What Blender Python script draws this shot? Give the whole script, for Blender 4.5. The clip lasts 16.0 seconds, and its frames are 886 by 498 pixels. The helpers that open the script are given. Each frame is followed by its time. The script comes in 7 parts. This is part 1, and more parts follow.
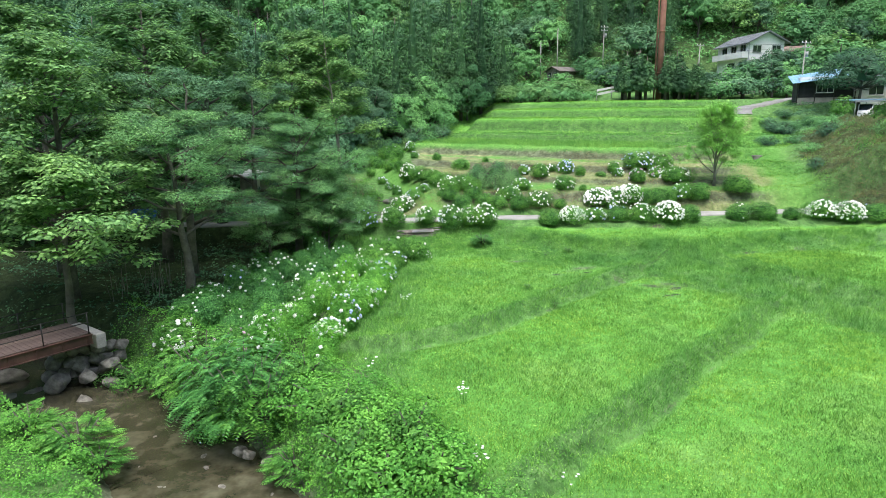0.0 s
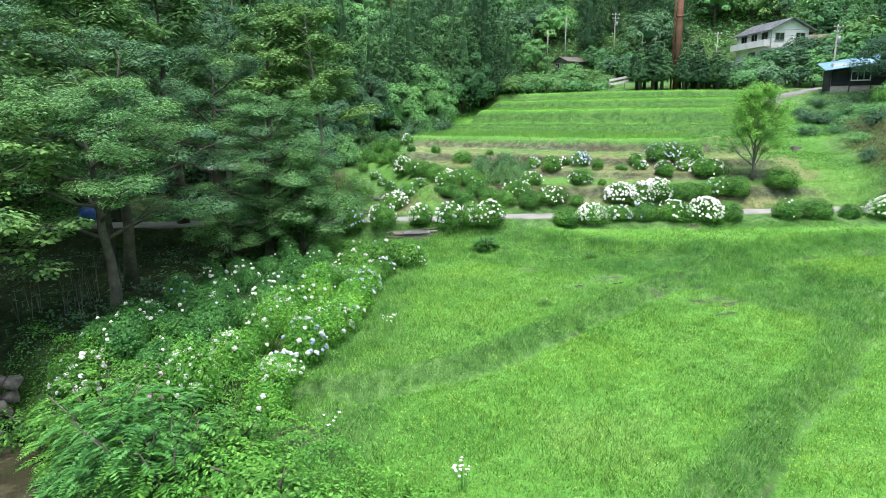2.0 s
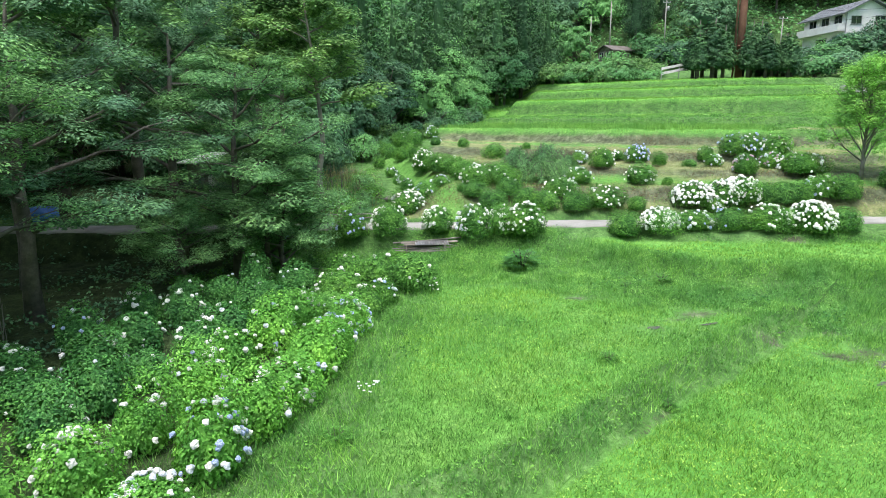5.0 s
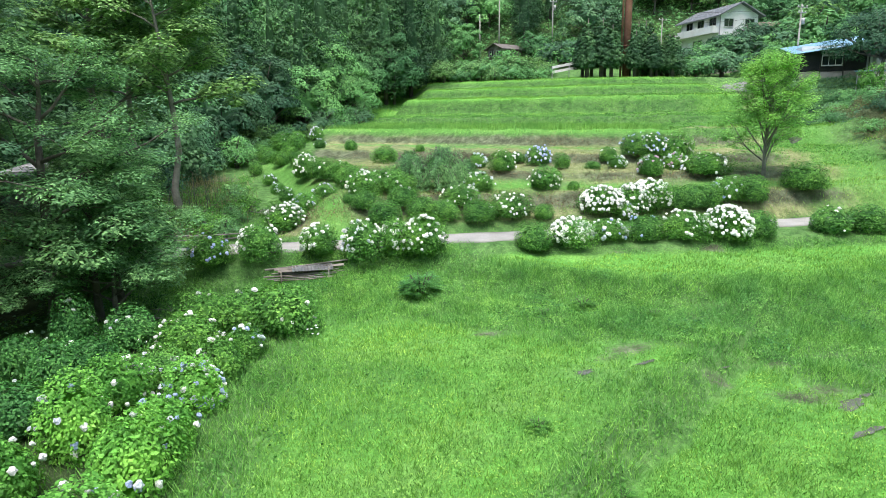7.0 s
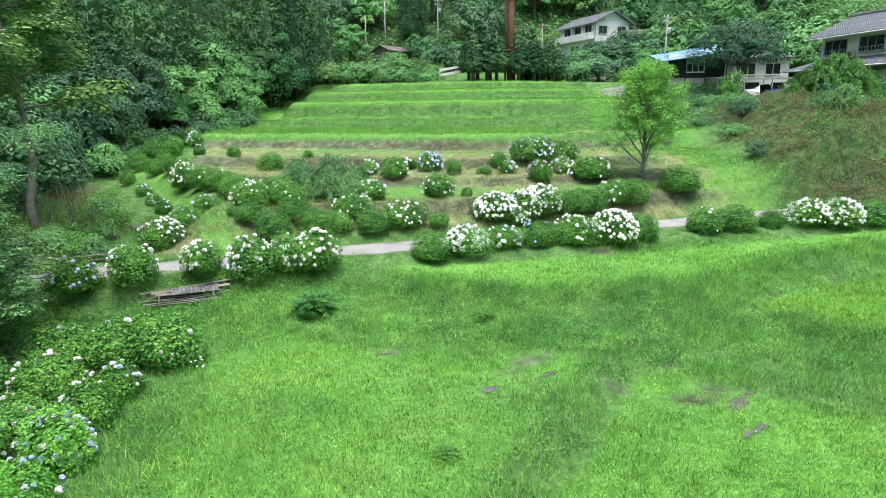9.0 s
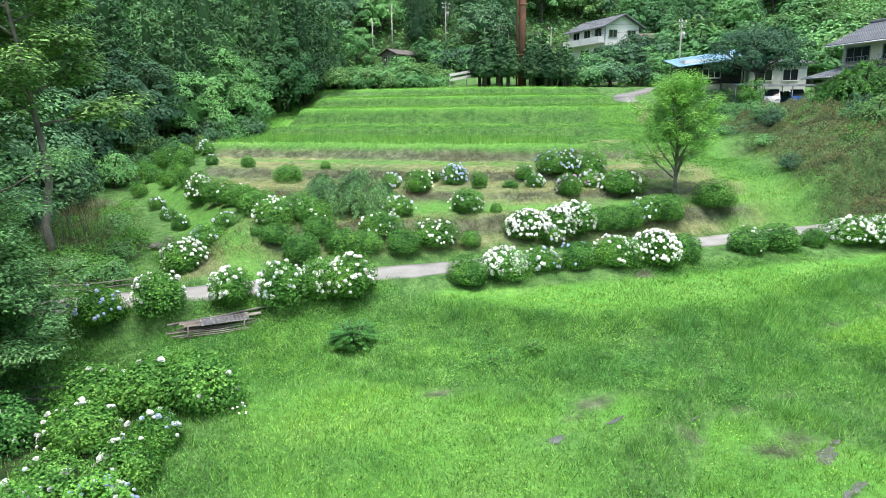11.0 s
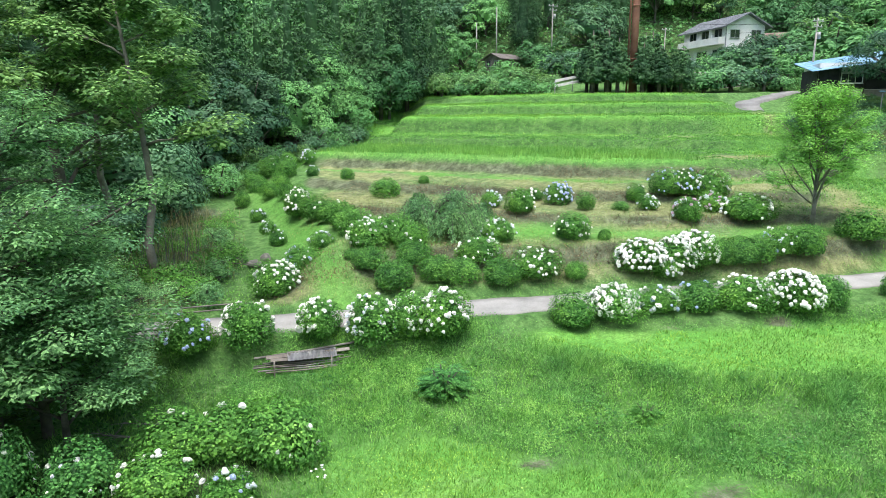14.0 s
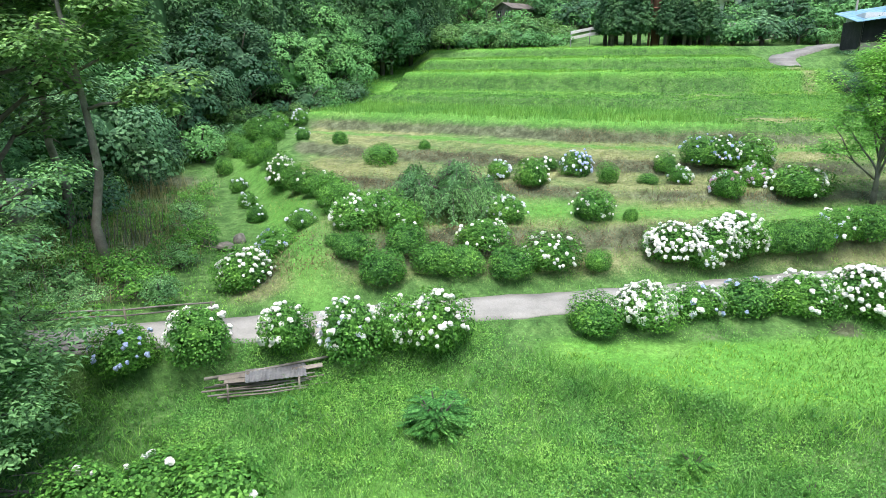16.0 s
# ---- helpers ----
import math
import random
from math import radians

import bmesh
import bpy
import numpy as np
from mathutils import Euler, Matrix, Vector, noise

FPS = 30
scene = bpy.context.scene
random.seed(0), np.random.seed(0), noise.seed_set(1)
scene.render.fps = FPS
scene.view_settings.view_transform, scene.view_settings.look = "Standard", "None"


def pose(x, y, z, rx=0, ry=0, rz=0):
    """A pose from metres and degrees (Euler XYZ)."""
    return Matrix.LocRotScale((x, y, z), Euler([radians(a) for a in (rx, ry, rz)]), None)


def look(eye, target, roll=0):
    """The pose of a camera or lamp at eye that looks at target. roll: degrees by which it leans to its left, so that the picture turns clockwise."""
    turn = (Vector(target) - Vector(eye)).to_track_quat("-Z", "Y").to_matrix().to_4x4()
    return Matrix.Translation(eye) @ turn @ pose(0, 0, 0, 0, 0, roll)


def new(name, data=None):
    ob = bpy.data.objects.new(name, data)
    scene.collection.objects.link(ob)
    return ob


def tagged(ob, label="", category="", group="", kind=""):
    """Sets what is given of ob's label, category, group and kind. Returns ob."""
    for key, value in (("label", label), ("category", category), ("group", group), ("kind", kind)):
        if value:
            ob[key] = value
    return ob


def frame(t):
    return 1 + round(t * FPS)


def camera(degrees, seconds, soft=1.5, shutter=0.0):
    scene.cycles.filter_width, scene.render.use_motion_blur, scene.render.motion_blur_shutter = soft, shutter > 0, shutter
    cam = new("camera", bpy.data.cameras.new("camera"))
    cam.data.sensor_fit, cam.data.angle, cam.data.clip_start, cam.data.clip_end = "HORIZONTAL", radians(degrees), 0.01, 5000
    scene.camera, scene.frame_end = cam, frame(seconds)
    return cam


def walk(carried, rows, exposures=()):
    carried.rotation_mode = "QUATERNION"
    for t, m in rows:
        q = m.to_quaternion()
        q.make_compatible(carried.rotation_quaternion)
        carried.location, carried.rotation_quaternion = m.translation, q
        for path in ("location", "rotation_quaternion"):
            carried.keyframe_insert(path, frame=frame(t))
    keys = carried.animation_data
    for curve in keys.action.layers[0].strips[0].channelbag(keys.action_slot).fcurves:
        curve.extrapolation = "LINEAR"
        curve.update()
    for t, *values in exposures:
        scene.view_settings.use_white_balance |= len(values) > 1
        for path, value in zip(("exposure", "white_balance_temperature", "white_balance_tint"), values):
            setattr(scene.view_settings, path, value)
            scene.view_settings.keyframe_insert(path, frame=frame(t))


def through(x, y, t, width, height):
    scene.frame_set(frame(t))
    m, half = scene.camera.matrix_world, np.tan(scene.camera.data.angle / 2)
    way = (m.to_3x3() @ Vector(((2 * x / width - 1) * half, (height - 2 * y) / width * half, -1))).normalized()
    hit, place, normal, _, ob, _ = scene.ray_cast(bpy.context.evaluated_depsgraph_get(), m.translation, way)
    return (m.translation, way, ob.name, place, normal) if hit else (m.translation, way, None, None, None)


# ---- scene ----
cam = camera(70.2, 16.0, 0.6)
METRES, EYE, TILT, LEAN, TURN = 30.0, 7.92, 2.4, 4.6, 0.0
ROWS = [
    (0.0, 0.0, 0.0, 0.0, 1.05, -14.59, -4.04),
    (0.5, 0.0022, 0.0543, -0.0111, 1.13, -14.6, -4.03),
    (1.0, 0.004, 0.1115, -0.0225, 1.22, -14.6, -3.98),
    (1.5, 0.0067, 0.1651, -0.0347, 1.27, -14.61, -3.97),
    (2.0, 0.0101, 0.2193, -0.0469, 1.32, -14.61, -3.95),
    (2.5, 0.0136, 0.2704, -0.0555, 1.95, -14.65, -3.92),
    (3.0, 0.0163, 0.3218, -0.0634, 3.64, -14.76, -3.87),
    (3.5, 0.0187, 0.3688, -0.073, 4.11, -14.77, -3.86),
    (6.0, 0.0265, 0.5824, -0.1005, 4.59, -14.77, -3.9),
    (6.5, 0.0266, 0.6202, -0.102, 1.53, -14.55, -3.96),
    (7.0, 0.0303, 0.6545, -0.1014, -5.2, -14.09, -4.13),
    (7.5, 0.0305, 0.6631, -0.1015, -12.33, -13.55, -4.3),
    (8.0, 0.0326, 0.6653, -0.1003, -13.97, -13.43, -4.35),
    (8.5, 0.0337, 0.6702, -0.0968, -14.96, -13.35, -4.39),
    (11.0, -0.0108, 0.7411, -0.0751, -15.34, -13.3, -4.53),
    (11.5, -0.0145, 0.7451, -0.0729, -13.76, -13.43, -4.53),
    (12.0, -0.0152, 0.7465, -0.0667, -10.72, -13.66, -4.51),
    (12.5, -0.0148, 0.7497, -0.0601, -8.47, -13.83, -4.48),
    (13.0, -0.0132, 0.7613, -0.0543, -7.17, -13.93, -4.45),
    (13.5, -0.0094, 0.7825, -0.0526, -6.73, -13.96, -4.46),
    (14.0, -0.002, 0.8128, -0.0502, -6.35, -13.99, -4.44),
    (14.5, 0.0049, 0.846, -0.0473, -6.0, -14.03, -4.42),
    (15.0, 0.0122, 0.8821, -0.0462, -5.72, -14.06, -4.4),
    (15.5, 0.0194, 0.9171, -0.0478, -5.59, -15.18, -4.42),
    (16.0, 0.027, 0.9531, -0.0488, -5.47, -18.03, -4.47),
]
walk(cam, [(t, pose(0, 0, EYE, TILT, LEAN, TURN) @ pose(METRES * x, METRES * y, METRES * z, 90 + pitch, roll, yaw)) for t, x, y, z, yaw, pitch, roll in ROWS])

# ---- world, sun, exposure ----
world = bpy.data.worlds.new("sky")
scene.world = world
world.use_nodes = True
wn = world.node_tree.nodes
sky = wn.new("ShaderNodeTexSky")
sky.sky_type, sky.sun_disc = "NISHITA", False
sky.sun_elevation, sky.sun_rotation = radians(76), radians(184)
sky.air_density, sky.dust_density, sky.ozone_density = 1.0, 4.0, 1.0
wn["Background"].inputs["Strength"].default_value = 0.13
world.node_tree.links.new(sky.outputs["Color"], wn["Background"].inputs["Color"])
sun = new("sun", bpy.data.lights.new("sun", "SUN"))
sun.data.energy, sun.data.angle, sun.data.color = 1.6, radians(40), (1.0, 0.965, 0.97)
sun.matrix_world = look((-2, 0, 112), (0, 28, 0))
scene.view_settings.exposure = 1.4


# ---- materials ----
def shader(name, rough=0.8, metal=0.0):
    m = bpy.data.materials.new(name)
    m.use_nodes = True
    n, l = m.node_tree.nodes, m.node_tree.links
    b = n["Principled BSDF"]
    b.inputs["Roughness"].default_value, b.inputs["Metallic"].default_value = rough, metal
    return m, n, l, b


def noise_at(n, l, scale, detail=4.0, rough=0.6, coords="Object"):
    tc, t = n.new("ShaderNodeTexCoord"), n.new("ShaderNodeTexNoise")
    l.new(tc.outputs[coords], t.inputs["Vector"])
    t.inputs["Scale"].default_value, t.inputs["Detail"].default_value, t.inputs["Roughness"].default_value = scale, detail, rough
    return t


def ramp(n, l, source, stops):
    r = n.new("ShaderNodeValToRGB")
    while len(r.color_ramp.elements) < len(stops):
        r.color_ramp.elements.new(0.5)
    for e, (p, c) in zip(r.color_ramp.elements, stops):
        e.position, e.color = p, (*c, 1)
    l.new(source, r.inputs["Fac"])
    return r


def mix(n, l, a, b, fac, blend="MIX"):
    m = n.new("ShaderNodeMix")
    m.data_type, m.blend_type = "RGBA", blend
    for key, v in ((6, a), (7, b), (0, fac)):
        if isinstance(v, (int, float)):
            m.inputs[key].default_value = v
        elif isinstance(v, tuple):
            m.inputs[key].default_value = (*v, 1)
        else:
            l.new(v, m.inputs[key])
    return m.outputs[2]


def bump(n, l, b, height, strength, distance):
    k = n.new("ShaderNodeBump")
    k.inputs["Strength"].default_value, k.inputs["Distance"].default_value = strength, distance
    l.new(height, k.inputs["Height"])
    l.new(k.outputs["Normal"], b.inputs["Normal"])


def surface(name, dark, mid, light, scale=3.0, fine=30.0, rough=0.8, metal=0.0, relief=0.3):
    """A plain weathered surface: large stains, fine grain, a little relief."""
    m, n, l, b = shader(name, rough, metal)
    big, small = noise_at(n, l, scale), noise_at(n, l, fine, 3.0)
    c = ramp(n, l, big.outputs["Fac"], ((0.3, dark), (0.5, mid), (0.72, light)))
    g = ramp(n, l, small.outputs["Fac"], ((0.3, (0.72, 0.72, 0.72)), (0.7, (1.12, 1.12, 1.12))))
    l.new(mix(n, l, c.outputs["Color"], g.outputs["Color"], 0.7, "MULTIPLY"), b.inputs["Base Color"])
    bump(n, l, b, small.outputs["Fac"], relief, 0.02)
    return m


def foliage(name, dark, mid, light, through=0.35, rough=0.5, patch=0.35, gain=(1.6, 1.4, 2.1), even=0.0, glow=(1.3, 1.25, 0.5), tuft=0.0, kin=0.0):
    """Leaves: each leaf has its own tone, each plant a slight shift, light passes through. even: how alike the leaves
    are; tuft: scale, per metre, of noise that paints small clumps as lit and their gaps as shaded.
    """
    m, n, l, b = shader(name, rough + 0.12)
    # leaf tones spread wider, painting in bright leaf tops and shaded gaps
    dark, light = (tuple(k * j + even * (q - k * j) for k, q in zip(c, mid)) for c, j in ((dark, 0.72), (light, 1.3)))
    dark, mid, light = (tuple(k * q for k, q in zip(c, gain)) for c in (dark, mid, light))
    geo, info = n.new("ShaderNodeNewGeometry"), n.new("ShaderNodeObjectInfo")
    c = ramp(n, l, geo.outputs["Random Per Island"], ((0.0, dark), (0.5, mid), (1.0, light)))
    k = ramp(n, l, info.outputs["Random"], ((0.0, (0.8 - 0.75 * kin, 0.86 - 0.7 * kin, 0.8 - 0.55 * kin)), (1.0, (1.2 + 1.1 * kin, 1.14 + 0.9 * kin, 1.1 + 0.4 * kin))))
    p = noise_at(n, l, patch, 3.0)
    pk = ramp(n, l, p.outputs["Fac"], ((0.32, (0.72, 0.82, 0.86)), (0.68, (1.22, 1.14, 0.96))))
    col = mix(n, l, mix(n, l, c.outputs["Color"], k.outputs["Color"], 1.0, "MULTIPLY"), pk.outputs["Color"], 1.0, "MULTIPLY")
    if tuft:
        # clump relief put into the colour: shaded hollows, lit crests
        f = noise_at(n, l, tuft, 4.0, 0.7)
        fk = ramp(n, l, f.outputs["Fac"], ((0.34, (0.6, 0.7, 0.62)), (0.5, (1.0, 1.0, 1.0)), (0.66, (1.4, 1.22, 1.3))))
        col = mix(n, l, col, fk.outputs["Color"], 1.0, "MULTIPLY")
    l.new(col, b.inputs["Base Color"])
    b.inputs["Specular IOR Level"].default_value = 0.2
    t, ms = n.new("ShaderNodeBsdfTranslucent"), n.new("ShaderNodeMixShader")
    l.new(mix(n, l, col, glow, 0.6, "MULTIPLY"), t.inputs["Color"])
    ms.inputs[0].default_value = through
    l.new(b.outputs[0], ms.inputs[1]), l.new(t.outputs[0], ms.inputs[2])
    l.new(ms.outputs[0], n["Material Output"].inputs["Surface"])
    return m


def earth():
    """Ground cover: short green growth, with bare soil and straw where the soil mask says so."""
    m, n, l, b = shader("ground_cover", 0.95)
    a = n.new("ShaderNodeAttribute")
    a.attribute_name = "cover"
    sep = n.new("ShaderNodeSeparateColor")
    l.new(a.outputs["Color"], sep.inputs["Color"])
    big, med, fin = noise_at(n, l, 0.25), noise_at(n, l, 1.6, 6.0), noise_at(n, l, 14.0, 5.0, 0.7)
    weeds = ramp(n, l, med.outputs["Fac"], ((0.3, (0.045, 0.11, 0.03)), (0.5, (0.09, 0.2, 0.056)), (0.7, (0.15, 0.285, 0.088))))
    rice = ramp(n, l, big.outputs["Fac"], ((0.3, (0.10, 0.29, 0.05)), (0.5, (0.13, 0.35, 0.06)), (0.7, (0.19, 0.39, 0.09))))
    soil = ramp(n, l, med.outputs["Fac"], ((0.3, (0.05, 0.06, 0.033)), (0.5, (0.106, 0.13, 0.076)), (0.68, (0.185, 0.218, 0.135))))
    straw = ramp(n, l, med.outputs["Fac"], ((0.3, (0.15, 0.19, 0.075)), (0.5, (0.235, 0.26, 0.12)), (0.7, (0.33, 0.345, 0.185))))
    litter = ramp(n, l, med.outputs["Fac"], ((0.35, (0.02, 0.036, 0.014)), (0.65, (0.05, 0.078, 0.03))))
    green = mix(n, l, weeds.outputs["Color"], rice.outputs["Color"], sep.outputs["Green"])
    e = n.new("ShaderNodeMath")
    e.operation = "MULTIPLY_ADD"
    e.inputs[1].default_value, e.inputs[2].default_value = 1.3, -0.65
    l.new(fin.outputs["Fac"], e.inputs[0])
    s = n.new("ShaderNodeMath")
    s.operation, s.use_clamp = "ADD", True
    l.new(e.outputs[0], s.inputs[0]), l.new(sep.outputs["Red"], s.inputs[1])
    edge = ramp(n, l, s.outputs[0], ((0.38, (0, 0, 0)), (0.62, (1, 1, 1))))
    dry = n.new("ShaderNodeMath")
    dry.operation, dry.use_clamp = "ADD", True
    l.new(e.outputs[0], dry.inputs[0]), l.new(a.outputs["Alpha"], dry.inputs[1])
    worn = ramp(n, l, dry.outputs[0], ((0.3, (0, 0, 0)), (0.75, (1, 1, 1))))
    green = mix(n, l, green, straw.outputs["Color"], worn.outputs["Color"])
    col = mix(n, l, green, soil.outputs["Color"], edge.outputs["Color"])
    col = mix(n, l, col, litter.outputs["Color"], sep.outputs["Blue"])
    g = ramp(n, l, fin.outputs["Fac"], ((0.3, (0.6, 0.6, 0.6)), (0.7, (1.2, 1.2, 1.2))))
    col = mix(n, l, col, g.outputs["Color"], 0.8, "MULTIPLY")
    # painted relief: noise lightens the tufts and shades the hollows between them
    tuft = noise_at(n, l, 4.5, 7.0, 0.75)
    k = ramp(n, l, tuft.outputs["Fac"], ((0.36, (0.62, 0.64, 0.6)), (0.62, (1.28, 1.26, 1.25))))
    l.new(mix(n, l, col, k.outputs["Color"], 0.9, "MULTIPLY"), b.inputs["Base Color"])
    b.inputs["Specular IOR Level"].default_value = 0.15
    bump(n, l, b, fin.outputs["Fac"], 0.8, 0.12)
    return m


def river_water():
    m, n, l, b = shader("river_water", 0.06)
    t = noise_at(n, l, 0.8, 4.0)
    c = ramp(n, l, t.outputs["Fac"], ((0.35, (0.018, 0.018, 0.01)), (0.5, (0.05, 0.049, 0.029)), (0.65, (0.1, 0.098, 0.062))))
    l.new(c.outputs["Color"], b.inputs["Base Color"])
    b.inputs["Specular IOR Level"].default_value = 0.5
    w = noise_at(n, l, 5.0, 3.0)
    bump(n, l, b, w.outputs["Fac"], 0.25, 0.03)
    return m


def glass_pane():
    m, n, l, b = shader("window_glass", 0.05)
    b.inputs["Base Color"].default_value = (0.02, 0.025, 0.03, 1)
    return m


WET_MUD = surface("wet_mud", (0.07, 0.075, 0.062), (0.11, 0.118, 0.1), (0.16, 0.168, 0.148), 3.0, 25.0, 0.08, 0, 0.05)
EARTH, WATER, GLASS = earth(), river_water(), glass_pane()
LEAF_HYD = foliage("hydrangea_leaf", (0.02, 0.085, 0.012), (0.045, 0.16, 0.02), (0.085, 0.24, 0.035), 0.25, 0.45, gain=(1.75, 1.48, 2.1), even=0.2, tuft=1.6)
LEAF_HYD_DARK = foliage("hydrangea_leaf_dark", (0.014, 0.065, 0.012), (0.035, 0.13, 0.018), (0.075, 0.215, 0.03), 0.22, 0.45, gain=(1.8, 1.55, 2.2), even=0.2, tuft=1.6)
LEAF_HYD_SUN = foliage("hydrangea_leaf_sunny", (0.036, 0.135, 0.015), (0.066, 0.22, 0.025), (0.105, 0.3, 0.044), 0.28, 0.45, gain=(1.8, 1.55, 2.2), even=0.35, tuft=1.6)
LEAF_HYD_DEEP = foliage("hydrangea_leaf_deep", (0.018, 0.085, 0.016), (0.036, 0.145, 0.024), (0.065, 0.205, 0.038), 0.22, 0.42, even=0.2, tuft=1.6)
LEAF_TREE = foliage("broad_leaf", (0.012, 0.052, 0.015), (0.03, 0.10, 0.03), (0.058, 0.165, 0.05), 0.2, 0.5, gain=(2.05, 1.55, 3.0), even=0.45, kin=0.3, glow=(1.15, 1.15, 0.8))
LEAF_BRIGHT = foliage("young_leaf", (0.035, 0.11, 0.022), (0.062, 0.175, 0.034), (0.10, 0.25, 0.05), 0.35, 0.5, gain=(1.85, 1.42, 2.7), even=0.2, kin=0.1, glow=(1.15, 1.15, 0.8))
LEAF_BLUE = foliage("bluish_leaf", (0.022, 0.075, 0.032), (0.042, 0.125, 0.052), (0.075, 0.19, 0.075), 0.4, 0.5, gain=(2.1, 1.65, 2.8), even=0.15, glow=(1.15, 1.15, 0.8))
LEAF_CEDAR = foliage("cedar_needles", (0.008, 0.03, 0.012), (0.018, 0.055, 0.022), (0.03, 0.085, 0.03), 0.12, 0.6, gain=(2.8, 2.35, 2.8), even=0.3, kin=0.25, glow=(1.15, 1.15, 0.8))
LEAF_FAR = foliage("hillside_leaf", (0.02, 0.075, 0.018), (0.046, 0.145, 0.04), (0.08, 0.215, 0.06), 0.18, 0.55, 0.12, gain=(2.15, 1.82, 2.6), even=0.45, kin=0.32, glow=(1.15, 1.15, 0.8))
LEAF_DRY = foliage("dry_brush", (0.075, 0.1, 0.04), (0.108, 0.132, 0.058), (0.16, 0.172, 0.085), 0.2, 0.7, 0.6, gain=(1.0, 1.0, 1.1), even=0.4, tuft=1.4)
RICE = foliage("rice_blade", (0.085, 0.33, 0.03), (0.13, 0.44, 0.045), (0.20, 0.52, 0.07), 0.35, 0.5, 0.2, gain=(1.32, 0.87, 1.68), even=0.0, tuft=2.6)
WEED = foliage("weed_blade", (0.05, 0.17, 0.026), (0.095, 0.27, 0.045), (0.17, 0.36, 0.075), 0.35, 0.55, 0.5, gain=(1.42, 1.3, 1.85), even=0.25, tuft=1.5)
RICE_PALE = foliage("pale_terrace_blade", (0.13, 0.33, 0.05), (0.19, 0.41, 0.085), (0.27, 0.48, 0.13), 0.35, 0.5, 0.2, gain=(1.05, 1.0, 1.3), even=0.3, tuft=1.5)
STRAW = foliage("straw_blade", (0.12, 0.17, 0.05), (0.25, 0.25, 0.12), (0.38, 0.34, 0.2), 0.25, 0.7, 0.5, gain=(1.0, 1.0, 1.1))
BRUSH = foliage("dead_brown_brush", (0.11, 0.088, 0.055), (0.16, 0.13, 0.085), (0.23, 0.19, 0.125), 0.15, 0.8, 0.5, gain=(1.0, 1.0, 1.0))
SHORT = foliage("short_dry_grass", (0.17, 0.25, 0.075), (0.2, 0.29, 0.09), (0.23, 0.31, 0.11), 0.35, 0.6, 0.5, gain=(1.1, 1.0, 1.2))
WEATHERED = surface("weathered_brown_sheet", (0.06, 0.055, 0.05), (0.10, 0.09, 0.08), (0.16, 0.15, 0.135), 0.8, 10.0, 0.75, 0, 0.3)
GREY_TILE = surface("grey_roof_tiles", (0.09, 0.10, 0.108), (0.15, 0.165, 0.178), (0.24, 0.26, 0.28), 1.2, 9.0, 0.5, 0, 0.3)
OLD_ASPHALT = surface("worn_asphalt", (0.13, 0.132, 0.126), (0.19, 0.192, 0.184), (0.25, 0.252, 0.24), 0.8, 24.0, 0.9, 0, 0.4)
LEAF_SOFT = foliage("soft_grey_green_leaf", (0.03, 0.095, 0.03), (0.058, 0.16, 0.05), (0.095, 0.23, 0.075), 0.4, 0.5, gain=(2.45, 1.95, 2.7), even=0.15, glow=(1.15, 1.15, 0.8))
LEAF_LIME = foliage("lime_leaf", (0.035, 0.11, 0.02), (0.068, 0.18, 0.032), (0.11, 0.255, 0.052), 0.5, 0.5, gain=(3.3, 2.65, 3.8), even=0.4, glow=(1.15, 1.15, 0.8))
PETAL_WHITE = surface("white_petals", (0.72, 0.76, 0.66), (0.84, 0.86, 0.81), (0.9, 0.9, 0.88), 4.0, 28.0, 0.6, 0, 0.9)
PETAL_BLUE = surface("blue_petals", (0.22, 0.32, 0.62), (0.38, 0.48, 0.74), (0.6, 0.66, 0.82), 4.0, 28.0, 0.6, 0, 0.9)
PETAL_PALE = surface("pale_petals", (0.5, 0.58, 0.66), (0.66, 0.72, 0.8), (0.8, 0.82, 0.84), 4.0, 28.0, 0.6, 0, 0.9)
PETAL_PINK = surface("pink_petals", (0.5, 0.25, 0.42), (0.62, 0.4, 0.55), (0.75, 0.6, 0.68), 4.0, 28.0, 0.6, 0, 0.9)
BARK = surface("bark", (0.045, 0.042, 0.036), (0.09, 0.083, 0.07), (0.16, 0.148, 0.125), 2.0, 18.0, 0.9, 0, 0.8)
BARK_PALE = surface("pale_bark", (0.11, 0.10, 0.088), (0.185, 0.172, 0.15), (0.28, 0.265, 0.235), 2.0, 18.0, 0.9, 0, 0.8)
CONCRETE = surface("concrete", (0.22, 0.21, 0.19), (0.34, 0.33, 0.30), (0.45, 0.43, 0.40), 0.9, 22.0, 0.9, 0, 0.4)
ROADBED = surface("road_concrete", (0.18, 0.182, 0.168), (0.255, 0.257, 0.238), (0.33, 0.332, 0.31), 0.6, 26.0, 0.9, 0, 0.4)
STONE = surface("river_stone", (0.07, 0.067, 0.057), (0.15, 0.145, 0.125), (0.26, 0.25, 0.22), 1.3, 14.0, 0.85, 0, 0.7)
WHITE_WALL = surface("white_wall", (0.66, 0.66, 0.63), (0.76, 0.76, 0.74), (0.82, 0.82, 0.81), 0.5, 20.0, 0.85, 0, 0.15)
CREAM_WALL = surface("cream_wall", (0.58, 0.54, 0.42), (0.70, 0.65, 0.52), (0.77, 0.73, 0.61), 0.5, 20.0, 0.85, 0, 0.15)
GREY_ROOF = surface("grey_roof", (0.09, 0.10, 0.108), (0.15, 0.165, 0.178), (0.24, 0.26, 0.28), 0.8, 12.0, 0.6, 0, 0.3)
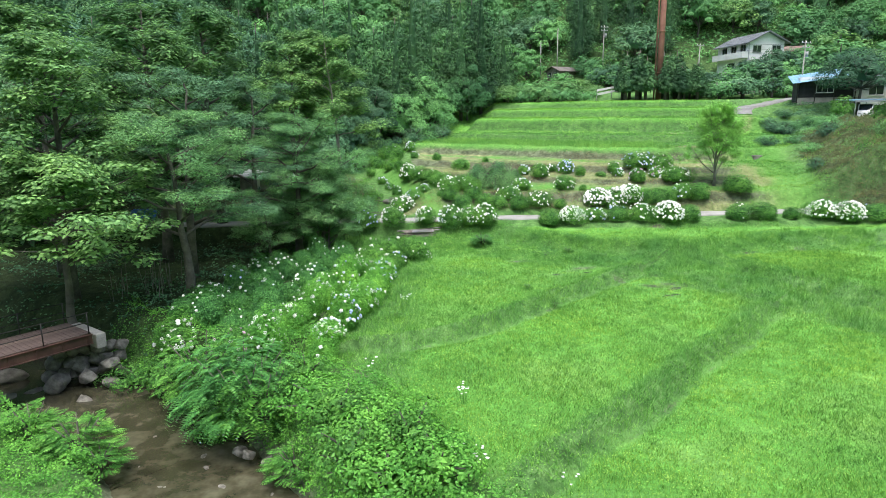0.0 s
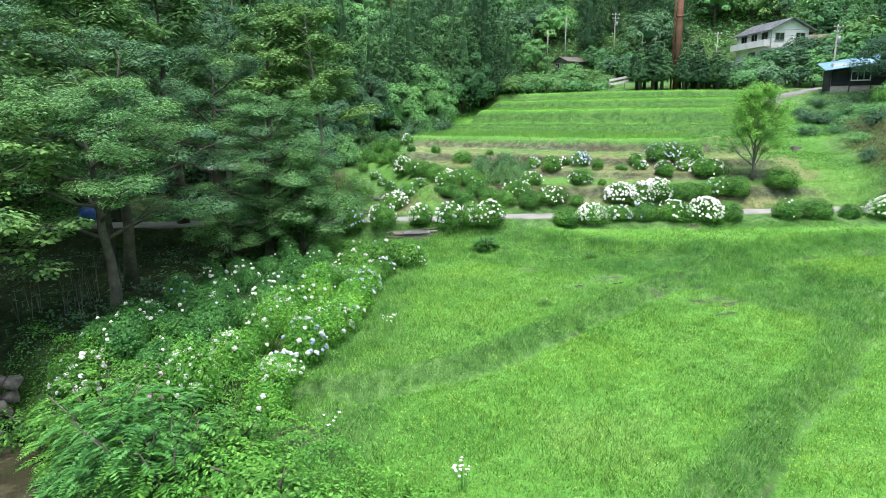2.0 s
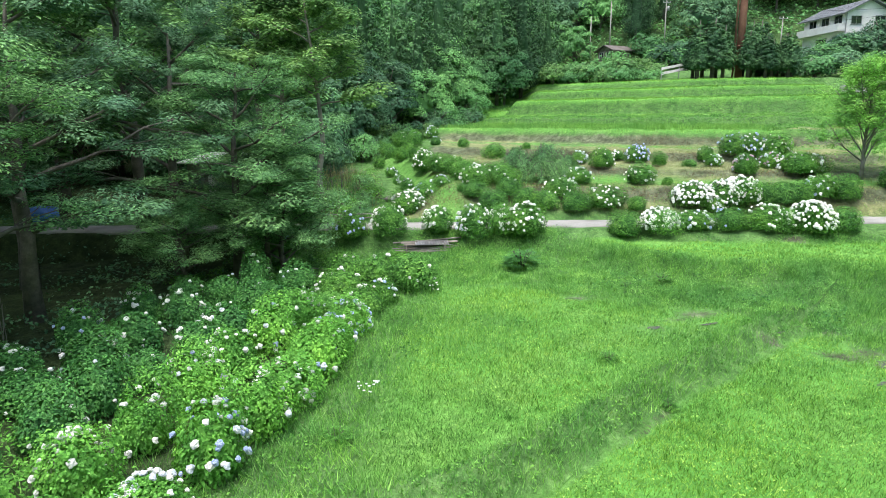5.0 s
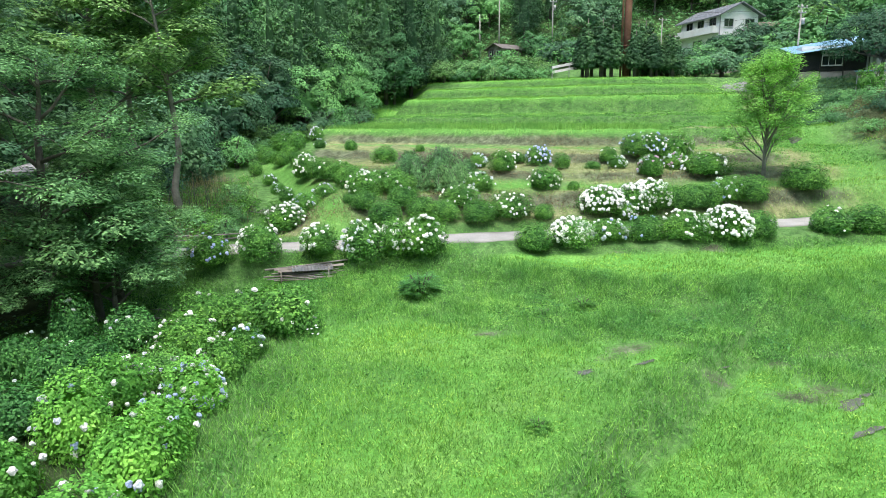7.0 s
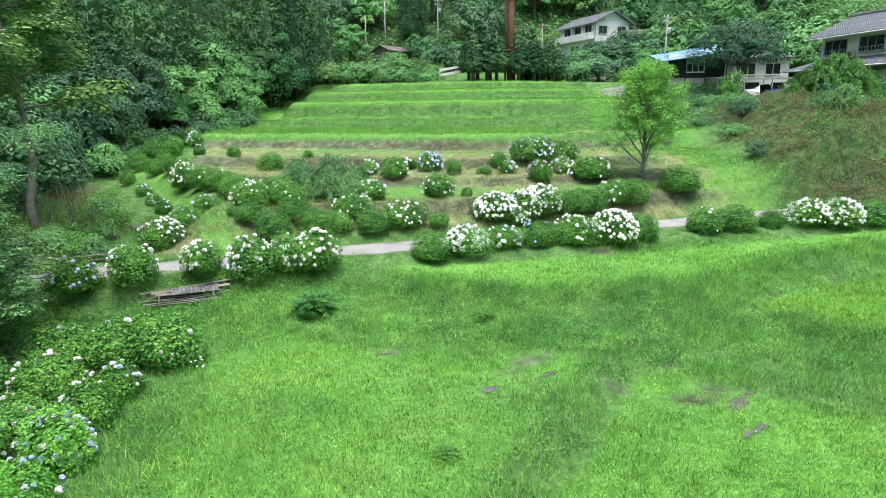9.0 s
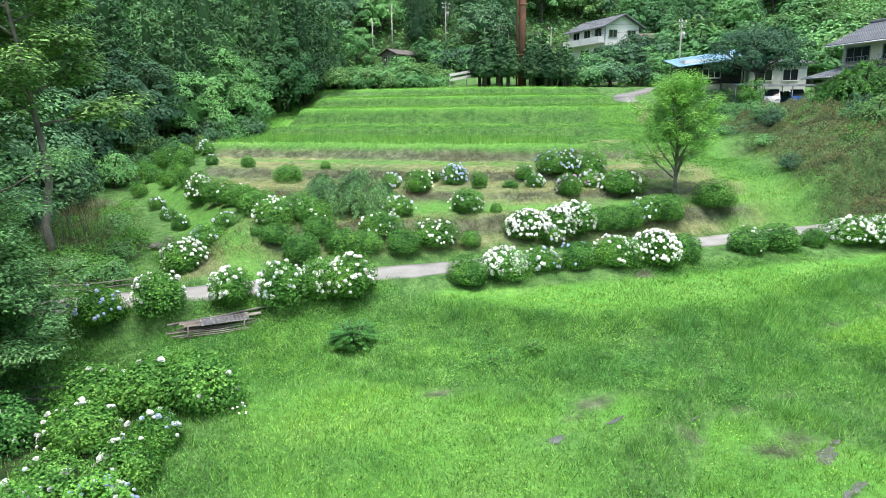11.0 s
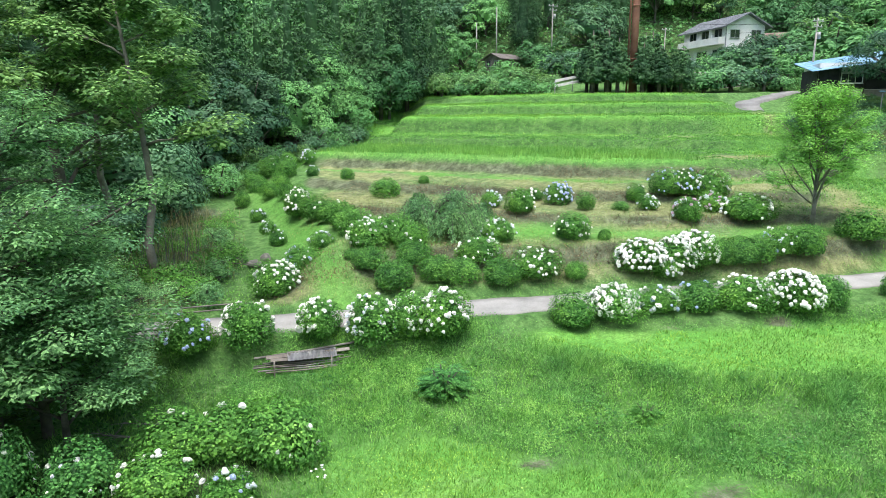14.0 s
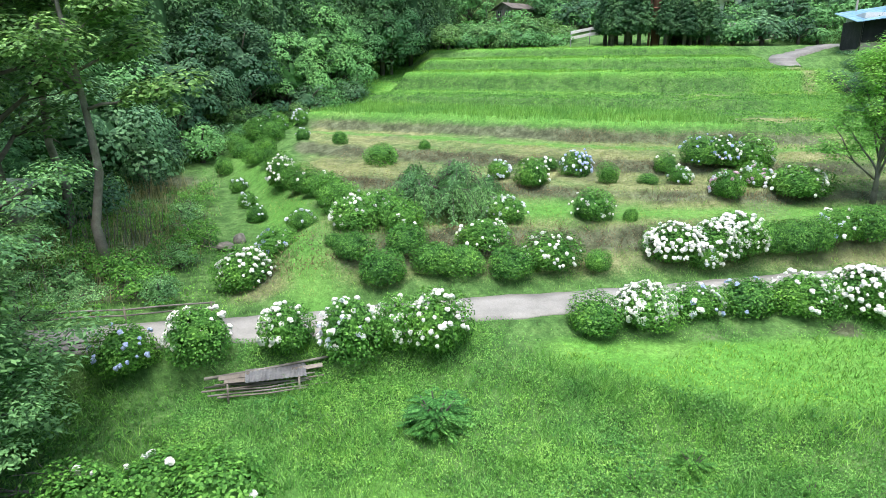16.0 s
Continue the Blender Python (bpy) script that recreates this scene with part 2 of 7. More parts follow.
BLUE_ROOF = surface("blue_sheet_roof", (0.10, 0.24, 0.36), (0.17, 0.34, 0.48), (0.29, 0.45, 0.56), 0.6, 10.0, 0.45, 0, 0.2)
RED_ROOF = surface("rusty_red_roof", (0.10, 0.06, 0.05), (0.17, 0.105, 0.085), (0.25, 0.17, 0.14), 0.8, 10.0, 0.7, 0, 0.3)
RUST = surface("rusty_steel", (0.17, 0.075, 0.05), (0.27, 0.12, 0.085), (0.36, 0.185, 0.135), 0.7, 16.0, 0.7, 0.2, 0.3)
BROWN_STEEL = surface("brown_painted_steel", (0.04, 0.018, 0.014), (0.075, 0.034, 0.026), (0.12, 0.06, 0.045), 1.5, 25.0, 0.6, 0.1, 0.2)
DECK = surface("deck_boards_wood", (0.045, 0.031, 0.027), (0.09, 0.064, 0.056), (0.145, 0.107, 0.094), 1.2, 22.0, 0.8, 0, 0.4)
DARK_METAL = surface("dark_metal", (0.012, 0.012, 0.012), (0.025, 0.024, 0.022), (0.05, 0.045, 0.04), 2.0, 20.0, 0.55, 0.3, 0.2)
GREY_METAL = surface("galvanised_metal", (0.24, 0.25, 0.26), (0.37, 0.38, 0.39), (0.5, 0.51, 0.52), 1.5, 20.0, 0.5, 0.5, 0.2)
BAMBOO = surface("weathered_bamboo", (0.07, 0.067, 0.058), (0.15, 0.145, 0.125), (0.28, 0.272, 0.245), 1.5, 20.0, 0.7, 0, 0.3)
OLD_WOOD = surface("old_timber", (0.08, 0.07, 0.058), (0.16, 0.145, 0.122), (0.28, 0.26, 0.23), 1.5, 18.0, 0.85, 0, 0.5)
BLUE_TARP = surface("blue_tarpaulin", (0.02, 0.08, 0.32), (0.03, 0.13, 0.45), (0.07, 0.22, 0.55), 1.0, 12.0, 0.5, 0, 0.4)
NETTING = surface("black_netting", (0.010, 0.012, 0.013), (0.02, 0.022, 0.024), (0.04, 0.042, 0.045), 1.0, 40.0, 0.9, 0, 0.6)
WHITE_PAINT = surface("white_paint", (0.62, 0.62, 0.60), (0.76, 0.76, 0.75), (0.82, 0.82, 0.82), 1.0, 25.0, 0.5, 0, 0.1)
CAR_WHITE = surface("car_white", (0.60, 0.60, 0.60), (0.72, 0.72, 0.71), (0.78, 0.78, 0.78), 0.7, 10.0, 0.25, 0, 0.0)
CAR_BLUE = surface("car_blue", (0.03, 0.08, 0.22), (0.05, 0.12, 0.30), (0.08, 0.17, 0.38), 0.7, 10.0, 0.25, 0, 0.0)
RUBBER = surface("rubber", (0.012, 0.012, 0.012), (0.02, 0.02, 0.02), (0.035, 0.035, 0.035), 2.0, 20.0, 0.85, 0, 0.2)


# ---- mesh tools ----
def grid_mesh(name, verts, faces):
    """A mesh from arrays of vertices and of equal-sided faces."""
    me = bpy.data.meshes.new(name)
    verts, faces = np.asarray(verts, np.float32), np.asarray(faces, np.int32)
    k = faces.shape[1]
    me.vertices.add(len(verts)), me.loops.add(faces.size), me.polygons.add(len(faces))
    me.vertices.foreach_set("co", verts.ravel())
    me.loops.foreach_set("vertex_index", faces.ravel())
    me.polygons.foreach_set("loop_start", np.arange(0, faces.size, k, dtype=np.int32))
    me.update(calc_edges=True)
    return me


def put(name, me, material, parent=None, label="", smooth=False, at=None):
    me.materials.clear()
    me.materials.append(material)
    if smooth:
        me.shade_smooth()
    ob = new(name, me)
    ob.parent = parent
    if at is not None:
        ob.matrix_basis = at
    return tagged(ob, label=label)


def part(name, bm, material, parent=None, label="", smooth=False, at=None):
    """Link a bmesh as one mesh object under a thing or under a part."""
    me = bpy.data.meshes.new(name)
    bm.to_mesh(me)
    bm.free()
    return put(name, me, material, parent, label, smooth, at)


def thing(name, label, category, at=None, group="", kind=""):
    ob = new(name)
    if at is not None:
        ob.matrix_basis = at
    return tagged(ob, label, category, group, kind)


def box(bm, cx, cy, cz, sx, sy, sz, bevel=0.0, turn=None):
    m = Matrix.LocRotScale((cx, cy, cz), turn, (sx, sy, sz))
    vs = bmesh.ops.create_cube(bm, size=1, matrix=m)["verts"]
    if bevel:
        es = list({e for v in vs for e in v.link_edges})
        bmesh.ops.bevel(bm, geom=es, offset=bevel, segments=1, affect="EDGES", profile=0.5)
    return bm


def boxed(*a, **k):
    return box(bmesh.new(), *a, **k)


def tube(bm, points, radii, sides=7):
    """A tapered tube along points."""
    pts = [Vector(p) for p in points]
    rings = []
    for i, p in enumerate(pts):
        d = (pts[min(i + 1, len(pts) - 1)] - pts[max(i - 1, 0)]).normalized()
        a = d.orthogonal().normalized()
        if rings:
            a = (last - last.dot(d) * d).normalized()
        last = a
        b = d.cross(a)
        r = radii[i] if hasattr(radii, "__len__") else radii
        rings.append([bm.verts.new(p + r * (math.cos(q) * a + math.sin(q) * b)) for q in (2 * math.pi * j / sides for j in range(sides))])
    for u, v in zip(rings, rings[1:]):
        for j in range(sides):
            bm.faces.new((u[j], u[(j + 1) % sides], v[(j + 1) % sides], v[j]))
    bm.faces.new(rings[0][::-1])
    bm.faces.new(rings[-1])
    return bm


def unit(v):
    return v / np.maximum(np.linalg.norm(v, axis=1, keepdims=True), 1e-6)


def leaf_cards(rng, at, out, length, width, lift=0.25, droop=0.15, fold=0.12):
    """Small rhombic leaves at points, fanned round the outward directions."""
    n = len(at)
    side = unit(np.cross(out, rng.normal(size=(n, 3))))
    d = unit(side + lift * out + np.array((0, 0, -droop)))
    w = unit(np.cross(d, out))
    up = np.cross(w, d)
    ln = (length * rng.uniform(0.7, 1.3, n))[:, None]
    wd = (width * rng.uniform(0.7, 1.3, n))[:, None]
    v = np.stack((at - 0.35 * ln * d, at + 0.5 * wd * w + fold * wd * up, at + 0.65 * ln * d, at - 0.5 * wd * w + fold * wd * up), 1).reshape(-1, 3)
    return v, np.arange(4 * n).reshape(-1, 4)


def joined(*pieces):
    vs, fs, k = [], [], 0
    for v, f in pieces:
        vs.append(v), fs.append(f + k)
        k += len(v)
    return np.concatenate(vs), np.concatenate(fs)


# ---- the lie of the land ----
def ease(a, b, v):
    t = np.clip((v - a) / (b - a), 0, 1)
    return t * t * (3 - 2 * t)


def wob(x, y, k, s=0.0):
    return np.sin(k * x + 1.3 * np.sin(0.7 * k * y + s)) * np.cos(0.9 * k * y + 1.1 * np.sin(0.6 * k * x + 2 * s))


def road_y(x):
    return 47.2 + 0.1 * (x - 4) + 0.0004 * np.clip(x - 4, -40, 0) ** 2


ROAD_Z = 0.2
RIVER = np.array(((14.0, -70.0), (6.0, -25.0), (-1.5, 3.0), (-4.2, 11.0), (-6.6, 15.6), (-8.9, 18.7), (-12.3, 21.7), (-17.0, 24.4), (-23.0, 27.5), (-34.0, 33.0)))
RIVER_Z = -3.15


def line_dist(x, y, line):
    best = np.full(np.shape(x), 1e9)
    side = np.zeros(np.shape(x))
    for (ax, ay), (bx, by) in zip(line, line[1:]):
        dx, dy = bx - ax, by - ay
        t = np.clip(((x - ax) * dx + (y - ay) * dy) / (dx * dx + dy * dy), 0, 1)
        ex, ey = x - ax - t * dx, y - ay - t * dy
        d = np.hypot(ex, ey)
        side = np.where(d < best, np.sign(dx * ey - dy * ex), side)
        best = np.minimum(best, d)
    return best, side


PUDDLES = ((5.85, 35.0, 0.45, 0.5), (7.75, 35.5, 0.4, 0.5), (11.9, 33.0, 0.75, 0.55), (11.3, 31.7, 0.6, 0.45), (9.8, 35.2, 0.3, 0.4), (12.6, 33.4, 0.35, 0.4))
BARE = ((10.6, 38.7, 0.8), (18.5, 39.1, 0.9), (22.6, 40.1, 1.1), (-3.9, 21.6, 1.0), (9.3, 34.6, 0.7), (6.7, 36.1, 0.9), (11.8, 35.5, 0.7), (13.3, 35.7, 0.6), (2.4, 37.8, 0.8), (3.9, 38.4, 0.7), (11.0, 45.2, 1.1), (14.7, 45.1, 0.9), (8.0, 36.6, 1.2), (11.5, 33.6, 1.5))
FOOTPATH = ((-1.3, 47.5), (-2.5, 52.0), (-4.3, 58.5), (-4.6, 61.0), (-5.4, 64.0), (-7.3, 68.0), (-9.8, 76.0))
LANE_LINE = ((38.2, 85.5), (38.9, 87.6), (40.4, 89.7), (42.8, 91.9), (45.7, 94.3), (49.0, 97.4), (53.0, 100.0))
RIDGES = (((-3.6, 24.0), (-1.5, 24.8), (0.0, 25.5), (1.4, 26.6), (4.0, 29.3), (5.5, 31.1), (6.9, 32.3), (8.3, 33.9), (9.5, 35.0), (10.8, 36.3)), ((2.5, 15.0), (3.3, 16.2), (5.4, 18.2), (7.0, 20.0), (9.5, 23.0), (12.1, 25.5), (15.6, 29.8)))
# foot of the long bank, the lip of the field above it, the back of that field, and the small field let into the bank: plan lines over x
FOOT = ((-20, -6, -1, 2.9, 4.7, 6.4, 7.6, 10.3, 11.2, 12.6, 15, 19.1, 24, 40), (43.2, 42.4, 41.2, 39.7, 39.1, 38.2, 37.8, 36.5, 36.0, 34.1, 31.0, 26.8, 22.5, 14.0))
LIP = ((-20, 2, 4, 5.3, 6.8, 8.7, 11.9, 15, 18, 22, 27.5, 40), (45.2, 45.3, 45.2, 44.2, 42.8, 41.8, 40.5, 40.0, 41.2, 42.5, 43.5, 45.5))
BACK = ((0, 5, 7, 11.5, 16, 20, 24.4, 30, 40), (45.5, 45.4, 45.3, 44.8, 44.8, 45.0, 45.2, 45.6, 46.2))
MID_LIP = ((16, 17, 18, 19, 22, 26, 40), (40.0, 37.8, 36.0, 34.6, 31.6, 28.0, 17.0))
MID_TOP = ((16, 17, 19, 22, 26.7, 40), (40.0, 38.2, 39.1, 39.7, 39.6, 40.0))
MID_Y = (48, 50.2, 51.3, 54.2, 55.4, 58.2, 59.3, 64.6, 66.2, 75.5, 76.4, 82.5, 84.2, 89.0, 90.3, 96.0, 97.3, 106, 112, 126, 150, 190, 300, 900)
MID_Z = (0.22, 0.75, 1.5, 1.72, 2.2, 2.4, 2.95, 3.25, 4.35, 4.5, 5.2, 5.5, 7.1, 7.25, 8.3, 8.5, 9.4, 9.7, 10.8, 13.4, 28, 56, 115, 260)
LEFT_Y = (48, 60, 68, 76, 90, 105, 120, 150, 190, 300, 900)
LEFT_Z = (0.05, 0.5, 1.0, 1.9, 4.0, 8.0, 13, 30, 56, 115, 260)


def lower_edge(x):
    return np.interp(x, *FOOT) + 0.2 * np.sin(0.9 * x) + 0.1 * np.sin(2.3 * x + 1)


def terrace_y(x, y):
    """Distance up the slope, measured across the terraces' slightly skewed and wavy edges."""
    ys = y - 0.62 * (16 - np.clip(x, -14, 24)) * np.interp(y, (50, 57, 72), (0, 0.42, 1)) - 0.06 * np.clip(x - 8, -30, 30) * (1 - ease(50, 56, y))
    return ys + 0.35 * np.sin(0.33 * x + 0.05 * y) * ease(48, 51, y)


def ground_z(x, y):
    x, y = np.asarray(x, float), np.asarray(y, float)
    edge, lip, back_y = lower_edge(x), np.interp(x, *LIP) + 0.12 * np.sin(1.3 * x), np.interp(x, *BACK)
    r1, r2 = (line_dist(x, y, r) for r in RIDGES)
    base = -1.16 - 0.27 * ease(-0.5, 0.1, -r1[0] * r1[1]) - 0.25 * ease(-0.5, 0.1, -r2[0] * r2[1]) * ease(0, 3, y - 13)
    top = np.interp(x, (2.5, 6.5), (0.05, -0.26))
    u = np.clip((y - edge) / np.maximum(lip - edge, 0.5), 0, 1)
    bank = base + (top - base) * np.where(x < 3.5, 0.55 * u + 0.45 * ease(0.75, 1.0, u), 0.28 * u + 0.72 * ease(0.58, 1.0, u))
    low_lip, low_top = np.interp(x, *MID_LIP), np.interp(x, *MID_TOP)
    v = np.clip((y - edge) / np.maximum(low_lip - edge, 0.5), 0, 1)
    step = base + (-0.85 - base) * (0.3 * v + 0.7 * ease(0.5, 1.0, v)) + (top + 0.85) * ease(0.0, 1.0, (y - low_top) / np.maximum(lip - low_top, 0.5))
    z = bank + (step - bank) * ease(16.2, 17.6, x)
    # the rolled lips of the two fields
    z = z + 0.13 * np.exp(-((y - lip - 0.25) / 0.4) ** 2) * ease(4.5, 6.5, x) + 0.1 * np.exp(-((y - low_lip - 0.3) / 0.4) ** 2) * ease(16.5, 17.6, x)
    z = z + (0.1 - z) * ease(0, 1.3, y - back_y) * ease(1, 4, x)
    z = z + (0.1 - z) * ease(44.6, 45.4, y) * (1 - ease(1, 4, x))
    # flower beds along the stream side, a little higher than the paddies
    z = z + 0.1 * ease(3.2, 5.0, -x) * (1 - ease(38, 40, y)) * ease(20, 23, y)
    for d, s in (r1, r2):
        fade = (d < 3) * (0.8 + 0.3 * wob(x, y, 1.1, 2.0))
        z = z + 0.34 * fade * np.exp(-((d * s - 0.32) / 0.42) ** 2) - 0.14 * fade * np.exp(-((d * s + 0.5) / 0.22) ** 2)
    # beyond the road
    ys = terrace_y(x, y)
    mid, low = np.interp(ys, MID_Y, MID_Z), np.interp(y, LEFT_Y, LEFT_Z)
    bx = np.interp(y, (48, 56, 62, 70, 76, 82, 97, 110), (-3.2, -3.2, -4.5, -8.5, -8.0, -4.0, 5.0, 6.0))
    back = low + (mid - low) * ease(-1.6, 1.6, x - bx)
    rx = np.interp(y, (46, 50, 60, 72, 84, 92, 120), (26.5, 27.0, 30.5, 36.5, 42.0, 45.0, 46.0))
    yard = np.interp(y, (40, 46, 52, 60, 78, 84, 100, 108, 114, 124, 150, 190, 300, 900), (3.2, 4.2, 5.2, 6.4, 6.9, 8.9, 9.8, 13.4, 14.2, 15.2, 30, 56, 115, 260))
    back = back + (np.maximum(yard, back) - back) * ease(0, 8.0, x - rx)
    far = ease(0.9, 2.2, y - road_y(x))
    z = z + (back - z) * far
    near = np.abs(y - road_y(x))
    z = z + (ROAD_Z - 0.05 - z) * (1 - ease(1.0, 1.7, near))
    z = z + 3.8 * ease(30, 42, x) * ease(30, 48, y) * (1 - far)
    d, s = line_dist(x, y, LANE_LINE)
    z = z + (np.interp(y, (85.5, 88.5, 94, 100), (7.4, 8.2, 8.9, 9.8)) - z) * (1 - ease(1.3, 3.2, d))
    # valley sides
    z = z + 0.55 * np.clip(-x - 26, 0, 300) * ease(20, 60, y) * ease(0, 20, -x - 20) + 0.4 * np.clip(x - 78, 0, 300)
    z = z + 0.5 * np.clip(-y - 30, 0, 200)
    # stream
    d, s = line_dist(x, y, RIVER)
    south = (s > 0) & (d < 30)
    z = np.where(south, z - 0.9 * ease(1.0, 3.0, d) * (1 - ease(16, 30, d)), z)
    bed = -3.75 + 0.55 * ease(1.4, 2.2, d) + 2.2 * ease(1.9, 4.2, d) + 6 * ease(4, 9, d)
    z = np.where(d < 9, np.minimum(z, bed + 0.12 * wob(x, y, 1.1)), z)
    rough = 0.05 * wob(x, y, 1.9) + 0.03 * wob(x, y, 4.3, 1.0)
    bank = np.clip(ease(38, 41, y), 0, 1)
    return z + rough * (0.35 + 0.9 * bank) * ease(0.9, 1.6, near)


def gz(x, y):
    return float(ground_z(x, y))


def cover_masks(x, y):
    """Soil, paddy green and dark floor (forest litter, and the ground of the flower bed), 0 to 1."""
    edge = lower_edge(x)
    u = y - edge
    soil = np.zeros(x.shape)
    for r in RIDGES:
        d, s = line_dist(x, y, r)
        soil = np.maximum(soil, (0.3 + 0.3 * wob(x, y, 1.3, 3.0)) * np.exp(-((d * s + 0.42) / 0.2) ** 2))
    # straw-brown terrace faces of the flower slope
    on_slope = ease(0, 2, x + 6) * (1 - ease(24, 28, x))
    ys = terrace_y(x, y)
    for c, w, k in ((50.8, 0.75, 0.76), (54.9, 0.65, 0.7), (58.8, 0.7, 0.82), (65.0, 0.7, 0.76)):
        soil = np.maximum(soil, (k + 0.16 * wob(x, y, 0.8, c)) * np.exp(-((ys - c) / w) ** 2) * on_slope)
    soil = np.maximum(soil, (0.3 + 0.2 * wob(x, y, 0.9, 2.0)) * on_slope * ease(48, 50, ys) * (1 - ease(63, 65, ys)))
    gully = np.exp(-((x + 7.5 + 0.2 * (y - 48)) / 3.2) ** 2) * ease(48, 50, y) * (1 - ease(68, 72, y))
    soil = np.maximum(soil, (0.62 + 0.2 * wob(x, y, 0.9, 1.0)) * gully)
    soil = np.maximum(soil, 0.45 * ease(0, 4, x - 28.5) * ease(44, 47, y) * (1 - ease(60, 68, y)) * (1 - ease(44, 50, x)))
    soil = np.maximum(soil, 0.8 * np.exp(-((x + 3.8) ** 2 + (y - 21.5) ** 2) / 1.2))
    d, s = line_dist(x, y, RIVER)
    soil = np.maximum(soil, 0.9 * (1 - ease(2.2, 3.0, d)))
    for px, py, pr, pk in PUDDLES:
        soil = np.maximum(soil, 0.42 * np.exp(-((x - px) ** 2 + ((y - py) / 0.6) ** 2) / (2.0 * pr) ** 2))
    for px, py, pr in BARE:
        soil = np.maximum(soil, (0.6 + 0.3 * wob(x, y, 2.2, px)) * np.exp(-((x - px) ** 2 + ((y - py) / 0.5) ** 2) / pr ** 2))
    rice = (1 - ease(-1.6, 0.5, u + 0.5 * wob(x, y, 1.5, 2.0) + 0.3 * wob(x, y, 3.7, 1.0))) * ease(-2.6, -1.2, x + 0.0) * ease(14, 17, y + 0.4 * x)
    rice = np.maximum(rice, ease(4.5, 6, x) * ease(-0.25, 0.25, y - np.interp(x, *LIP) + 0.2 * wob(x, y, 1.1)) * (1 - ease(-0.3, 0.3, y - np.interp(x, *BACK))))
    rice = np.maximum(rice, ease(16.8, 17.4, x) * ease(-0.3, 0.3, y - np.interp(x, *MID_LIP) + 0.3 * wob(x, y, 0.9)) * (1 - ease(-0.3, 0.3, y - np.interp(x, *MID_TOP))))
    for lo, hi, k in ((65.9, 75.3, 1.0), (79.9, 82.3, 0.9), (83.9, 88.6, 1.2), (90.1, 95.6, 1.2), (97.1, 100.0, 1.2)):
        rice = np.maximum(rice, k * 0.8 * ease(lo - 0.25, lo + 0.1, ys) * (1 - ease(hi, hi + 0.5, ys)) * (1 - ease(21 if lo < 80 else 34, 23 if lo < 80 else 38, x)))
    rice = np.maximum(rice, 0.8 * np.exp(-((ys - 53.0) / 1.2) ** 2) * on_slope)
    way, side = line_dist(x, y, FOOTPATH)
    on_way = np.exp(-(way / 1.0) ** 2)
    rice, soil = np.maximum(rice, 0.6 * on_way), soil * (1 - on_way)
    rice = np.maximum(rice, 0.75 * np.exp(-((ys - 62.9) / 0.6) ** 2) * on_slope)
    rice = np.maximum(rice, 0.55 * ease(0, 2, x - np.interp(y, (47, 56, 66, 80), (21, 24, 25, 30))) * (1 - ease(-1, 2, x - np.interp(y, (46, 50, 60, 72, 84), (28.0, 28.5, 31.0, 36.5, 41.0)))) * ease(0.5, 1.5, y - road_y(x)) * (1 - ease(80, 86, y)))
    rough = np.clip(0.35 + 0.6 * wob(x, y, 0.45, 1.0) + 0.35 * wob(x, y, 1.2, 2.0), 0, 1)
    rice = rice * (1 - 0.75 * rough * ease(30, 36, y) * (1 - ease(-0.5, 0.5, u)))
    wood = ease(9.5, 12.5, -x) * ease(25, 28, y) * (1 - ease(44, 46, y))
    # same dark floor colour in the flower bed, so gaps between bushes are dark
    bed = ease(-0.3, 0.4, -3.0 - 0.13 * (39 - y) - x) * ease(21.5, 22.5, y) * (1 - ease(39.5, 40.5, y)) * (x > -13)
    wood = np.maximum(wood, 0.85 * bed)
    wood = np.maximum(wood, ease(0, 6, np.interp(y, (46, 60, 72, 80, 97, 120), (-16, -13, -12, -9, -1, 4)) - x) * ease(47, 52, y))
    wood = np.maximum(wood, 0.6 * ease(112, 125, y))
    for r in RIDGES:
        d, s = line_dist(x, y, r)
        rice = rice * (0.05 + 0.95 * ease(0.45, 0.95, np.abs(d * s - 0.25) + 0.15 * wob(x, y, 2.1, 1.0)))
    return np.clip(soil, 0, 1), np.clip(rice, 0, 1), wood


def straw_mask(x, y):
    """Pale mown or sun-dried grass: the flower slope, small plots and the track beside the terraces."""
    ys = terrace_y(x, y)
    on_slope = ease(0, 2, x + 5.5) * (1 - ease(26, 29, x))
    way, side = line_dist(x, y, FOOTPATH)
    dry = (0.62 + 0.22 * wob(x, y, 0.5, 2.0) + 0.12 * wob(x, y, 1.7, 1.0)) * on_slope * ease(48.5, 50, ys) * (1 - ease(65, 66, ys)) * (1 - 0.8 * np.exp(-((ys - 53.0) / 1.0) ** 2)) * (1 - 0.7 * np.exp(-way * way)) * (1 - 0.6 * np.exp(-((ys - 62.9) / 0.6) ** 2))
    for px, py, a, b in ((24.6, 65.4, 3.0, 1.5), (22.8, 59.2, 2.6, 1.3), (25.0, 55.0, 2.5, 0.9)):
        dry = np.maximum(dry, 1.0 * np.exp(-(((x - px) / a) ** 2 + ((y - py) / b) ** 2) ** 2))
    d, s = line_dist(x, y, ((22.5, 75.8), (34.0, 75.6), (36.5, 80.0), (38.5, 86.0)))
    return np.clip(np.maximum(dry, 0.75 * np.exp(-(d / 0.7) ** 2)), 0, 1)


def axis(lo, hi, step, ends):
    a = list(np.arange(lo, hi, step))
    g = step
    while a[-1] < ends[1]:
        g *= 1.16
        a.append(a[-1] + g)
    g = step
    while a[0] > ends[0]:
        g *= 1.16
        a.insert(0, a[0] - g)
    return np.array(a)


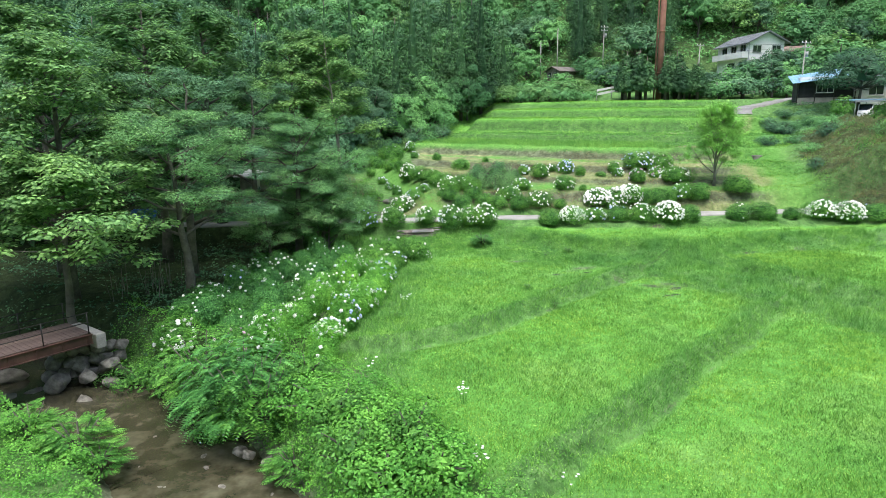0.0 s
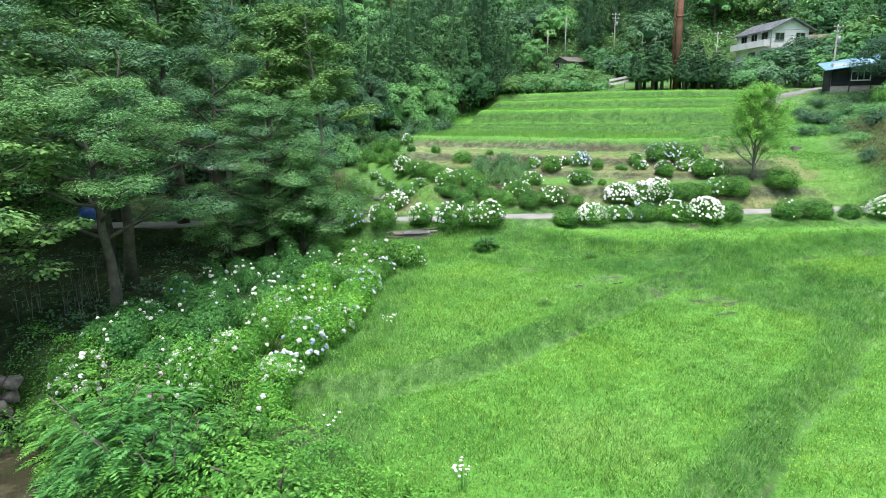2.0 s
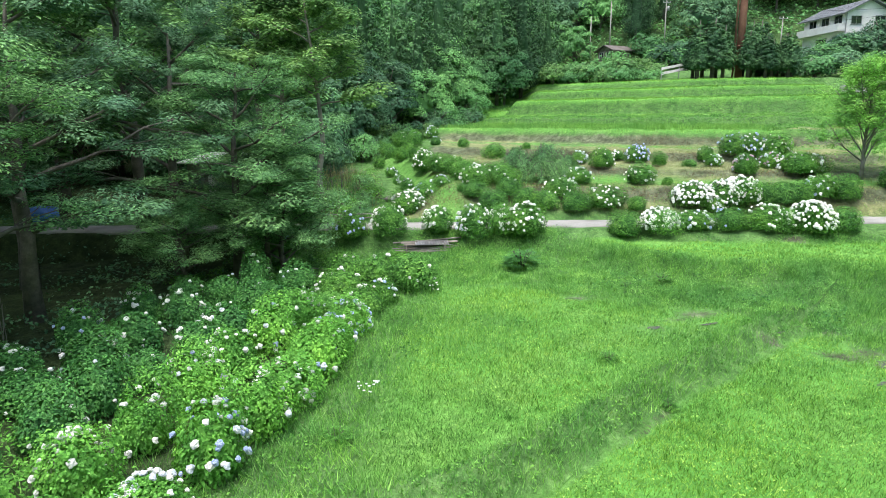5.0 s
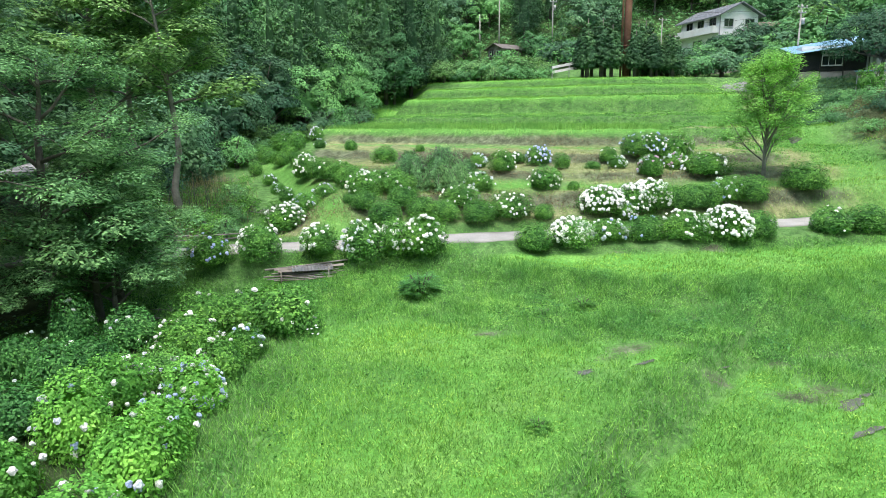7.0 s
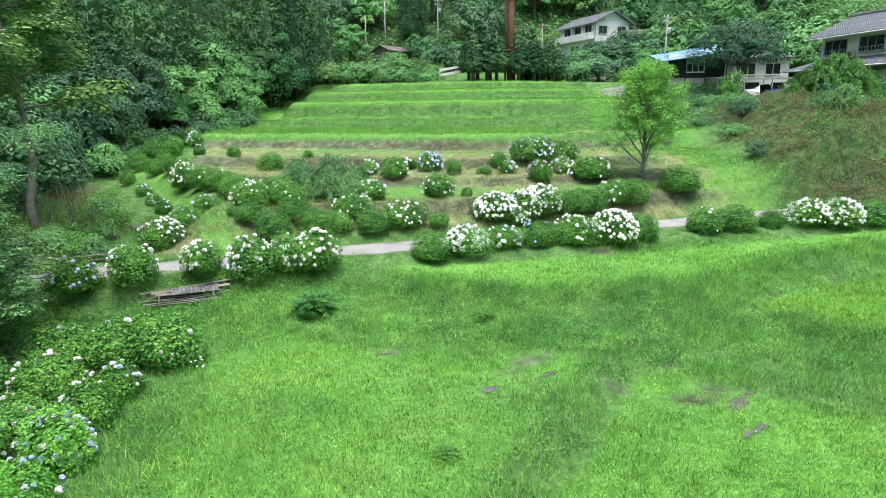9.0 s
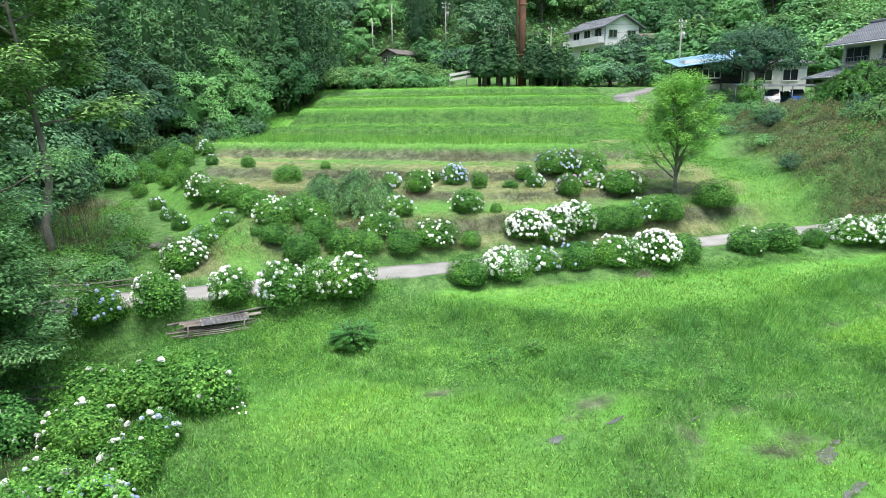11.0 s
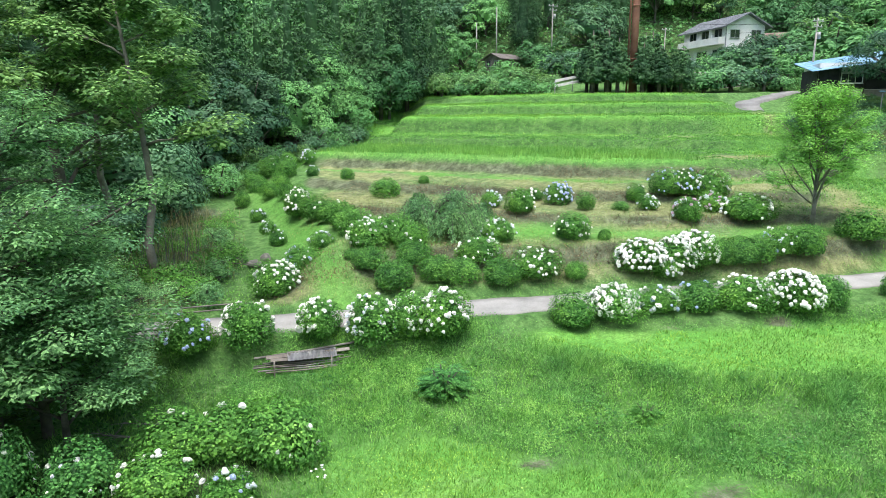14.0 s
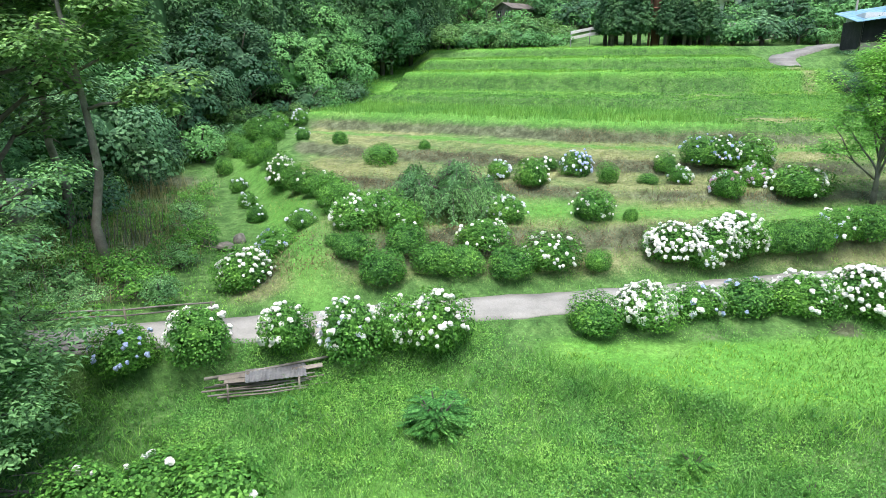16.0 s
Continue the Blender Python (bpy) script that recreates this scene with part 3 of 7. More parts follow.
def build_ground():
    xs, ys = axis(-20, 34, 0.27, (-500, 500)), axis(10, 104, 0.27, (-300, 800))
    gx, gy = np.meshgrid(xs, ys)
    x, y = gx.ravel(), gy.ravel()
    nx, ny = len(xs), len(ys)
    i = (np.arange(ny - 1)[:, None] * nx + np.arange(nx - 1)[None]).ravel()
    me = grid_mesh("ground", np.stack((x, y, ground_z(x, y)), 1), np.stack((i, i + 1, i + nx + 1, i + nx), 1))
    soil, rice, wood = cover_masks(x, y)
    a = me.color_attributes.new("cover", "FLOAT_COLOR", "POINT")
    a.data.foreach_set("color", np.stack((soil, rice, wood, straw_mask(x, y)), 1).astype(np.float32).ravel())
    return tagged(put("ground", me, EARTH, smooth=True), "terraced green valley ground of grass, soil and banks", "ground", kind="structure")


build_ground()


def ribbon(xs, y_of, half, z_of, thick, n=4):
    """A slab along x with a crown and real edges."""
    v, f = [], []
    for x in xs:
        for k in range(n + 1):
            q = -1 + 2 * k / n
            v.append((x, y_of(x) + half(x) * q, z_of(x) + 0.02 * (1 - q * q)))
        v.append((x, y_of(x) + half(x), z_of(x) - thick))
        v.append((x, y_of(x) - half(x), z_of(x) - thick))
    m = n + 3
    for i in range(len(xs) - 1):
        for k in range(m):
            f.append((i * m + k, (i + 1) * m + k, (i + 1) * m + (k + 1) % m, i * m + (k + 1) % m))
    return grid_mesh("road", v, np.array(f))


tagged(put("road", ribbon(np.arange(-34, 34, 0.5), lambda x: float(road_y(x)) + 0.08 * math.sin(0.5 * x), lambda x: 0.96 + 0.06 * math.sin(1.7 * x) + 0.04 * math.sin(4.1 * x), lambda x: ROAD_Z, 0.12), ROADBED), "narrow pale concrete farm lane between hydrangeas", "road", kind="structure")


def build_water():
    v, f = [], []
    for k, (a, b) in enumerate(zip(RIVER, RIVER[1:])):
        for t in np.linspace(0, 1, 6, endpoint=False):
            p = a + t * (b - a)
            q = np.array((-(b - a)[1], (b - a)[0])) / np.hypot(*(b - a)) * 3.2
            v += [(*(p - q), RIVER_Z), (*(p + q), RIVER_Z)]
    f = [(2 * i, 2 * i + 1, 2 * i + 3, 2 * i + 2) for i in range(len(v) // 2 - 1)]
    tagged(put("river_water", grid_mesh("river_water", v, np.array(f)), WATER), "shallow brown stream water over a stony bed", "water", kind="structure")


build_water()


# ---- hydrangeas ----
def dome(rng, n, low=-0.45):
    v = rng.normal(size=(int(n * 2.2) + 20, 3))
    v = unit(v)
    v = v[v[:, 2] > low][:n]
    return v


def lumps(rng, v, k=7, amount=0.2):
    """Uneven outline: swellings round random directions."""
    c = unit(rng.normal(size=(k, 3)))
    d = v @ c.T
    return 1 + amount * (np.exp((d - 1) * 5).sum(1) - 0.35)


def core(rng, size, base, k=0.74, n=13, m=7):
    """Inner foliage: overlapping patches, so that one does not see through the crown."""
    v = []
    for i in range(m):
        for j in range(n):
            a, b = -0.5 + (math.pi / 2 + 0.4) * (i + 0.5) / m, 2 * math.pi * (j + 0.5 * (i % 2)) / n
            r, t = k * rng.uniform(0.8, 1.1), rng.uniform(-0.25, 0.25)
            for da, db in ((-0.16, -0.3), (-0.16 + t, 0.3), (0.18, 0.3 + t), (0.18 - t, -0.3)):
                q = r * rng.uniform(0.9, 1.1)
                v.append((size[0] * q * math.cos(a + da) * math.cos(b + db), size[1] * q * math.cos(a + da) * math.sin(b + db), base + size[2] * q * math.sin(a + da)))
    return np.array(v), np.arange(len(v)).reshape(-1, 4)


def bush_leaves(seed, size, leaves, length, width, base, lump=0.2, low=-0.5, lift=0.5, droop=0.1):
    rng = np.random.default_rng(seed)
    v = dome(rng, leaves, low)
    r = lumps(rng, v, 9, lump) * rng.uniform(0.78, 1.07, len(v)) * 0.92
    at = v * r[:, None] * np.array(size) + np.array((0, 0, base))
    out = unit(v + np.array((0, 0, 0.5)))
    return joined(leaf_cards(rng, at, out, length, width, lift, droop), core(rng, size, base))


def flower_mesh(seed):
    """A mophead: a flattened ball of small florets."""
    rng = np.random.default_rng(seed)
    bm = bmesh.new()
    bmesh.ops.create_icosphere(bm, subdivisions=2, radius=1.0)
    for v in bm.verts:
        v.co *= rng.uniform(0.68, 1.18)
        v.co.z *= 0.78
    me = bpy.data.meshes.new("flower_head")
    bm.to_mesh(me)
    bm.free()
    return me


FLOWERS = {}
for kind, mat in (("white", PETAL_WHITE), ("blue", PETAL_BLUE), ("pale", PETAL_PALE), ("pink", PETAL_PINK)):
    FLOWERS[kind] = []
    for s in range(3):
        me = flower_mesh(31 + s)
        me.materials.append(mat)
        FLOWERS[kind].append(me)

BUSHES = {}
for s in range(5):
    for kind, mat, leaves, length, width, lump in (("light", LEAF_HYD, 3200, 0.105, 0.07, 0.28), ("dark", LEAF_HYD_DARK, 3100, 0.1, 0.068, 0.14), ("sunny", LEAF_HYD_SUN, 3000, 0.11, 0.075, 0.3), ("deep", LEAF_HYD_DEEP, 2800, 0.115, 0.08, 0.3)):
        me = grid_mesh("foliage", *bush_leaves(100 + s, (1, 1, 1), leaves, length, width, 0.0, lump))
        me.materials.append(mat)
        BUSHES[kind, s] = me


def hydrangea(x, y, r=0.75, tall=1.15, blooms=0, colours=("white",), leaf="light", seed=0, group="hydrangeas on the slope", head=0.10, sprawl=0.0):
    """One bush: foliage and its flower heads. r: half width; tall: height over the ground."""
    rng = np.random.default_rng(seed + 7)
    blooms, head = int((3.0 if blooms >= 45 else 2.0) * blooms), 0.85 * head
    names = {"white": "white", "blue": "blue", "pale": "pale blue", "pink": "pink"}
    tint = " and ".join(names[c] for c in dict.fromkeys(colours))
    if blooms >= 80:
        label = "hydrangea bush thickly covered with " + tint + " flowers"
    elif blooms:
        label = "green hydrangea bush with scattered " + tint + " flowers"
    else:
        label = "clipped round green hydrangea bush not in flower"
    hx = r * rng.uniform(0.94, 1.06)
    size = np.array((hx, r * rng.uniform(0.94, 1.06), tall * 0.62))
    up = tall * 0.38
    ob = thing("hydrangea_bush", label, "hydrangea", pose(x, y, gz(x, y) - 0.03, 0, 0, rng.uniform(0, 360)), group)
    me = BUSHES[leaf, int(rng.integers(5))]
    fo = new("foliage", me)
    fo.parent = ob
    fo.matrix_basis = Matrix.LocRotScale((0, 0, up), None, size)
    v = dome(rng, blooms * 2, -0.25)
    # flowers gather towards some sides of the bush
    fav = unit(rng.normal(size=(1, 3)) * np.array((1, 1, 0.4)))[0]
    order = np.argsort(-(v @ fav) * (0.3 if blooms >= 80 else 0.9) + rng.normal(size=len(v)) * 0.7)
    for d in v[order][:blooms]:
        k = colours[int(rng.integers(len(colours)))]
        o = new("flower_head", FLOWERS[k][int(rng.integers(3))])
        o.parent = ob
        p = d * size * rng.uniform(1.0, 1.14) + np.array((0, 0, up))
        q = Vector(d + np.array((0, 0, 0.5))).to_track_quat("Z", "Y")
        h = head * rng.uniform(0.55, 1.25)
        o.matrix_basis = Matrix.LocRotScale(p, q, (h, h, h))
    return ob


W, B, Wb, Pb, Pk = ("white",), ("blue",), ("white", "white", "pale"), ("pale", "blue", "white"), ("pale", "pink")
LANE = "hydrangeas along the lane"
def bushes(rows, seed, group="hydrangeas on the slope", head=0.094):
    """Rows of x, y, half width, height, blooms, colours, leaf."""
    for i, (x, y, r, t, n, c, lf) in enumerate(rows):
        hydrangea(x, y, r, t, n, c, lf, seed + i, group, head)


# along the lane, from the wood to the overgrown bank
bushes(((-8.9, 44.6, 0.6, 0.9, 3, Pb, "dark"), (-6.2, 44.8, 0.76, 1.2, 8, B, "light"), (-4.35, 45.1, 0.8, 1.3, 26, W, "light"), (-2.0, 45.15, 0.7, 1.2, 30, W, "light"), (-0.2, 45.1, 0.86, 1.45, 34, Wb, "light"),
        (1.1, 45.3, 0.7, 1.3, 18, W, "light"), (2.2, 45.0, 0.8, 1.5, 32, W, "light"), (7.05, 45.8, 0.84, 1.15, 0, W, "dark"), (8.75, 46.15, 0.84, 1.12, 60, W, "light"), (10.5, 46.3, 0.74, 0.95, 18, Pb, "light")), 0, LANE)
bushes(((12.2, 46.3, 0.92, 1.12, 3, B, "dark"), (13.75, 46.1, 0.85, 1.22, 26, W, "light"), (14.9, 46.3, 0.64, 1.12, 0, W, "light"), (15.75, 45.95, 0.98, 1.42, 80, W, "light"), (17.35, 46.15, 0.85, 1.22, 0, W, "dark"),
        (21.1, 46.6, 0.98, 1.2, 3, W, "dark"), (23.0, 46.5, 0.98, 1.16, 0, W, "dark"), (25.1, 46.7, 0.62, 0.9, 0, W, "dark"), (27.3, 46.6, 1.0, 1.3, 50, W, "light"), (29.1, 46.3, 1.05, 1.4, 60, W, "light"), (31.2, 46.4, 1.1, 1.3, 2, B, "dark")), 20, LANE)
# at the foot of the flower slope, just beyond the lane
bushes(((-4.1, 50.1, 0.95, 1.3, 40, W, "light"), (-3.3, 52.4, 0.72, 0.95, 14, Pb, "light"), (-2.6, 54.4, 0.55, 0.75, 10, ("pale",), "light"), (-0.3, 50.2, 0.7, 0.95, 0, W, "dark"), (0.7, 49.2, 0.86, 1.1, 0, W, "dark"), (-1.0, 51.0, 0.38, 0.5, 0, W, "dark"),
        (1.6, 50.7, 0.78, 1.05, 0, W, "dark"), (2.5, 49.6, 0.8, 1.1, 0, W, "dark"), (3.5, 49.7, 0.78, 1.05, 0, W, "dark"), (5.2, 49.4, 0.8, 1.05, 0, W, "dark"), (4.5, 51.4, 0.9, 1.0, 16, W, "light"), (6.8, 50.0, 0.95, 1.18, 20, W, "light"), (8.4, 49.6, 0.47, 0.75, 0, W, "light")), 200)
bushes(((11.5, 50.2, 0.98, 1.3, 66, W, "light"), (13.1, 50.2, 0.9, 1.35, 60, W, "light"), (14.1, 50.4, 0.95, 1.5, 66, W, "light"), (12.6, 49.8, 0.6, 0.8, 16, Wb, "light"), (15.4, 50.4, 0.6, 1.25, 0, W, "dark"), (16.3, 50.4, 0.8, 1.32, 0, W, "dark"), (17.2, 50.5, 0.75, 1.28, 0, W, "dark"),
        (18.4, 50.8, 0.72, 1.28, 12, Pb, "light"), (19.8, 50.9, 0.86, 1.4, 0, W, "dark"), (23.2, 51.7, 1.1, 1.45, 0, W, "dark"), (9.35, 53.3, 0.9, 1.1, 14, W, "light"), (10.8, 52.8, 0.32, 0.5, 0, W, "light")), 220)
# round the middle terraces
bushes(((19.0, 54.5, 1.15, 1.3, 30, W, "light"), (15.9, 54.7, 0.66, 1.15, 22, Pk, "light"), (16.6, 58.6, 0.95, 1.4, 6, B, "dark"), (17.6, 58.4, 0.95, 1.4, 26, Pb, "light"), (18.9, 58.1, 1.0, 1.4, 12, W, "light"), (18.0, 56.0, 0.75, 0.95, 22, Pk, "light"), (14.7, 56.7, 0.52, 0.75, 14, ("pale", "white"), "light"),
        (14.8, 58.5, 0.55, 0.85, 6, W, "light"), (10.5, 59.3, 0.76, 1.25, 28, ("pale", "blue"), "dark"), (11.5, 57.5, 0.48, 0.85, 0, W, "light"), (13.3, 57.0, 0.45, 0.5, 0, W, "dark"), (7.9, 57.8, 0.74, 1.3, 5, W, "light"), (9.4, 60.6, 0.52, 0.7, 4, W, "dark")), 240)
bushes(((5.8, 53.5, 0.86, 0.95, 24, ("pale", "white"), "light"), (6.6, 59.4, 0.55, 0.9, 16, ("pale",), "light"), (0.8, 64.8, 0.88, 1.05, 0, W, "light"), (3.4, 66.2, 0.36, 0.55, 0, W, "light"), (-1.8, 69.7, 0.48, 0.8, 0, W, "light"), (-4.5, 62.6, 0.75, 1.7, 40, W, "light"), (-3.3, 60.6, 0.85, 1.2, 0, W, "light"),
        (-2.4, 59.1, 0.85, 1.2, 2, W, "light"), (-1.5, 57.2, 0.8, 1.25, 0, W, "light"), (-0.9, 55.6, 0.85, 1.25, 2, W, "light"), (-0.3, 53.2, 0.95, 1.3, 14, W, "light"), (0.9, 53.9, 0.95, 1.3, 20, W, "light"), (1.5, 52.4, 0.8, 1.1, 2, W, "light")), 260)
# the row that climbs beside the footpath to the wood
bushes(((-9.0, 69.0, 0.53, 1.1, 0, W, "dark"), (-7.3, 64.9, 0.46, 0.75, 8, ("pale",), "light"), (-6.3, 62.1, 0.49, 0.75, 7, ("pale",), "light"), (-5.3, 59.0, 0.51, 0.8, 4, ("pale",), "dark"), (-10.2, 79.0, 0.94, 1.45, 0, W, "light"), (-7.9, 76.2, 0.98, 1.5, 2, W, "light"), (-7.6, 81.5, 0.9, 1.35, 8, ("pale",), "light"),
        (-5.2, 78.0, 0.57, 1.0, 16, ("pale",), "light"), (-6.5, 70.0, 0.66, 1.15, 0, W, "light"), (-8.0, 70.6, 0.71, 1.1, 0, W, "dark"), (-5.6, 66.2, 0.61, 1.1, 0, W, "light"), (-6.4, 73.2, 0.74, 1.2, 0, W, "light")), 280)
bushes(((-8.8, 73.4, 0.78, 1.2, 0, W, "light"), (-6.9, 68.0, 0.57, 1.0, 0, W, "light"), (-11.4, 73.0, 0.82, 1.3, 14, ("pale",), "dark"), (-9.8, 75.6, 0.82, 1.3, 0, W, "light"), (-9.2, 78.6, 0.82, 1.3, 0, W, "light"), (-4.4, 71.8, 0.49, 0.8, 4, ("pale",), "dark"), (-11.6, 77.0, 0.9, 1.4, 0, W, "light"), (-5.0, 64.2, 0.57, 1.0, 0, W, "dark")), 300)
# the bed beside the paddies: three staggered rows that close up into one mass
rng = np.random.default_rng(5)
k = 0
BED = "hydrangeas in the bed beside the field"
for row, (x0, y0, x1, y1, n, cols, many) in enumerate((
        (-5.2, 22.6, -3.5, 37.4, 10, (W, Wb, Pb, Wb), 18), (-7.1, 22.9, -5.2, 37.6, 9, (W, W, W, Wb), 16), (-8.9, 24.6, -6.9, 38.4, 9, (W, W, Wb), 6), (-10.7, 26.2, -8.6, 38.2, 7, (W, W, Wb), 5), (-12.3, 27.4, -10.4, 36.6, 5, (W, W, Pb), 7))):
    for j in range(n):
        u = j / (n - 1)
        x, y = x0 + u * (x1 - x0) + rng.uniform(-0.2, 0.2), y0 + u * (y1 - y0) + rng.uniform(-0.2, 0.2)
        far = u > 0.8
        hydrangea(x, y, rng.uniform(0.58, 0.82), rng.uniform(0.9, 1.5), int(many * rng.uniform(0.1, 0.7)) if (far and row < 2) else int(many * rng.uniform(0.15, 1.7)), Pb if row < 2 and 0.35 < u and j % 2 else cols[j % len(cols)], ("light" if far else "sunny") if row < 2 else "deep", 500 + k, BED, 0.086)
        k += 1
for x, y, r, t in ((-2.6, 39.6, 1.0, 1.5), (-3.9, 40.0, 0.95, 1.3), (-5.2, 39.8, 0.9, 1.2)):
    hydrangea(x, y, r, t, 2, W, "light", int(900 + 10 * x), BED)
for x, y, n, c in ((-11.8, 25.2, 26, W), (-9.6, 22.6, 24, W), (-8.4, 20.6, 14, ("pale", "blue")), (-8.6, 23.2, 8, ("pink",))):
    hydrangea(x, y, 0.85, 1.2, n, c, "light", int(950 + x), BED)


# ---- trees ----
def limb(rng, start, direction, length, bend, steps=5):
    p, d = Vector(start), Vector(direction).normalized()
    pts = [p.copy()]
    for i in range(steps):
        d = (d + Vector(rng.normal(size=3) * bend)).normalized()
        p = p + d * (length / steps)
        pts.append(p.copy())
    return pts


def grow(seed, height, spread, first, limbs, leaves, leaf, sheets=0.4, lean=(0, 0), trunk=0.22, up=0.5, cluster=0.8, twigs=4, top=1.0):
    """Trunk and limbs as one tapered mesh, and the leaf clusters round the twigs' ends."""
    rng = np.random.default_rng(seed)
    bm = bmesh.new()
    stem = [Vector((lean[0] * s * s, lean[1] * s * s, height * s * 0.9)) + Vector((*(rng.normal(size=2) * 0.06 * height * 0.12), 0)) for s in np.linspace(0, 1, 8)]
    stem[0] = Vector((0, 0, -0.3))
    tube(bm, stem, [trunk * (1.25 if i == 0 else 1.0) * (1 - 0.86 * i / 7) for i in range(8)], 8)
    ends = []
    for i in range(limbs):
        s = first + (1 - first) * (i + rng.uniform(0, 0.9)) / limbs
        j = min(int(s * 7), 6)
        p = stem[j].lerp(stem[j + 1], s * 7 - j)
        a = i * 2.4 + rng.uniform(-0.5, 0.5)
        reach = spread * (1 - 0.62 * max(0.0, (s - first) / (1 - first)) ** 1.6 * top) * rng.uniform(0.75, 1.15)
        pts = limb(rng, p, (math.cos(a), math.sin(a), up * rng.uniform(0.5, 1.4)), reach, 0.13)
        r0 = trunk * 0.42 * (1 - 0.6 * s)
        tube(bm, pts, [r0 * (1 - 0.8 * q / 5) + 0.008 for q in range(6)], 5)
        ends += [(pts[-1], 1.0), (pts[3], 0.85)]
        for t in range(twigs):
            q = pts[2 + t % 3]
            b = a + rng.uniform(-1.3, 1.3)
            tw = limb(rng, q, (math.cos(b), math.sin(b), rng.uniform(0.0, 0.7)), reach * rng.uniform(0.28, 0.5), 0.15, 3)
            tube(bm, tw, [0.4 * r0, 0.3 * r0, 0.2 * r0, 0.008], 4)
            ends.append((tw[-1], 0.9))
    ends.append((stem[-1] + Vector((0, 0, 0.2)), 1.0))
    wood = bpy.data.meshes.new("trunk")
    bm.to_mesh(wood)
    bm.free()
    per = max(6, leaves // len(ends))
    ats, outs = [], []
    for c, k in ends:
        v = unit(rng.normal(size=(per, 3)))
        rad = cluster * k * rng.uniform(0.7, 1.3)
        at = v * rng.uniform(0.45, 1.0, per)[:, None] * np.array((rad, rad, rad * sheets)) + np.array(c)
        ats.append(at), outs.append(unit(v * 0.5 + np.array((0, 0, 0.8))))
    v, f = leaf_cards(rng, np.concatenate(ats), np.concatenate(outs), leaf[0], leaf[1], 0.15, 0.15)
    return wood, grid_mesh("crown", v, f)


def tree(name, label, meshes, bark, leaves, at, group="", category="tree"):
    ob = thing(name, label, category, at, group)
    put("trunk", meshes[0], bark, ob, smooth=True)
    put("crown", meshes[1], leaves, ob)
    return ob


def stood(x, y, turn=0.0, size=1.0, sink=0.0, wide=1.0):
    return pose(x, y, gz(x, y) - sink, 0, 0, turn) @ Matrix.Diagonal((size * wide, size * wide, size, 1))


# the great trees over the stream
WOODS = "trees along the stream"
big = [grow(1, 11.5, 5.2, 0.28, 15, 36000, (0.135, 0.062), 0.32, (0.6, -0.4), 0.3, 0.42, 1.0), grow(2, 10.0, 4.8, 0.34, 14, 32000, (0.13, 0.06), 0.34, (-0.5, 0.4), 0.26, 0.4, 1.0), grow(3, 13.5, 4.2, 0.3, 16, 12000, (0.26, 0.14), 0.5, (0.4, 0.3), 0.3, 0.6, 1.0)]
maple = grow(4, 10.4, 4.6, 0.5, 15, 13000, (0.21, 0.15), 0.35, (0.5, -0.3), 0.24, 0.35, 0.95)
for i, (x, y, k, mat, turn, size) in enumerate((
        (-14.8, 34.5, 0, LEAF_BLUE, 20, 1.0), (-10.3, 41.0, 1, LEAF_SOFT, 200, 0.95), (-13.2, 41.6, 0, LEAF_SOFT, 120, 1.0), (-13.0, 29.8, 1, LEAF_BLUE, 60, 0.95), (-19.0, 30.0, 2, LEAF_TREE, 0, 1.0),
        (-18.0, 38.5, 2, LEAF_TREE, 90, 1.1), (-22.5, 35.0, 0, LEAF_TREE, 160, 1.15), (-24.0, 27.5, 2, LEAF_BRIGHT, 50, 1.1), (-27.0, 41.0, 2, LEAF_TREE, 10, 1.25), (-17.0, 45.5, 2, LEAF_TREE, 140, 1.15), (-22.0, 47.0, 2, LEAF_BRIGHT, 240, 1.25),
        (-13.2, 53.0, 2, LEAF_BRIGHT, 70, 1.05), (-9.0, 43.0, 1, LEAF_SOFT, 310, 0.55))):
    tree("tree", "large spreading broadleaf tree in full summer leaf beside the stream", big[k], BARK, mat, stood(x, y, turn, size), WOODS)
tree("maple_tree", "maple with fresh bright green leaves over the stream", maple, BARK, LEAF_BRIGHT, stood(-17.0, 26.6, 0, 1.0), WOODS)
tree("maple_tree", "maple with fresh bright green leaves over the stream", maple, BARK, LEAF_BRIGHT, stood(-20.5, 23.0, 130, 1.0), WOODS)
tall = grow(6, 15.0, 3.4, 0.42, 15, 14000, (0.24, 0.13), 0.55, (-0.8, 0.2), 0.2, 0.45, 0.95)
tree("tall_tree", "tall tree with a bare pale trunk and a leafy top", tall, BARK_PALE, LEAF_TREE, stood(-9.4, 52.2, 0, 1.0), WOODS)
tree("tall_tree", "tall tree with a bare pale trunk and a leafy top", tall, BARK_PALE, LEAF_BRIGHT, stood(-13.5, 58.0, 160, 1.05), WOODS)
low = grow(7, 5.0, 2.8, 0.12, 15, 20000, (0.13, 0.055), 0.45, (0.3, -0.3), 0.12, 0.5, 0.8)
for x, y, size, mat in ((-9.1, 41.4, 1.2, LEAF_SOFT), (-8.2, 40.5, 0.85, LEAF_SOFT), (-12.5, 49.5, 0.9, LEAF_BRIGHT), (-11.5, 38.6, 0.75, LEAF_SOFT), (-10.8, 44.2, 0.8, LEAF_SOFT)):
    tree("small_tree", "low leafy tree with hanging feathery branches", [k.copy() for k in low], BARK, mat, stood(x, y, 40 * x, size), WOODS)

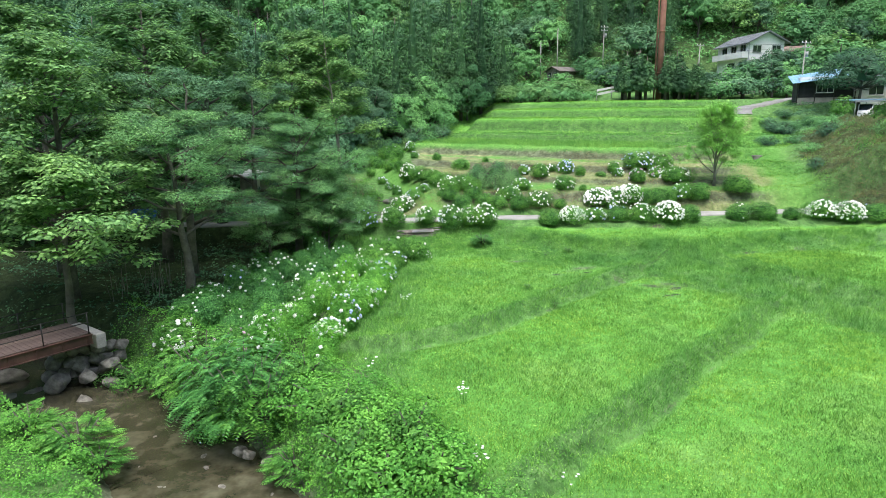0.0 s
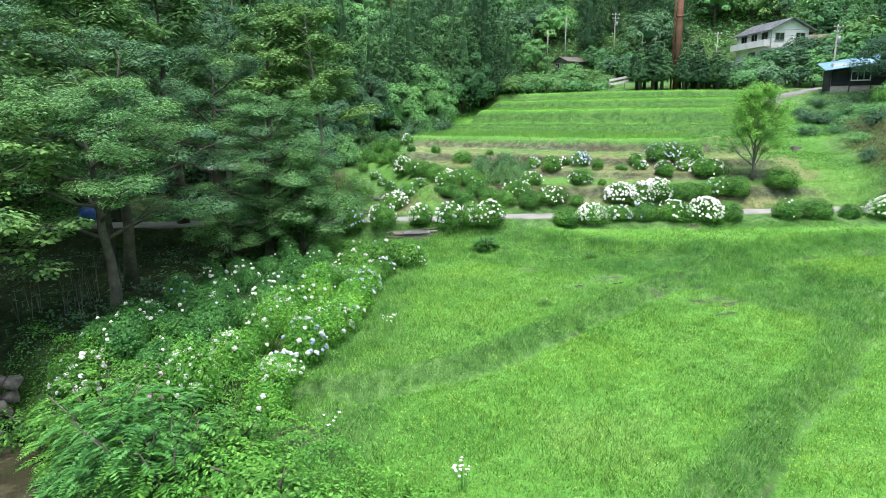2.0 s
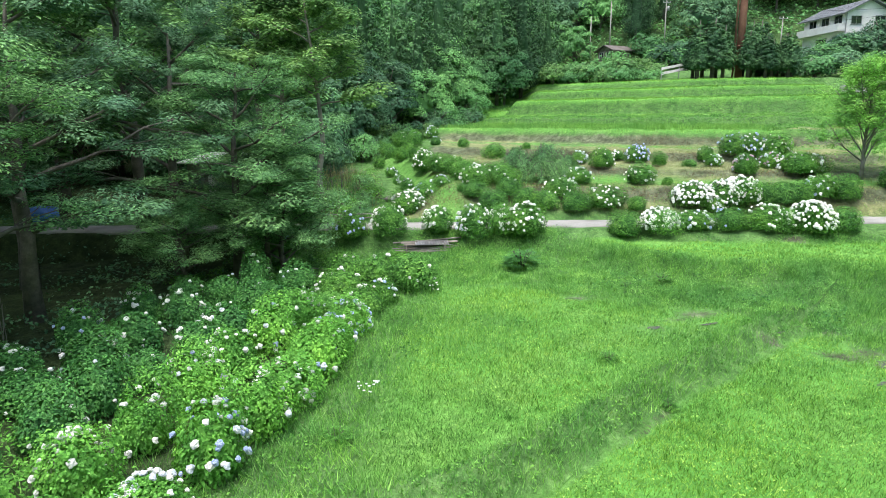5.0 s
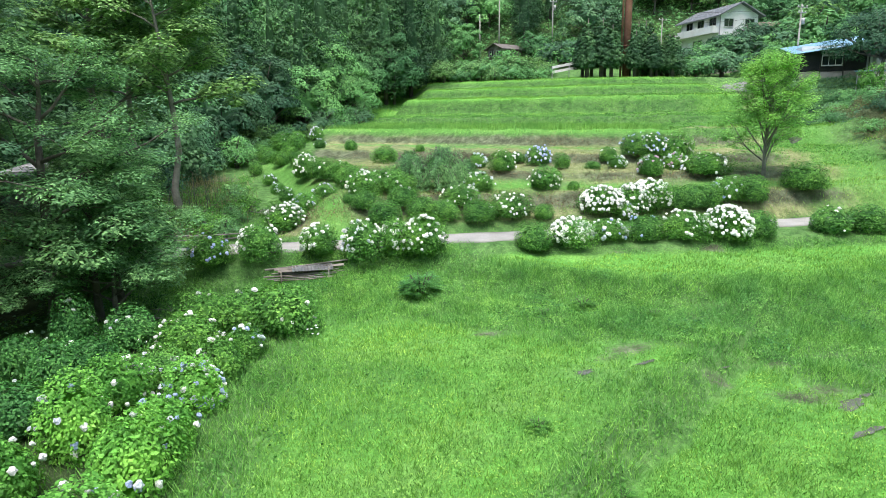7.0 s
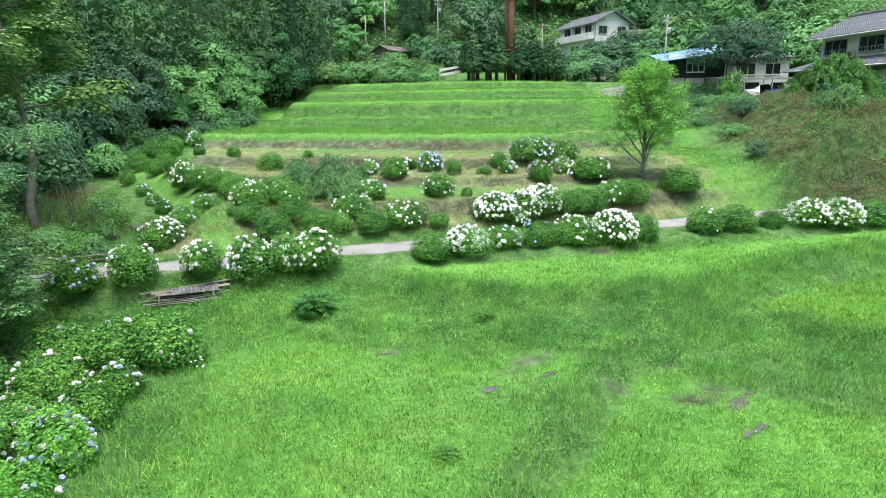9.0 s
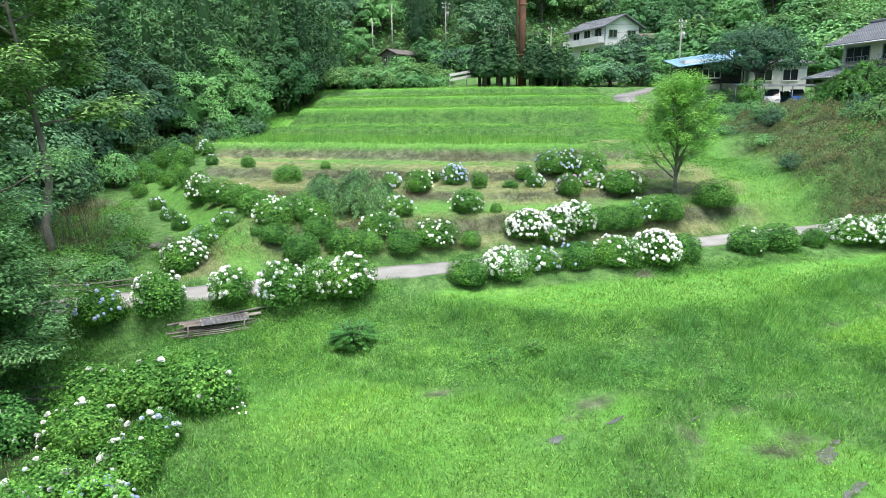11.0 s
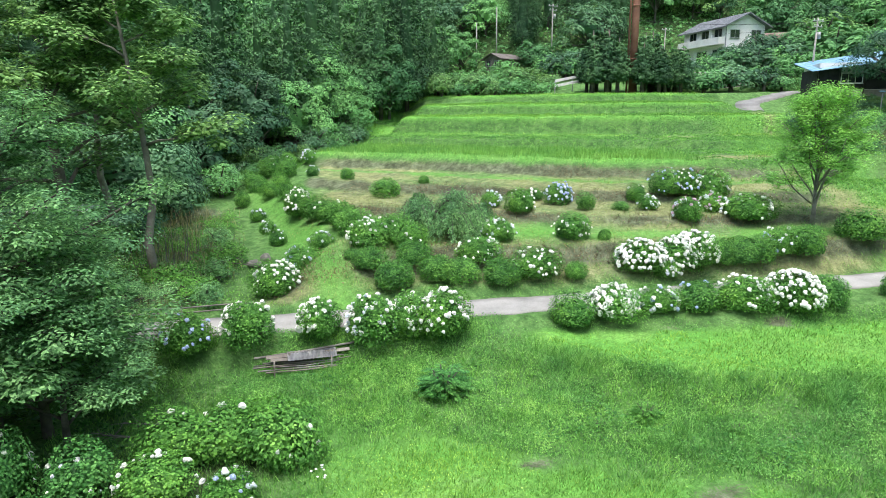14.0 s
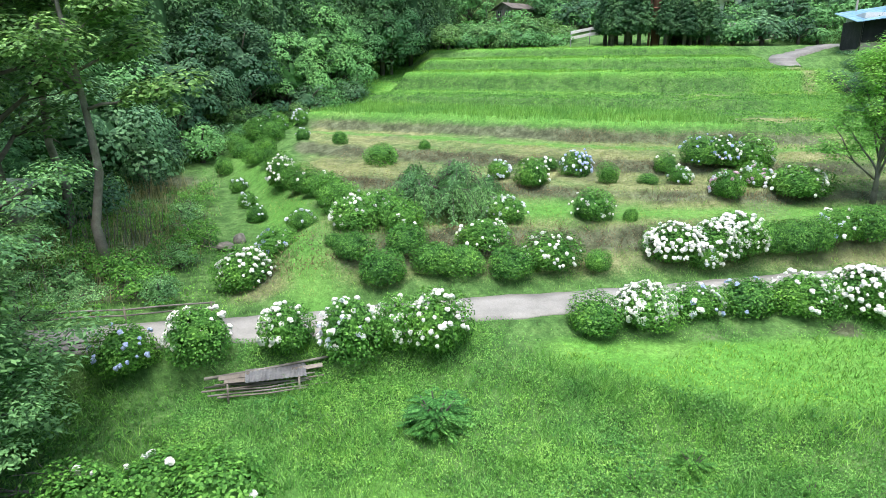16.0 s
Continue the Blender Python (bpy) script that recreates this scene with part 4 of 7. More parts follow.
# the single tree by the lane
single = grow(8, 7.0, 3.5, 0.13, 30, 26000, (0.14, 0.075), 0.8, (0.1, 0.0), 0.13, 1.7, 0.55, 5, 0.9)
tree("ornamental_tree", "single vase-shaped tree with light green leaves on the grass", single, BARK_PALE, LEAF_LIME, stood(22.1, 53.7, 30, 0.93))


def weeping(seed, r, h, n, leaf):
    """A dome of hanging branches."""
    rng = np.random.default_rng(seed)
    bm = bmesh.new()
    tube(bm, [(0, 0, -0.2), (0.05, 0, 0.5 * h), (0, 0.05, 0.9 * h)], [0.1, 0.08, 0.05], 6)
    heads = [(0.1 * r, 0.0, 1.0)] + [(0.5 * r * math.cos(b) * rng.uniform(0.7, 1.1), 0.35 * r * math.sin(b), rng.uniform(0.55, 0.85)) for b in (0.3, 1.5, 2.6, 3.6, 4.7, 5.6)]
    for ox, oy, q in heads[1:]:
        tube(bm, [(0.03, 0, 0.35 * h), (0.6 * ox, 0.6 * oy, 0.65 * h * q), (ox, oy, 0.82 * h * q)], [0.06, 0.045, 0.03], 5)
    ats, outs = [], []
    for i in range(n):
        a, k = rng.uniform(0, 2 * math.pi), rng.uniform(0.1, 1.0) ** 0.5
        rise = h * rng.uniform(0.55, 1.15) * (1.08 - 0.4 * k)
        tip = max(0.15, rise - h * rng.uniform(0.25, 0.75))
        ox, oy, q = heads[i % len(heads)]
        rr = r * (0.8 if q > 0.9 else 0.55)
        rise, tip = rise * q, tip * q
        pts = [(ox, oy, 0.8 * h * q), (ox + 0.5 * rr * k * math.cos(a), oy + 0.5 * rr * k * math.sin(a), rise), (ox + rr * k * math.cos(a), oy + rr * k * math.sin(a), tip)]
        tube(bm, pts, [0.02, 0.011, 0.004], 4)
        t = rng.uniform(0.1, 1.0, 90)[:, None]
        p = (1 - t) ** 2 * np.array(pts[0]) + 2 * t * (1 - t) * np.array(pts[1]) * np.array((1, 1, 1.1)) + t * t * np.array(pts[2])
        ats.append(p + rng.normal(size=(90, 3)) * 0.1)
        outs.append(unit(np.tile((math.cos(a), math.sin(a), 0.5), (90, 1))))
    wood = bpy.data.meshes.new("trunk")
    bm.to_mesh(wood)
    bm.free()
    v, f = leaf_cards(rng, np.concatenate(ats), np.concatenate(outs), leaf[0], leaf[1], 0.1, 0.7)
    return wood, grid_mesh("crown", v, f)


tree("weeping_tree", "low weeping tree with drooping grey-green branches on the slope", weeping(9, 3.2, 2.5, 240, (0.14, 0.05)), BARK, LEAF_SOFT, stood(3.6, 54.6))
tree("weeping_tree", "large weeping tree hanging over the bank by the house", weeping(10, 4.8, 4.2, 230, (0.24, 0.09)), BARK, LEAF_HYD_DARK, stood(44.2, 62.2))


# ---- woods on the hillsides ----
def far_crown(seed, size, clumps, per, leaf, flat=0.75, lift=1.05, puff=0.34):
    """A distant broadleaf tree: trunk, and a crown of umbrella-like leafy clumps with gaps between and under them."""
    rng = np.random.default_rng(seed)
    bm = bmesh.new()
    tube(bm, [(0, 0, -1), (0.1, 0, (lift - 0.55) * size[2]), (0, 0.1, (lift + 0.15) * size[2])], [0.22, 0.16, 0.05], 6)
    i = np.arange(clumps)
    up = 0.97 - 1.5 * (i + 0.5) / clumps + rng.normal(size=clumps) * 0.06
    a = 2.39996 * i + rng.normal(size=clumps) * 0.25
    rad = np.sqrt(np.clip(1 - up * up, 0.02, 1))
    d = unit(np.stack((rad * np.cos(a), rad * np.sin(a), up), 1))
    c = d * np.array(size) * lumps(rng, d, 6, 0.24)[:, None] * rng.uniform(0.62, 0.92, (clumps, 1)) + np.array((0, 0, size[2] * lift))
    for p in c[::4]:
        tube(bm, [(0, 0, (lift - 0.55) * size[2]), tuple(p * np.array((0.5, 0.5, 0.8))), tuple(p)], [0.09, 0.06, 0.02], 4)
    v = dome(rng, clumps * per, -0.25)
    n = len(v)
    ci = rng.integers(clumps, size=n)
    reach = rng.uniform(0.75, 1.25, clumps)[ci][:, None] * rng.uniform(0.78, 1.02, (n, 1)) * puff * size[0]
    at = c[ci] + v * reach * np.array((1, 1, flat))
    at[:, 2] -= 0.18 * np.hypot(v[:, 0], v[:, 1]) ** 2 * reach[:, 0]
    wood = bpy.data.meshes.new("trunk")
    bm.to_mesh(wood)
    bm.free()
    pieces = leaf_cards(rng, at, unit(v + 0.5 * d[ci] + np.array((0, 0, 0.45))), leaf[0], leaf[1], 0.2, 0.2)
    inner = core(rng, np.array(size) * 0.95, size[2] * lift, 0.5, 11, 6)
    return wood, grid_mesh("crown", *joined(pieces, inner))


def cedar(seed, height, r, tufts, per, leaf, foot=0.12, blunt=0.75, puff=0.3):
    """A conifer: drooping tufts of needle sprays set in uneven whorls up a straight stem."""
    rng = np.random.default_rng(seed)
    bm = bmesh.new()
    tube(bm, [(0, 0, -1), (0, 0, 0.5 * height), (0, 0, 0.98 * height)], [0.24, 0.16, 0.03], 7)
    s = foot + (1 - foot) * (1 - np.sqrt(1 - 0.995 * (np.arange(tufts) + rng.uniform(0, 1, tufts)) / tufts))
    a = 2.39996 * np.arange(tufts) + rng.normal(size=tufts) * 0.3
    k = r * np.clip(1.03 - s, 0.02, 1) ** blunt * rng.uniform(0.68, 1.0, tufts) * np.minimum(1, 0.5 + (s - foot) * 4)
    c = np.stack((k * np.cos(a), k * np.sin(a), s * height - 0.2 * k), 1)
    n = tufts * per
    ci = np.repeat(np.arange(tufts), per)
    v = unit(rng.normal(size=(n, 3)))
    v[:, 2] = np.abs(v[:, 2]) * np.where(rng.random(n) < 0.2, -1, 1)
    size = (puff * r * (0.45 + 0.75 * (1 - s)))[ci][:, None] * rng.uniform(0.6, 1.05, (n, 1))
    at = c[ci] + v * size * np.array((1, 1, 0.8))
    away = np.stack((np.cos(a), np.sin(a), 0 * a), 1)[ci]
    at[:, 2] -= 0.35 * np.maximum((v * away).sum(1), 0) * size[:, 0]
    pieces = leaf_cards(rng, at, unit(0.7 * v + 0.5 * away + np.array((0, 0, 0.4))), leaf[0], leaf[1], 0.3, 0.5)
    wood = bpy.data.meshes.new("trunk")
    bm.to_mesh(wood)
    bm.free()
    cone_v, cone_f = [], []
    for i in range(6):
        for j in range(8):
            q = 2 * math.pi * j / 8
            rr = r * 0.3 * (1 - i / 5.2) * rng.uniform(0.8, 1.1)
            cone_v.append((rr * math.cos(q), rr * math.sin(q), height * (foot + 0.04 + (0.9 - foot) * 0.2 * i)))
    for i in range(5):
        for j in range(8):
            cone_f.append((i * 8 + j, i * 8 + (j + 1) % 8, (i + 1) * 8 + (j + 1) % 8, (i + 1) * 8 + j))
    return wood, grid_mesh("crown", *joined(pieces, (np.array(cone_v), np.array(cone_f))))


HILL = [far_crown(40 + i, s, 34, 95, (0.36, 0.24), 0.7, 1.05, 0.27) for i, s in enumerate(((3.9, 3.7, 3.9), (3.3, 3.5, 4.6), (4.5, 4.2, 3.7)))]
NEARHILL = [far_crown(50 + i, s, 36, 230, (0.23, 0.15), 0.7, 1.05, 0.27) for i, s in enumerate(((3.9, 3.7, 3.9), (3.3, 3.5, 4.5), (4.3, 4.0, 3.5)))]
CEDARS = [cedar(60 + i, h, r, 150, 32, (0.32, 0.14), 0.1, 0.7, 0.26) for i, (h, r) in enumerate(((16, 3.1), (18.5, 3.3), (14, 2.8)))]
CYPRESS = [cedar(65 + i, 7.4, 1.55, 110, 34, (0.3, 0.13), 0.24, 0.55, 0.3) for i in range(3)]
SCRUB = [far_crown(70 + i, s, 22, 80, (0.17, 0.1), 0.75, 1.05, 0.38) for i, s in enumerate(((1.7, 1.6, 1.2), (1.4, 1.5, 1.5)))]
SCRUB_FAR = [far_crown(72 + i, s, 20, 40, (0.28, 0.17), 0.75, 1.05, 0.38) for i, s in enumerate(((1.7, 1.6, 1.2), (1.4, 1.5, 1.5)))]
models = {}


def planted(kind, pool, i, mats, bark, name, label, x, y, turn, size, sink=0.3, group="", wide=1.0, category="tree"):
    key = (kind, i, mats.name)
    if key not in models:
        models[key] = [k.copy() for k in pool[i]]
    return tree(name, label, models[key], bark, mats, stood(x, y, turn, size, sink, wide), group, category)


rng = np.random.default_rng(12)


def west_edge(y):
    return float(np.interp(y, (55, 66, 72, 80, 90, 97, 104, 112), (-17, -14.5, -13.5, -11.5, -4.5, 0.5, 8, 14)))


WOOD = "trees of the hillside wood"
# the western wood edge: broadleaf in front, cedars behind
for y in np.arange(60, 104, 5.8):
    x = west_edge(y) - rng.uniform(1.0, 2.5)
    planted("near", NEARHILL, int(rng.integers(3)), LEAF_FAR if rng.random() < 0.4 else LEAF_TREE, BARK, "tree", "rounded broadleaf tree at the edge of the wood", x, y, rng.uniform(0, 360), rng.uniform(0.7, 1.2), 1.2, WOOD)
for i, y in enumerate(np.arange(80, 110, 3.4)):
    if i % 3 < 2:
        planted("cedar", CEDARS, i % 3, LEAF_CEDAR, BARK, "cedar_tree", "tall dark cedar at the edge of the wood", west_edge(y) - 3.4 + rng.uniform(-0.6, 0.6), y, 60 * i, rng.uniform(1.0, 1.25), 0.3, WOOD)
for row in range(5):
    for y in np.arange(58 + 2.6 * (row % 2), 118, 5.2):
        x = west_edge(y) - 4.8 - 4.8 * row + rng.uniform(-1, 1)
        if rng.random() < 0.72:
            planted("cedar", CEDARS, int(rng.integers(3)), LEAF_CEDAR, BARK, "cedar_tree", "dark green conical cedar in the hillside wood", x, y + rng.uniform(-1, 1), rng.uniform(0, 360), rng.uniform(0.85, 1.2), 0.3, WOOD)
        else:
            planted("near", NEARHILL, int(rng.integers(3)), LEAF_FAR, BARK, "tree", "rounded broadleaf tree at the edge of the wood", x, y, rng.uniform(0, 360), rng.uniform(1.0, 1.5), 0.3, WOOD)
# higher up the western hillside, behind the stream trees
for y in np.arange(42, 118, 5.8):
    x = min(west_edge(max(y, 55.0)) - 27.0, -26.0) if y > 60 else -29.0
    while x > -0.82 * y - 4:
        k = int(rng.integers(3))
        if rng.random() < 0.3:
            planted("cedar", CEDARS, k, LEAF_CEDAR, BARK, "cedar_tree", "dark green conical cedar in the hillside wood", x, y + rng.uniform(-1.5, 1.5), rng.uniform(0, 360), rng.uniform(0.8, 1.1), 0.5, WOOD)
        else:
            planted("near", NEARHILL, k, (LEAF_TREE, LEAF_FAR, LEAF_BLUE)[int(rng.integers(3))], BARK, "tree", "broadleaf tree high on the wooded slope", x, y + rng.uniform(-1.5, 1.5), rng.uniform(0, 360), rng.uniform(1.0, 1.5), 0.5, WOOD)
        x -= 6.2 * rng.uniform(0.85, 1.15)
# the hill behind
for row in range(9):
    y0 = 128 + 7.5 * row + 0.2 * row * row
    step = 5.6 + 0.3 * row
    for x in np.arange(-62, 118 + 8 * row, step):
        xx, yy = x + rng.uniform(-2.5, 2.5), y0 + rng.uniform(-3, 3)
        if row == 0 and 44 < xx < 64:
            continue
        if rng.random() < (0.5 if 18 < xx < 44 and row < 4 else 0.12):
            planted("cedar", CEDARS, int(rng.integers(3)), LEAF_CEDAR, BARK, "cedar_tree", "dark green conical cedar in the hillside wood", xx, yy, rng.uniform(0, 360), rng.uniform(0.8, 1.2), 0.5, WOOD)
        else:
            planted("hill", HILL, int(rng.integers(3)), (LEAF_FAR, LEAF_BRIGHT, LEAF_TREE, LEAF_FAR)[int(rng.integers(4))], BARK, "tree", "round-topped broadleaf tree on the hillside", xx, yy, rng.uniform(0, 360), rng.uniform(0.85, 1.35), 0.8, WOOD)
# dark cedars round the red mast
for i in range(21):
    x, y = 25.7 + 11.4 * (i % 7) / 6 + rng.uniform(-0.8, 0.8), 97.8 + 1.9 * (i // 7) + rng.uniform(-0.6, 0.6)
    if abs(x - 31.4) < 1.0 and i > 6:
        continue
    planted("cypress", CYPRESS, i % 3, LEAF_CEDAR, BARK, "cypress_tree", "dark bushy cypress with a bare stem in the grove", x, y, rng.uniform(0, 360), rng.uniform(0.62, 1.04), 0.0, "grove round the mast", rng.uniform(1.1, 1.5))
# scrub: far end of the terraces, right bank, round the houses
for x0, x1, y0, y1, n, lo, hi, mats in ((8, 23, 101, 107, 30, 0.7, 1.25, (LEAF_FAR, LEAF_BRIGHT)), (36, 58, 100, 110, 34, 0.8, 1.5, (LEAF_TREE, LEAF_FAR)), (60, 92, 98, 122, 44, 1.4, 2.6, (LEAF_FAR, LEAF_BRIGHT)),
                                   (31, 44, 54, 70, 12, 0.35, 0.7, (LEAF_TREE, LEAF_FAR)), (37, 42, 70, 80, 20, 0.35, 0.65, (LEAF_TREE, LEAF_FAR)), (46.5, 50, 58, 67, 12, 0.5, 0.9, (LEAF_TREE, LEAF_FAR)), (25, 38, 110, 124, 26, 0.8, 1.5, (LEAF_TREE, LEAF_FAR)), (8, 24, 107, 119, 26, 0.6, 1.1, (LEAF_FAR, LEAF_BRIGHT))):
    for i in range(n):
        x, y = rng.uniform(x0, x1), rng.uniform(y0, y1)
        m = mats[int(rng.integers(len(mats)))]
        planted("scrub" if y < 98 else "scrub_far", SCRUB if y < 98 else SCRUB_FAR, int(rng.integers(2)), m, BARK, "shrub", "dense green shrub on the bank", x, y, rng.uniform(0, 360), rng.uniform(lo, hi), 0.3, "scrub on the banks", 1.15, "shrub")
# shade tree by the blue-roofed house
tree("shade_tree", "broad shade tree in front of the blue-roofed house", far_crown(57, (5.2, 5.0, 3.4), 90, 110, (0.24, 0.12), 0.65, 1.5, 0.2), BARK, LEAF_TREE, stood(48.9, 78.8, 10, 1.0))
# low growth along the foot of the western wood
for i in range(22):
    y = 57 + 1.7 * i
    planted("scrub", SCRUB, i % 2, (LEAF_FAR, LEAF_BRIGHT, LEAF_TREE)[i % 3], BARK, "shrub", "leafy green shrub at the foot of the wood", west_edge(y) + rng.uniform(0.6, 2.4), y, 50 * i, rng.uniform(0.6, 1.05), 0.3, "scrub on the banks", 1.1, "shrub")
for i, (x, y, k) in enumerate(((-7.4, 49.8, 0.5), (-6.6, 48.9, 0.4), (-8.6, 51.2, 0.55), (-9.8, 49.6, 0.5), (-7.2, 55.6, 0.5), (-8.3, 58.2, 0.5), (-10.6, 52.4, 0.55), (-7.0, 52.6, 0.4))):
    planted("gully", SCRUB, i % 2, (LEAF_HYD, LEAF_SOFT)[i % 2], BARK, "shrub", "low leafy shrub among weeds in the gully", x, y, 80 * i, k, 0.2, "scrub on the banks", 1.15, "shrub")
planted("scrub", SCRUB, 1, LEAF_BRIGHT, BARK, "shrub", "wispy yellow-green shrub on the overgrown bank", 36.6, 54.0, 20, 0.72, 0.2, "", 1.2, "shrub")
planted("scrub", SCRUB, 1, LEAF_HYD, BARK, "young_tree", "young bushy green tree beside the carport", 43.4, 73.0, 70, 1.0, 0.2, "", 0.8)
# clipped shrubs that hide the foot of the white house
for i in range(12):
    planted("scrub", SCRUB, i % 2, (LEAF_TREE, LEAF_FAR)[i % 3 == 0], BARK, "shrub", "dense green shrub below the white house", 47.5 + 1.25 * i + rng.uniform(-0.4, 0.4), 110.8 + rng.uniform(-1.2, 1.0), 40 * i, rng.uniform(1.2, 1.6), 0.4, "scrub on the banks", 1.1, "shrub")


# ---- stream side: bridge, stones, shrubs ----
def build_bridge():
    """A small footbridge of brown steel girders with a board deck and a dark pipe railing."""
    ob = thing("footbridge", "brown steel footbridge with board deck and dark pipe railing", "bridge", pose(-15.75, 24.95, -0.75, 0, 0, math.degrees(math.atan2(-0.81, -0.58))))
    long, half = 9.0, 1.1
    for s in (-1, 1):
        bm = boxed(long / 2, s * half, -0.22, long, 0.03, 0.36)
        box(bm, long / 2, s * half, -0.03, long, 0.16, 0.03)
        box(bm, long / 2, s * half, -0.41, long, 0.16, 0.03)
        for i in range(10):
            box(bm, 0.2 + i * 0.95, s * half, -0.22, 0.02, 0.14, 0.35)
        part("girder", bm, BROWN_STEEL, ob)
        for i in range(6):
            part("post", tube(bmesh.new(), [(0.1 + i * 1.7, s * half, 0), (0.1 + i * 1.7, s * half, 0.92)], 0.025, 8), DARK_METAL, ob, smooth=True)
        for z in (0.9, 0.5):
            part("rail", tube(bmesh.new(), [(0.05, s * half, z), (long - 0.1, s * half, z)], 0.02, 8), DARK_METAL, ob, smooth=True)
    board = bpy.data.meshes.new("board")
    bm = boxed(0, 0, 0, 0.17, 2.14, 0.045, 0.006)
    bm.to_mesh(board)
    bm.free()
    board.materials.append(DECK)
    r = random.Random(4)
    for i in range(int(long / 0.18)):
        o = new("board", board)
        o.parent = ob
        o.matrix_basis = pose(0.1 + i * 0.18, 0, 0.016 + r.uniform(-0.003, 0.003), 0, 0, r.uniform(-0.3, 0.3))
    ab = boxed(0.2, 0, -0.32, 0.4, 2.3, 0.62, 0.03)
    tagged(part("bridge_abutment", ab, CONCRETE, None, at=pose(-15.7, 25.1, -0.85, 0, 0, math.degrees(math.atan2(0.81, 0.58)))), "weathered concrete footing that carries the footbridge", "abutment")


build_bridge()


def stone_mesh(seed):
    rng = np.random.default_rng(seed)
    bm = bmesh.new()
    bmesh.ops.create_icosphere(bm, subdivisions=3, radius=1.0)
    cuts = [(n, rng.uniform(0.5, 0.8)) for n in unit(rng.normal(size=(13, 3)))]
    for v in bm.verts:
        q = np.array(v.co)
        for n, o in cuts:
            k = float(q @ n)
            if k > o:
                q = q - (k - o) * 0.92 * n
        q = q * (1 + 0.06 * noise.noise(Vector(q) * 2.5) + 0.03 * noise.noise(Vector(q) * 7))
        v.co = Vector(q) * 1.25
    me = bpy.data.meshes.new("boulder")
    bm.to_mesh(me)
    bm.free()
    me.materials.append(STONE)
    me.shade_smooth()
    return me


STONES = [stone_mesh(80 + i) for i in range(5)]
rs = random.Random(9)


def boulder(x, y, z, sx, sy, sz, label="grey rounded boulder in the stream"):
    sx, sy, sz = 0.66 * sx, 0.66 * sy, 0.6 * sz
    o = new("boulder", STONES[rs.randrange(5)])
    o.matrix_basis = Matrix.LocRotScale((x, y, z), Euler((rs.uniform(-0.2, 0.2), rs.uniform(-0.2, 0.2), rs.uniform(0, 6.3))), (sx, sy, sz))
    return tagged(o, label, "boulder", "stream boulders")


for x, y, z, a, b, c in ((-16.3, 23.9, -2.75, 0.75, 0.6, 0.6), (-17.3, 24.1, -3.3, 0.8, 0.55, 0.35), (-16.9, 25.0, -2.3, 0.8, 0.7, 0.8), (-15.3, 24.4, -2.7, 0.5, 0.5, 0.5), (-18.2, 23.2, -3.2, 0.7, 0.6, 0.4), (-19.0, 25.0, -3.0, 0.8, 0.6, 0.5), (-14.8, 23.2, -3.2, 0.5, 0.4, 0.35), (-15.3, 25.3, -1.75, 0.7, 0.55, 0.5), (-16.2, 25.9, -1.8, 0.75, 0.6, 0.5), (-14.6, 24.9, -2.3, 0.55, 0.5, 0.5), (-15.9, 24.9, -2.35, 0.7, 0.6, 0.55), (-14.3, 24.3, -2.9, 0.5, 0.45, 0.4), (-17.4, 26.1, -2.2, 0.7, 0.6, 0.7), (-6.65, 18.35, -2.75, 0.3, 0.26, 0.3), (-7.0, 18.6, -2.8, 0.32, 0.3, 0.33),
                         (-6.0, 18.3, -2.95, 0.3, 0.24, 0.22), (-4.15, 16.9, -2.95, 0.42, 0.3, 0.25), (-3.2, 16.0, -2.9, 0.35, 0.3, 0.3)):
    boulder(x, y, z, a, b, c)
for course in range(3):
    for i in range(6):
        boulder(-16.9 + 0.42 * i + rs.uniform(-0.08, 0.08) + 0.15 * course, 24.55 + 0.22 * i + 0.1 * course, -2.75 + 0.48 * course, rs.uniform(0.4, 0.55), rs.uniform(0.38, 0.5), rs.uniform(0.42, 0.55), "pale squared stone in the wall under the footbridge")
for i in range(60):
    t = rs.uniform(0.2, 4.6)
    k = int(t)
    p = RIVER[k + 1] + (t - k) * (RIVER[k + 2] - RIVER[k + 1])
    d = rs.uniform(-1.9, 1.9)
    q = rs.uniform(0.08, 0.22)
    boulder(float(p[0]) + 0.5 * d, float(p[1]) + d, RIVER_Z - 0.33 * q, 1.6 * q, 1.2 * q, q * 0.6, "small brown stone in the shallow stream")


